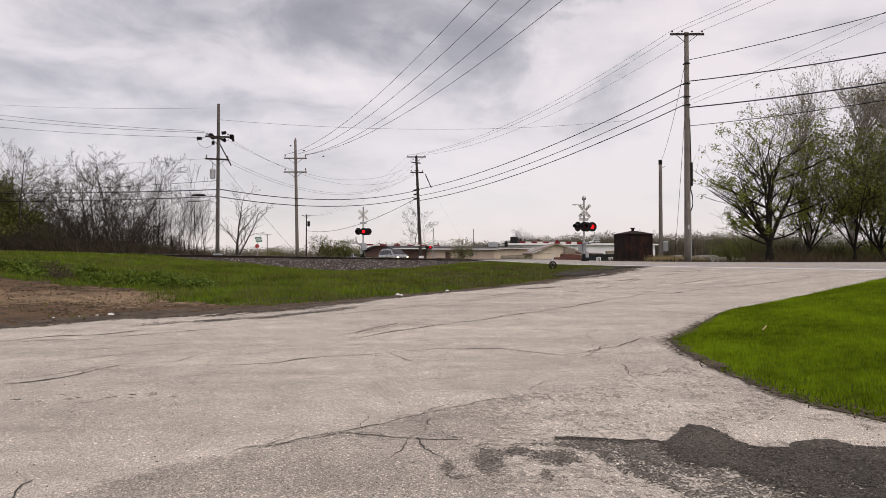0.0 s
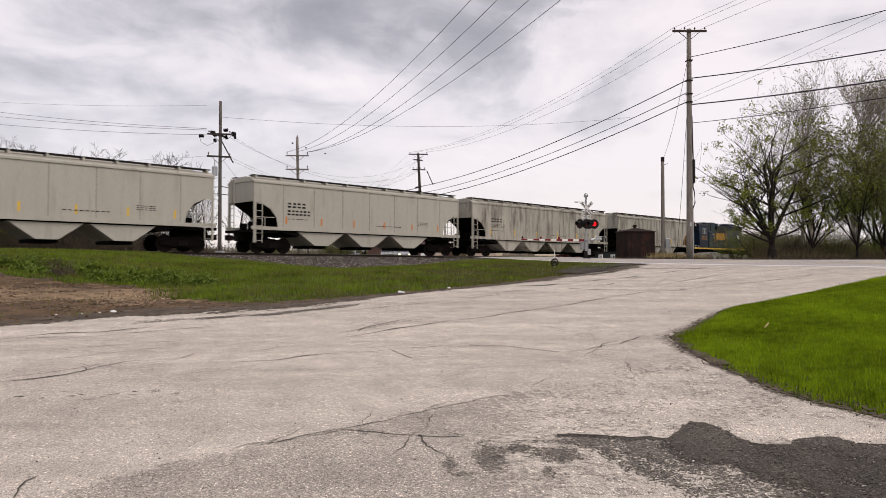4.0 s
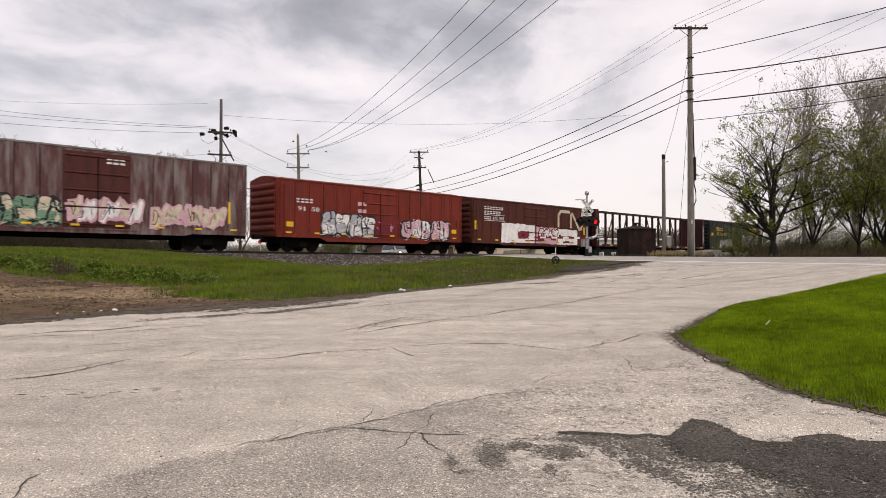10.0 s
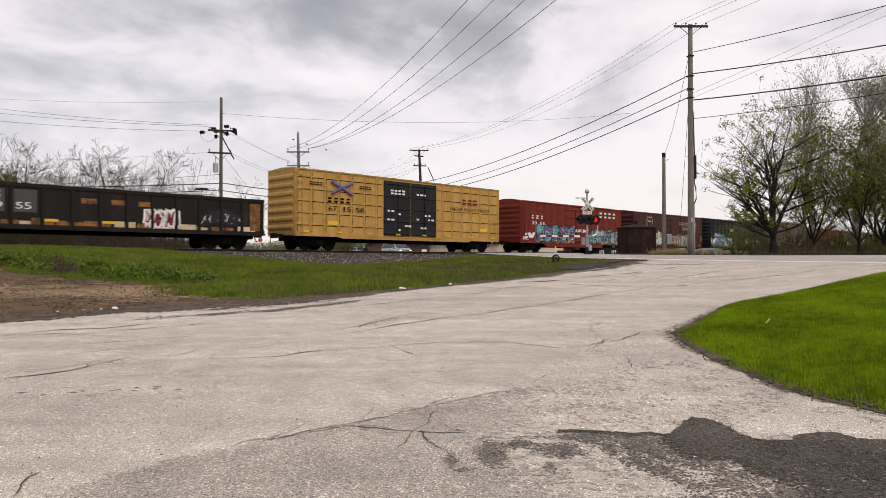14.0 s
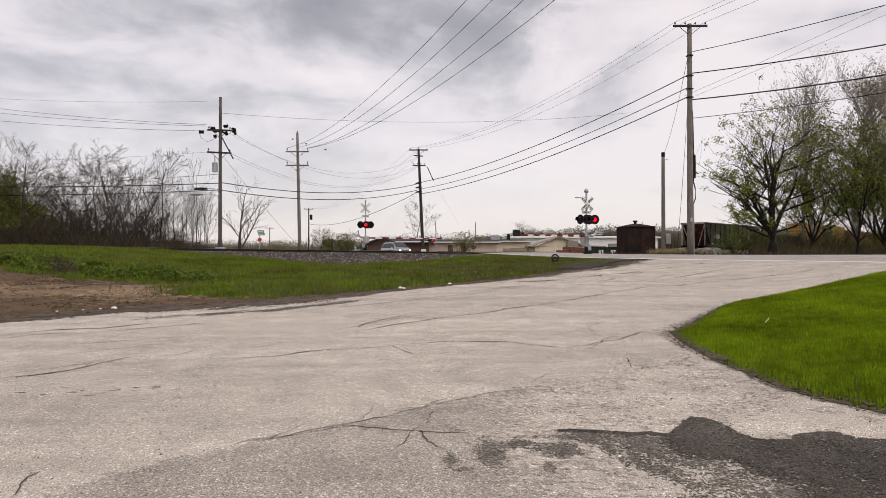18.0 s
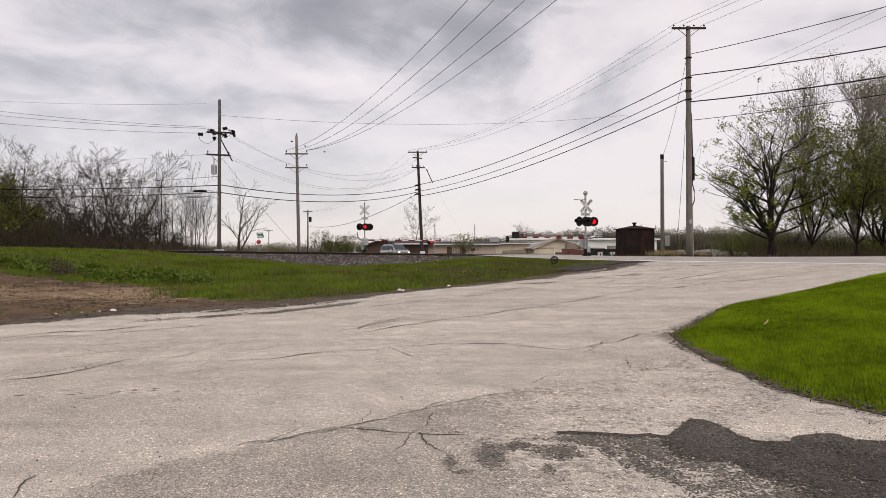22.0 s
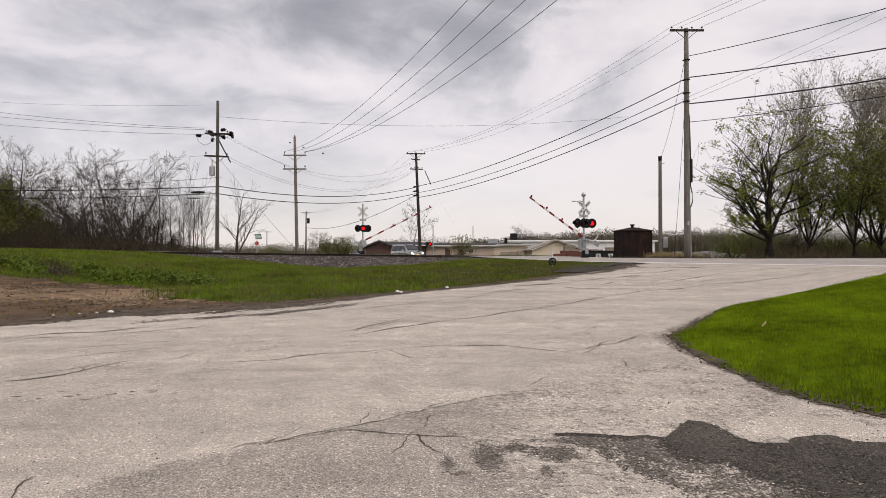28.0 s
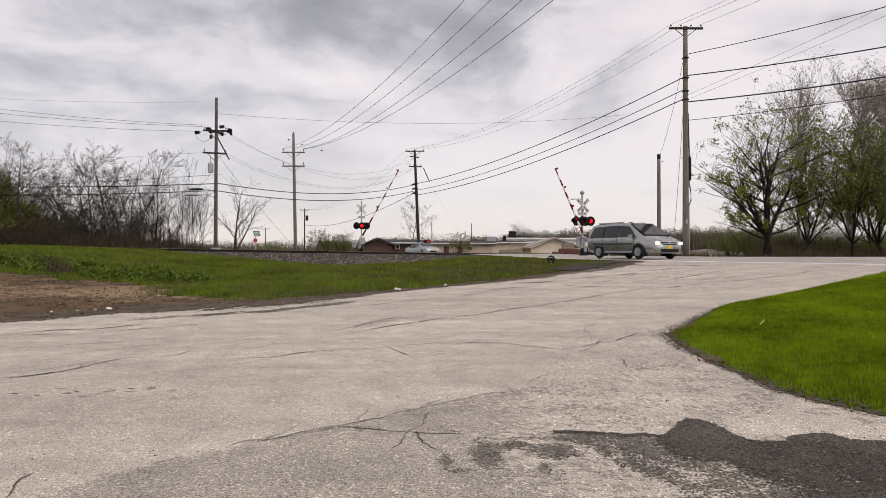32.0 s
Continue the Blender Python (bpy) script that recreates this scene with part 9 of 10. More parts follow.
for x0, y0, turn, sc in ((-18.6, 106, 50, 0.5), (-17.2, 108, 190, 0.42), (-14.2, 104, 20, 0.46), (-12.6, 110, 250, 0.36), (-8.2, 114, 120, 0.4), (-9.8, 113, 40, 0.44)):
    plant(dull, "small leafing tree beyond the crossing", x0, y0, turn, sc, group="small trees beyond the crossing")
plant(far_bare[3], "far bare tree behind the white shed", 22.5, 200, 0, 0.95)
plant(far_bare[1], "far bare tree behind the white shed", 27.0, 205, 70, 0.85)

# far woods along the skyline
for seed, tone, hgt, n, lab in ((71, (0.135, 0.115, 0.088), 14.5, 110000, "brown bare woods along the skyline"), (72, (0.13, 0.13, 0.07), 12.0, 60000, "greening woods along the skyline")):
    r = np.random.RandomState(seed)
    d = r.uniform(330, 430, n)
    px = np.where(r.rand(n) < 0.55, r.uniform(840, 1420, n), r.uniform(-300, 2000, n))
    x = (px - 784) / 1218.5 * d
    k = np.interp(px, [0, 640, 700, 750, 797, 815, 850, 890, 920, 1080, 1900], [0.55, 0.5, 0.55, 0.8, 0.76, 0.55, 0.68, 0.66, 0.84, 1.0, 1.0]) * (0.78 + 0.3 * vnoise(px, d * 0, 14.0, seed))
    foliage = mat("far_foliage", tone, 0.9, vary=0.4, scale=0.06, fine=0.5, bump=0)
    top = hgt * k * (0.86 + 0.3 * vnoise(px * 3.1, d, 9.0, seed + 4))
    part_v, part_f = leaf_quads(np.stack([x, d, ground_z(x, d) + top * (1.02 - 0.75 * r.rand(n) ** 1.3)], -1), r, 0.3)
    tagged(new("far_woods", raw_mesh("far_woods", part_v, part_f, foliage)), lab, "woods", kind="stuff")
    sel = r.rand(n) < 0.5
    blades("far_trunks", x[sel], d[sel], ground_z(x[sel], d[sel]), top[sel] * 0.8, 0.5, foliage, "close-set bare stems of the " + lab, "woods", 0.12, seed)


# ---- buildings and yard beyond the crossing ----
BEIGE = mat("beige_siding", (0.78, 0.66, 0.52), 0.8, vary=0.12, scale=1, bump=0.1)
PINK = mat("pinkish_siding", (0.60, 0.47, 0.39), 0.8, vary=0.12, scale=1, bump=0.1)
BROWNW = mat("brown_siding", (0.10, 0.06, 0.05), 0.8, vary=0.2, scale=1, bump=0.2)
ROOFDK = mat("dark_roofing", (0.055, 0.052, 0.055), 0.85, vary=0.25, scale=0.8, bump=0.2)
ROOFBR = mat("pale_shingles", (0.40, 0.34, 0.31), 0.85, vary=0.2, scale=0.8, bump=0.3)
SHED_W = mat("white_metal_siding", (0.88, 0.87, 0.87), 0.6, vary=0.08, scale=0.5, bump=0.05)


def low_house(name, label, x0, x1, y0, depth, base, wall_top, roof_top, wall, roof, ribs=0, gable=False, doors=(), windows=(), over=0.6, fascia=False):
    w = x1 - x0
    hs = thing(name, label, "building", at=pose(x0, y0, base))
    h = wall_top - base
    part("wall", Shape().box(0, w, 0, depth, -1.0, h), wall, hs)
    if gable:
        part("roof", Shape().prism_y([(-over, h - 0.1), (w / 2, roof_top - base), (w + over, h - 0.1), (w + over, h + 0.12), (w / 2, roof_top - base + 0.25), (-over, h + 0.12)], -over, depth + over), roof, hs)
        part("gable_wall", Shape().prism_y([(0, h - 0.05), (w, h - 0.05), (w / 2, roof_top - base)], 0, 0.2), wall, hs)
    else:
        part("roof", Shape().loft([[(-over, -over, h), (w + over, -over, h), (w + over, depth + over, h), (-over, depth + over, h)],
                                   [(-over, -over, h + 0.25), (w + over, -over, h + 0.25), (w + over, depth + over, h + 0.25), (-over, depth + over, h + 0.25)],
                                   [(1.0, depth / 2 - 0.2, roof_top - base), (w - 1.0, depth / 2 - 0.2, roof_top - base), (w - 1.0, depth / 2 + 0.2, roof_top - base), (1.0, depth / 2 + 0.2, roof_top - base)]]), roof, hs)
    if fascia:
        part("fascia", Shape().box(-over, w + over, -over - 0.06, -over - 0.01, h + 0.02, h + 0.2), WHITE, hs, "white fascia board")
    rib = Shape().box(-0.05, 0.05, -0.04, 0.0, 0, h).mesh("batten", wall)
    for i in range(ribs):
        part("batten", rib, None, hs).location = (w * (i + 0.5) / ribs, 0, 0)
    for a, b, z in doors:
        part("door", Shape().box(a, b, -0.06, 0.0, 0, z), BROWNW, hs)
    for a, b, z0, z1 in windows:
        win = part("window", Shape().box(a, b, -0.08, 0.0, z0, z1), WHITE, hs)
        part("pane", Shape().box(a + 0.08, b - 0.08, -0.09, -0.08, z0 + 0.08, z1 - 0.08), GLASS, win)
    return hs


low_house("low_building", "low brown building with a dark hipped roof", -10.0, -2.0, 105, 9, 1.9, 3.55, 4.3, BROWNW, ROOFDK, 10, windows=((3.5, 4.2, 0.8, 1.6),), fascia=True)
low_house("low_building", "low pinkish building with a dark roof", -2.0, 8.4, 106, 9, 1.9, 3.5, 4.15, PINK, ROOFDK, 16, doors=((2.9, 3.7, 1.3), (4.9, 5.7, 1.3)), windows=((6.5, 7.3, 0.6, 1.3),), fascia=True)
low_house("low_building", "brown gabled wing with a white roof edge", -11.0, -6.8, 102.5, 4, 1.9, 3.2, 4.15, BROWNW, ROOFDK, 8, True, doors=((1.6, 2.4, 1.25),))
low_house("low_building", "long beige ribbed building with a dark flat roof", 6.8, 14.9, 116, 8, 2.2, 3.85, 4.35, BEIGE, ROOFDK, 22, fascia=True)
low_house("gable_house", "beige gabled house with a pale shingle roof", 14.6, 22.0, 108, 8, 2.0, 3.0, 4.45, BEIGE, ROOFBR, 6, True)
low_house("white_shed", "long low white metal shed", 14.0, 44.5, 142, 12, 2.3, 5.2, 5.7, SHED_W, SHED_W, 30)
for x0, y0, w_, h_ in ((8.5, 119.0, 1.6, 0.8), (11.4, 120.0, 0.5, 1.0), (15.2, 147, 1.5, 1.6)):
    o = thing("roof_unit", "metal vent unit on a flat roof", "roof vent", "roof vents", pose(x0, y0, 4.3 if y0 < 130 else 5.5))
    part("case", Shape().chamfer(0, w_, 0, 1.0, -0.4, h_, 0.05), GALV if w_ > 1 and y0 < 130 else IRON, o)
rng = random.Random(23)
PALLET = [mat("stacked_brick", (0.16, 0.07, 0.055), 0.9, vary=0.25, scale=4, bump=0.3), mat("stacked_stone", (0.30, 0.25, 0.20), 0.9, vary=0.25, scale=4, bump=0.3), mat("stacked_pale_block", (0.5, 0.47, 0.43), 0.9, vary=0.2, scale=4, bump=0.3)]


def pallet(x0, y0, w_, h_, m):
    o = thing("block_pallet", "pallet stacked with " + ("red-brown bricks" if m == 0 else "stone blocks" if m == 1 else "pale blocks"), "pallet", "pallets in the yard", pose(x0, y0, gz(x0, y0)))
    part("pallet_base", Shape().box(0, w_, 0, 1.0, 0, 0.05).box(0, w_, 0, 0.1, -0.1, 0.0).box(0, w_, 0.9, 1.0, -0.1, 0.0), BARK_PALE, o)
    rows = max(2, int(h_ / 0.25))
    for k in range(rows):
        part("course", Shape().chamfer(0.02 + rng.uniform(0, 0.03), w_ - 0.02 - rng.uniform(0, 0.03), 0.03, 0.97, 0.05 + h_ * k / rows, 0.05 + h_ * (k + 1) / rows - 0.015, 0.015), PALLET[m], o)


for i in range(26):
    d = rng.uniform(72, 88)
    px = rng.choice((rng.uniform(1000, 1060), rng.uniform(975, 1050), rng.uniform(1040, 1100), rng.uniform(1165, 1240), rng.uniform(1180, 1300)))
    pallet((px - 784) / 1218.5 * d, d, rng.uniform(0.9, 1.5), rng.uniform(0.5, 1.15), rng.choice((0, 1, 1, 2)) if px < 1150 else rng.choice((1, 2, 2)))
# brick stacks before the gabled house, blocks by the beige wall and along the verge
for px0, d, w_, h_, m in ((988, 68, 1.2, 0.75, 0), (1011, 68, 1.2, 0.85, 0), (1000, 70, 1.2, 1.1, 0), (1024, 69, 0.9, 0.6, 0), (893, 74, 0.9, 0.3, 1), (906, 74, 1.0, 0.35, 1), (922, 74, 0.8, 0.4, 1), (1182, 58, 0.5, 0.45, 2), (1192, 58, 0.4, 0.5, 1), (1204, 58, 0.5, 0.6, 2), (1316, 58, 0.5, 0.5, 2),
                          (1226, 57, 0.7, 0.5, 2), (1243, 57, 0.45, 0.6, 2), (1258, 58, 0.5, 0.5, 1), (1271, 57, 0.4, 0.62, 2), (1284, 58, 0.5, 0.5, 2), (1300, 57, 0.45, 0.55, 1)):
    pallet((px0 - 784) / 1218.5 * d, d, w_, h_, m)
x0, d = (1042 - 784) / 1218.5 * 66, 66.0
o = thing("storage_bin", "dark green steel storage bin in the yard", "container", at=pose(x0, d, gz(x0, d)))
part("body", Shape().chamfer(0, 2.8, 0, 1.6, -0.2, 1.0, 0.03), mat("dark_green_steel", (0.02, 0.028, 0.026), 0.6, vary=0.3, bump=0.1), o)
for k in range(7):
    part("rib", Shape().box(0.2 + k * 0.4, 0.27 + k * 0.4, -0.05, 0.0, 0.0, 0.95), bpy.data.materials["dark_green_steel"], o)
part("lid", Shape().box(-0.05, 2.85, -0.05, 1.65, 1.0, 1.06), IRON, o)
for px, d in ((1065.5, 62), (1087, 62), (1247, 62), (1265, 62)):
    x0 = (px - 784) / 1218.5 * d
    o = thing("white_drum", "white upright drum with a dark stave in the yard", "drum", "white drums", pose(x0, d, gz(x0, d)))
    part("body", Shape().tube([(0, 0, -0.1), (0, 0, 0.68), (0, 0, 0.72)], [0.22, 0.22, 0.2], 12), WHITE, o)
    part("lid", Shape().cyl((0, 0, 0.72), (0, 0, 0.78), 0.235, None, 12), P_RUST, o, "rusty lid")
    part("stave", Shape().box(-0.04, 0.04, -0.235, -0.2, 0.1, 0.62), IRON, o, "dark upright stave")

# green street sign and stop sign far off
x0, y0 = -31.2, 118.0
o = thing("street_sign", "green street name sign above a red stop sign", "street sign", at=pose(x0, y0, gz(x0, y0)))
part("post", Shape().cyl((0, 0, 0), (0, 0, 3.4), 0.06, None, 8), GALV, o)
for z0, dx in ((3.4, 0.1), (2.95, 0.25)):
    pl = part("name_plate", Shape().box(-0.5 + dx, 0.6 + dx, -0.04, 0.0, z0, z0 + 0.4), mat("sign_green", (0.01, 0.16, 0.09), 0.5, bump=0), o, "green name plate")
    part("lettering", Shape().box(-0.35 + dx, 0.4 + dx, -0.05, -0.04, z0 + 0.13, z0 + 0.27), WHITE, pl, "plain white bar for the street name")
part("stop_plate", Shape().prism_y([(0.38 * math.cos(math.pi / 8 + k * math.pi / 4), 2.2 + 0.38 * math.sin(math.pi / 8 + k * math.pi / 4)) for k in range(8)], -0.05, -0.02), RED_P, o, "red octagonal plate")


# ---- vehicles ----
def ring_at(x, zb, zbelt, zr, w0, w1, wr):
    half = [(w0 * 0.9, zb), (w0, zb + 0.12), (w1, zb + (zbelt - zb) * 0.55), (w1 * 0.985, zbelt), (wr, zr - 0.07), (wr * 0.8, zr)]
    soft = rounded(half, 2)
    soft.append((half[-1][0] * 0.5, half[-1][1] + 0.012))
    return [(x, -y, z) for y, z in soft] + [(x, y, z) for y, z in reversed(soft)]


def eased(stations, n=4):
    """More stations between the given ones, on a smooth curve through them."""
    p = np.array(stations, float)
    out = []
    for k in range(len(p) - 1):
        a, b, c, d = p[max(k - 1, 0)], p[k], p[k + 1], p[min(k + 2, len(p) - 1)]
        for t in np.arange(n) / n:
            q = 0.5 * (2 * b + (c - a) * t + (2 * a - 5 * b + 4 * c - d) * t * t + (3 * b - a - 3 * c + d) * t ** 3)
            q[0] = b[0] + (c[0] - b[0]) * t
            out.append(tuple(q))
    return out + [tuple(p[-1])]


def vehicle(name, label, category, stations, glass, wheels, paint, tyre_r, lamps):
    """A body lofted through stations (x, sill, belt, roof, low, mid and roof half-widths)."""
    car = thing(name, label, category)
    part("body", Shape().loft([ring_at(*s) for s in eased(stations)]), paint, car, smooth=True)
    for nm, quad in glass:
        a, b, c2, d = [Vector(p) for p in quad]
        n = (b - a).cross(d - a).normalized() * 0.012
        for sg in ((1, -1) if nm == "side_window" else (1,)):
            q_ = [Vector((p.x, p.y * sg, p.z)) for p in (a, b, c2, d)]
            nn = (q_[1] - q_[0]).cross(q_[3] - q_[0]).normalized()
            ctr = sum(q_, Vector()) / 4
            if nn.dot(ctr - Vector((ctr.x * 0.9, 0, ctr.z - 0.3))) < 0:
                nn = -nn
            out = [p + nn * 0.035 for p in q_]
            part(nm, Shape().loft([[p - nn * 0.03 for p in q_], out]), GLASS, car, "dark tinted glass")
    made = []
    for x, y in wheels:
        s = 1 if y > 0 else -1
        w = part("wheel", Shape().cyl((0, -0.02 * s, 0), (0, 0.08 * s, 0), tyre_r * 0.6, None, 18), GALV, car)
        w.location = (x, y + 0.045 * s, tyre_r)
        t = Shape()
        t.tube([(tyre_r * 0.84 * math.cos(2 * math.pi * k / 24), 0.0, tyre_r * 0.84 * math.sin(2 * math.pi * k / 24)) for k in range(25)], tyre_r * 0.17, 8)
        t.cyl((0, -0.1 * s, 0), (0, 0.0, 0), tyre_r * 0.9, None, 24)
        part("tyre", t, RUBBER, w)
        for k in range(7):
            an = 2 * math.pi * k / 7
            part("spoke", Shape().prism_y([(0.05 * math.cos(an + 1.2), 0.05 * math.sin(an + 1.2)), (tyre_r * 0.6 * math.cos(an + 0.12), tyre_r * 0.6 * math.sin(an + 0.12)), (tyre_r * 0.6 * math.cos(an - 0.12), tyre_r * 0.6 * math.sin(an - 0.12)), (0.05 * math.cos(an - 1.2), 0.05 * math.sin(an - 1.2))], min(0.08 * s, 0.1 * s), max(0.08 * s, 0.1 * s)), GALV, w)
        arch = [(x + tyre_r * 1.2 * math.cos(radians(k)), tyre_r * 1.02 + tyre_r * 1.2 * math.sin(radians(k))) for k in range(-30, 211, 12)]
        part("wheel_arch", Shape().prism_y(arch, *sorted((y * 0.8, y + 0.085 * s))), BLACK, car, "dark wheel arch")
        made.append(w)
    for nm, box, m, lb in lamps:
        part(nm, Shape().chamfer(*box, 0.015), m, car, lb)
    return car, made


SILVER = mat("grey_car_paint", (0.40, 0.41, 0.41), 0.24, 0.85, vary=0.04, bump=0, spec=0.5)
SILVERW = mat("pale_silver_car_paint", (0.42, 0.44, 0.46), 0.3, 0.5, vary=0.06, bump=0)
van, van_wheels = vehicle(
    "minivan", "grey minivan with lit headlights and a roof rack", "van",
    [(-2.52, 0.45, 0.95, 1.2, 0.8, 0.84, 0.74), (-2.5, 0.36, 0.98, 1.5, 0.9, 0.93, 0.72), (-2.38, 0.32, 1.0, 1.68, 0.94, 0.97, 0.74), (-1.9, 0.27, 1.0, 1.74, 0.96, 0.99, 0.76), (-0.6, 0.24, 1.0, 1.76, 0.96, 0.995, 0.78),
     (0.2, 0.24, 1.0, 1.755, 0.96, 0.995, 0.775), (0.5, 0.24, 1.0, 1.725, 0.96, 0.995, 0.765), (0.68, 0.24, 1.01, 1.65, 0.96, 0.99, 0.765), (1.1, 0.24, 1.02, 1.43, 0.96, 0.99, 0.79), (1.5, 0.24, 1.02, 1.225, 0.96, 0.98, 0.84), (1.75, 0.25, 1.0, 1.1, 0.95, 0.97, 0.9), (2.15, 0.25, 0.92, 0.99, 0.92, 0.93, 0.83), (2.38, 0.27, 0.82, 0.88, 0.85, 0.86, 0.74), (2.5, 0.3, 0.7, 0.78, 0.74, 0.76, 0.62), (2.57, 0.36, 0.55, 0.62, 0.6, 0.62, 0.5)],
    [("side_window", ((-2.25, 0.955, 1.04), (-1.15, 0.955, 1.04), (-1.15, 0.80, 1.6), (-2.05, 0.785, 1.58))), ("side_window", ((-1.08, 0.957, 1.04), (-0.02, 0.957, 1.04), (-0.02, 0.80, 1.62), (-1.08, 0.80, 1.61))),
     ("side_window", ((0.08, 0.957, 1.05), (1.3, 0.95, 1.08), (0.72, 0.81, 1.56), (0.08, 0.80, 1.61))), ("windshield", ((1.72, -0.76, 1.13), (1.72, 0.76, 1.13), (0.62, 0.64, 1.7), (0.62, -0.64, 1.7))),
     ("rear_window", ((-2.52, -0.7, 1.05), (-2.52, 0.7, 1.05), (-2.44, 0.62, 1.58), (-2.44, -0.62, 1.58)))],
    ((1.55, 0.9), (1.55, -0.9), (-1.45, 0.9), (-1.45, -0.9)), SILVER, 0.34,
    [("headlight", (2.2, 2.54, -0.79, -0.57, 0.68, 0.81), LAMP_LIT, "lit warm headlight"), ("headlight", (2.2, 2.54, 0.57, 0.79, 0.68, 0.81), LAMP_LIT, "lit warm headlight"),
     ("headlight_housing", (2.1, 2.52, -0.8, -0.48, 0.66, 0.82), SILVERW, "pale clear headlight housing"), ("headlight_housing", (2.1, 2.52, 0.48, 0.8, 0.66, 0.82), SILVERW, "pale clear headlight housing"),
     ("grille", (2.4, 2.55, -0.42, 0.42, 0.66, 0.82), BLACK, "black grille with chrome bars"), ("grille_bar", (2.42, 2.57, -0.42, 0.42, 0.79, 0.83), GALV, ""), ("grille_bar", (2.42, 2.57, -0.4, 0.4, 0.71, 0.74), GALV, ""), ("emblem", (2.46, 2.58, -0.07, 0.07, 0.7, 0.8), GALV, "plain bright badge"),
     ("lower_grille", (2.42, 2.6, -0.52, 0.52, 0.34, 0.47), BLACK, "black lower grille"), ("fog_lamp", (2.3, 2.5, -0.76, -0.62, 0.38, 0.47), BLACK, ""), ("fog_lamp", (2.3, 2.5, 0.62, 0.76, 0.38, 0.47), BLACK, ""),
     ("wiper", (1.68, 1.72, -0.62, 0.5, 1.13, 1.15), BLACK, ""), ("sill", (-1.0, 1.1, -0.985, -0.9, 0.24, 0.34), BLACK, "dark sill"),
     ("number_plate", (2.5, 2.59, -0.16, 0.16, 0.5, 0.62), YEL_P, "plain yellow plate without characters"),
     ("tail_lamp", (-2.54, -2.42, -0.9, -0.78, 0.92, 1.16), RED_P, ""), ("tail_lamp", (-2.54, -2.42, 0.78, 0.9, 0.92, 1.16), RED_P, ""),
     ("door_mirror", (1.0, 1.18, -1.16, -0.96, 1.0, 1.16), SILVER, ""), ("door_mirror", (1.0, 1.18, 0.96, 1.16, 1.0, 1.16), SILVER, ""),
     ("roof_rail", (-1.9, 0.1, -0.66, -0.61, 1.74, 1.81), GALV, ""), ("roof_rail", (-1.9, 0.1, 0.61, 0.66, 1.74, 1.81), GALV, ""),
     ("door_handle", (-0.4, -0.15, -1.02, -0.99, 0.9, 0.94), SILVER, ""), ("door_handle", (0.2, 0.45, -1.02, -0.99, 0.9, 0.94), SILVER, ""),
     ("door_seam", (-0.06, -0.045, -1.0, -0.985, 0.35, 1.0), BLACK, ""), ("door_seam", (-1.16, -1.145, -1.0, -0.985, 0.35, 1.0), BLACK, ""), ("door_seam", (1.2, 1.215, -0.995, -0.98, 0.4, 1.0), BLACK, ""),
     ("side_moulding", (-1.9, 1.12, -1.012, -0.985, 0.7, 0.75), BLACK, "dark side moulding"), ("sill_moulding", (-1.0, 1.1, -1.005, -0.98, 0.3, 0.38), SILVERW, "")])
sedan, sedan_wheels = vehicle(
    "sedan", "pale silver sedan following over the crossing", "car",
    [(-2.3, 0.42, 0.85, 0.95, 0.75, 0.8, 0.66), (-2.2, 0.32, 0.9, 1.02, 0.85, 0.87, 0.72), (-1.7, 0.25, 0.9, 1.08, 0.87, 0.89, 0.72), (-1.3, 0.22, 0.9, 1.24, 0.88, 0.9, 0.62), (-0.6, 0.2, 0.9, 1.42, 0.88, 0.9, 0.6),
     (0.2, 0.2, 0.9, 1.43, 0.88, 0.9, 0.6), (0.6, 0.2, 0.9, 1.34, 0.88, 0.9, 0.61), (1.15, 0.2, 0.9, 1.02, 0.88, 0.89, 0.72), (1.8, 0.22, 0.82, 0.9, 0.86, 0.87, 0.74), (2.15, 0.25, 0.7, 0.78, 0.78, 0.79, 0.66), (2.28, 0.32, 0.55, 0.6, 0.62, 0.64, 0.5)],
    [("side_window", ((-1.3, 0.875, 0.94), (-0.35, 0.875, 0.94), (-0.35, 0.65, 1.33), (-0.85, 0.65, 1.3))), ("side_window", ((-0.28, 0.875, 0.94), (0.95, 0.87, 0.95), (0.4, 0.65, 1.32), (-0.28, 0.65, 1.34))),
     ("windshield", ((1.16, -0.68, 1.04), (1.16, 0.68, 1.04), (0.46, 0.53, 1.39), (0.46, -0.53, 1.39))), ("rear_window", ((-1.72, -0.6, 1.1), (-1.72, 0.6, 1.1), (-0.85, 0.5, 1.38), (-0.85, -0.5, 1.38)))],
    ((1.35, 0.8), (1.35, -0.8), (-1.3, 0.8), (-1.3, -0.8)), SILVERW, 0.31,
    [("headlight", (1.95, 2.22, -0.78, -0.45, 0.58, 0.74), LAMP_OFF, "clear headlight"), ("headlight", (1.95, 2.22, 0.45, 0.78, 0.58, 0.74), LAMP_OFF, "clear headlight"), ("grille", (2.15, 2.29, -0.4, 0.4, 0.36, 0.5), BLACK, "dark grille"),
     ("number_plate", (2.2, 2.3, -0.16, 0.16, 0.5, 0.6), YEL_P, "plain yellow plate without characters"), ("door_mirror", (0.75, 0.9, -1.03, -0.86, 0.92, 1.04), SILVERW, ""), ("door_mirror", (0.75, 0.9, 0.86, 1.03, 0.92, 1.04), SILVERW, ""),
     ("tail_lamp", (-2.32, -2.2, -0.75, -0.45, 0.72, 0.9), RED_P, ""), ("tail_lamp", (-2.32, -2.2, 0.45, 0.75, 0.72, 0.9), RED_P, "")])


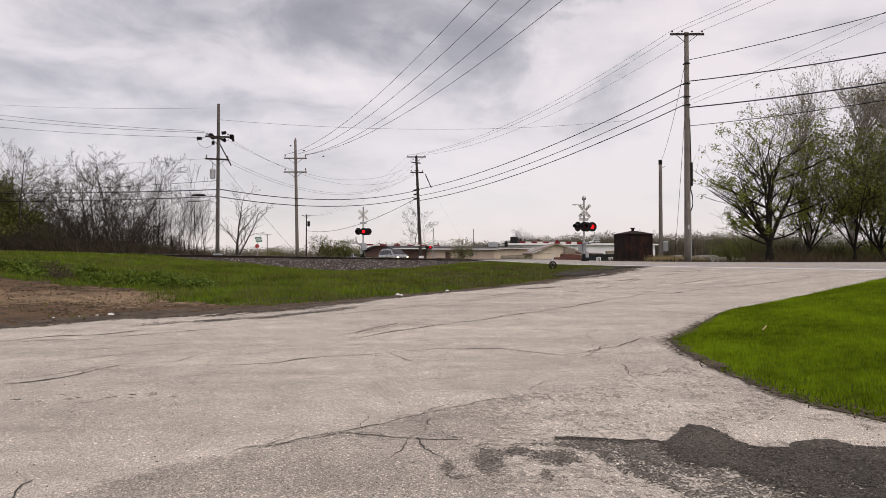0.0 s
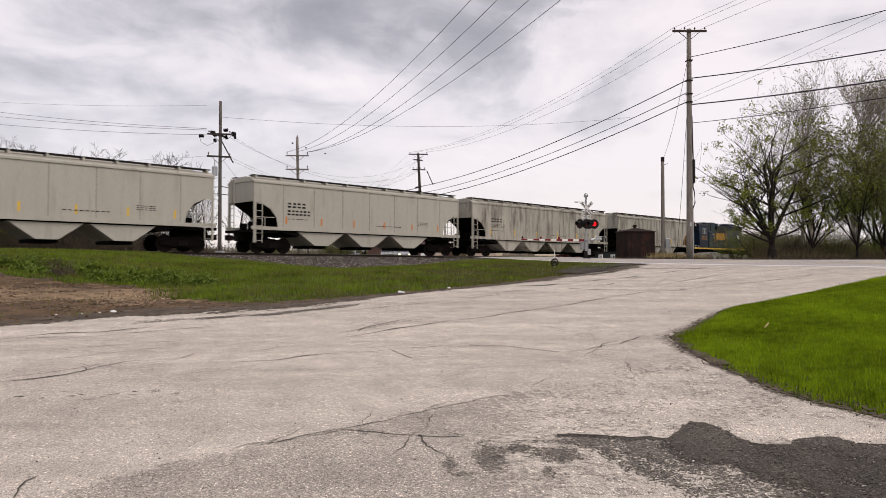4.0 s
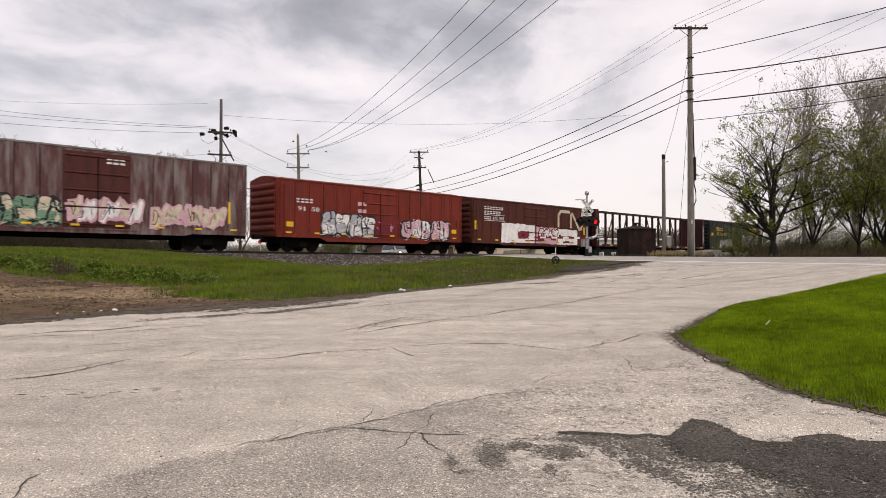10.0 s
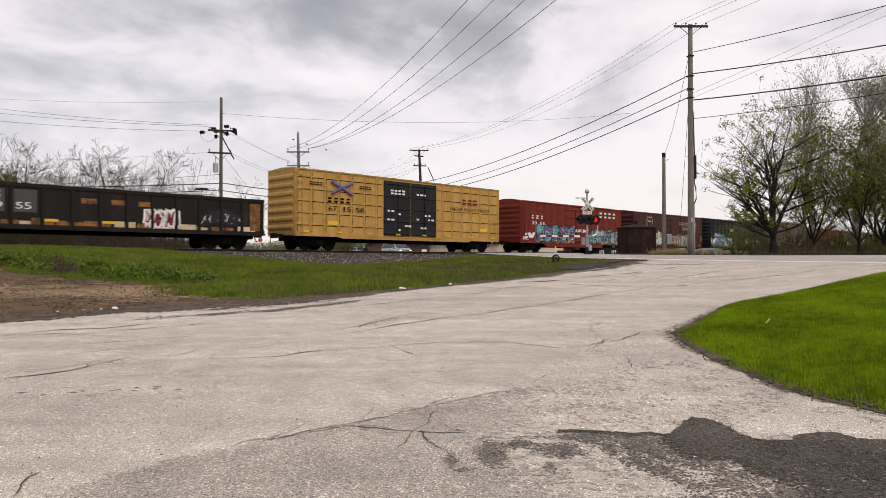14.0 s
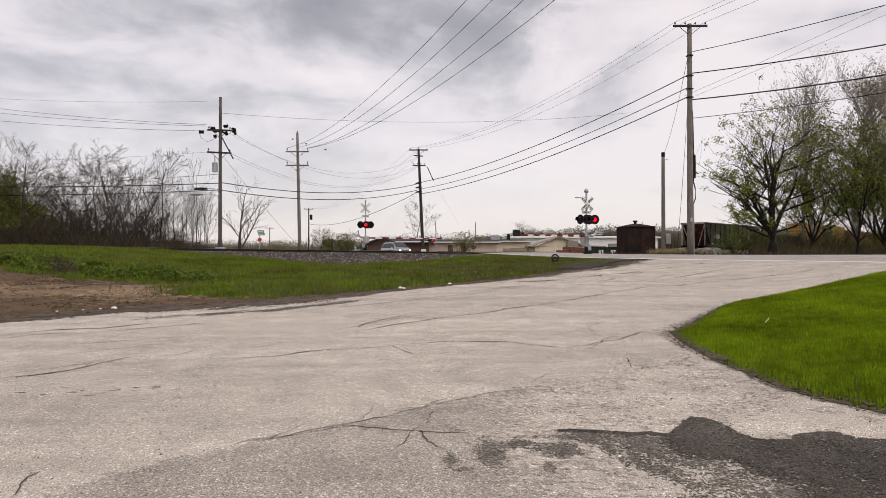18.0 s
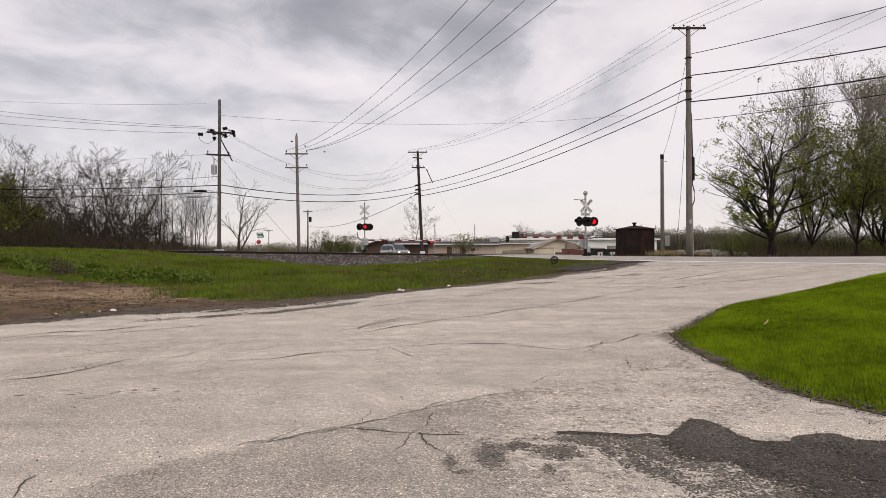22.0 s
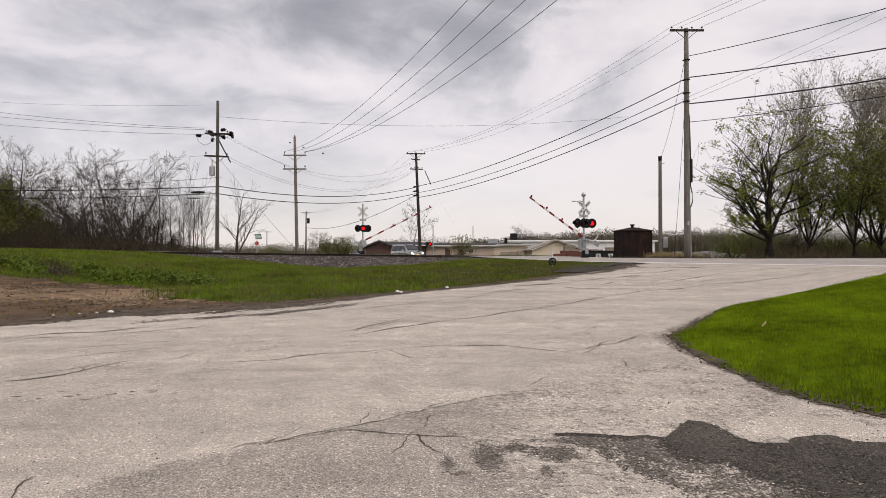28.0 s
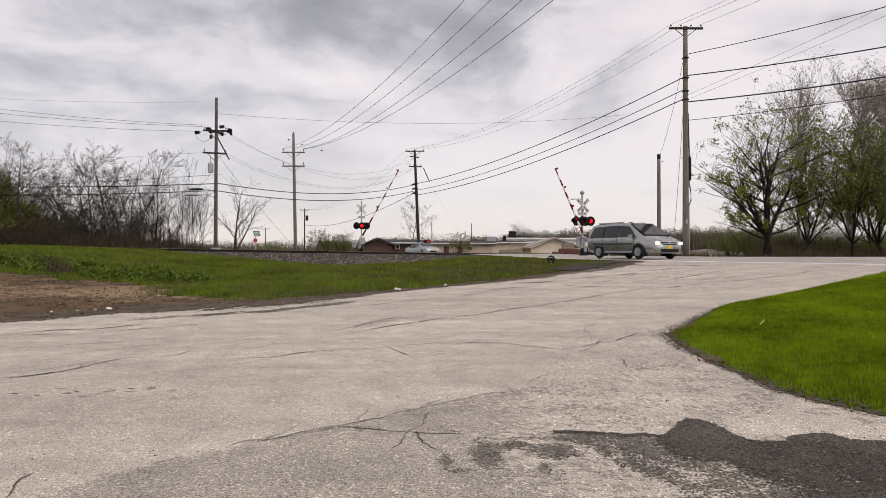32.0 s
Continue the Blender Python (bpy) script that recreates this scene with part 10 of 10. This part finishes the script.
# ---- movement ----
def train_pose(a):
    y = 0.70711 * a + 26.4
    r, f = float(rail_z(y - 5)), float(rail_z(y + 5))
    x, y = track_pt(a)
    return pose(x, y, (r + f) / 2, 0, math.degrees(math.atan2(r - f, 14.14)), 45)


def road_pose(y, aside=0.0, turn=0.0):
    x = 1.4 + 0.295 * (62 - y) + aside
    za, zb = float(road_z(x + 0.6, y - 2)), float(road_z(x - 0.6, y + 2))
    return pose(x, y, (za + zb) / 2 + 0.004, 0, math.degrees(math.atan2(zb - za, 4.17)), -73.6 + turn)


# seconds and distance down the road of the two vehicles
VAN = [(0.0, 86.2), (26.2, 86.2), (26.8, 85.2), (27.5, 82.2), (28.0, 79.2), (28.5, 75.6), (29.2, 69.3), (30.0, 60.9), (30.6, 53.4), (31.2, 45.3), (31.6, 39.6), (31.8, 36.8), (32.0, 34.0)]
SEDAN = [(0.0, 114.0), (27.0, 114.0), (28.0, 110.5), (29.0, 102.0), (30.0, 91.5), (30.6, 85.2), (31.2, 79.0), (31.6, 75.4), (32.0, 72.2)]


def roll(wheels, rows, r):
    ts = [t for t, _ in rows]
    ys = [y for _, y in rows]
    for w in wheels:
        p = w.location.copy()
        ang, out, last = 0.0, [(0.0, pose(*p))], ys[0]
        for k in range(26 * 30, 32 * 30 + 1):
            y = float(np.interp(k / 30, ts, ys))
            ang += min(math.degrees((last - y) / 0.959 / r), 80.0)
            last = y
            out.append((k / 30, pose(*p, 0, ang, 0)))
        walk(w, out)


def motions():
    # the train gathers way until about 14 s and then eases off
    def run(t):
        return 23.2 * (t - 8) + 0.094 * (t - 8) ** 2 + float(np.interp(t, [13, 14, 15, 16, 17, 18, 32], [0.0, -0.45, -1.05, -1.9, -3.2, -4.9, -31.0]))

    for car, c0 in TRAIN:
        walk(car, [(t, train_pose(c0 + run(t))) for t in np.arange(0.0, 32.1, 1.0)])
    # the gates stay down until 25 s and then rise
    lift = [(0.0, 0), (25.0, 0), (25.5, 3), (26.5, 13), (27.5, 24), (28.0, 29), (28.5, 38), (29.2, 46), (30.0, 54), (30.6, 60), (31.2, 63), (31.6, 65), (32.0, 66.5)]
    near = [(0.0, 0), (25.0, 0), (25.5, 4), (26.5, 17), (27.5, 31), (28.0, 32), (28.5, 36.5), (29.2, 42.5), (30.0, 48.5), (30.6, 53), (31.2, 57), (31.6, 60), (32.0, 63)]
    walk(gateR, [(t, pose(0, -0.35, 1.42, 0, k, 5)) for t, k in near])
    walk(gateL, [(t, pose(0, -0.35, 1.34, 0, k * 0.92, 0)) for t, k in lift])
    walk(van, [(t, road_pose(y, 0.0, float(np.interp(y, [34, 45, 62, 75, 120], [7, 8, 11, 13, 13])))) for t, y in VAN])
    walk(sedan, [(t, road_pose(y, 0.0, 14)) for t, y in SEDAN])
    roll(van_wheels, VAN, 0.34)
    roll(sedan_wheels, SEDAN, 0.31)


motions()
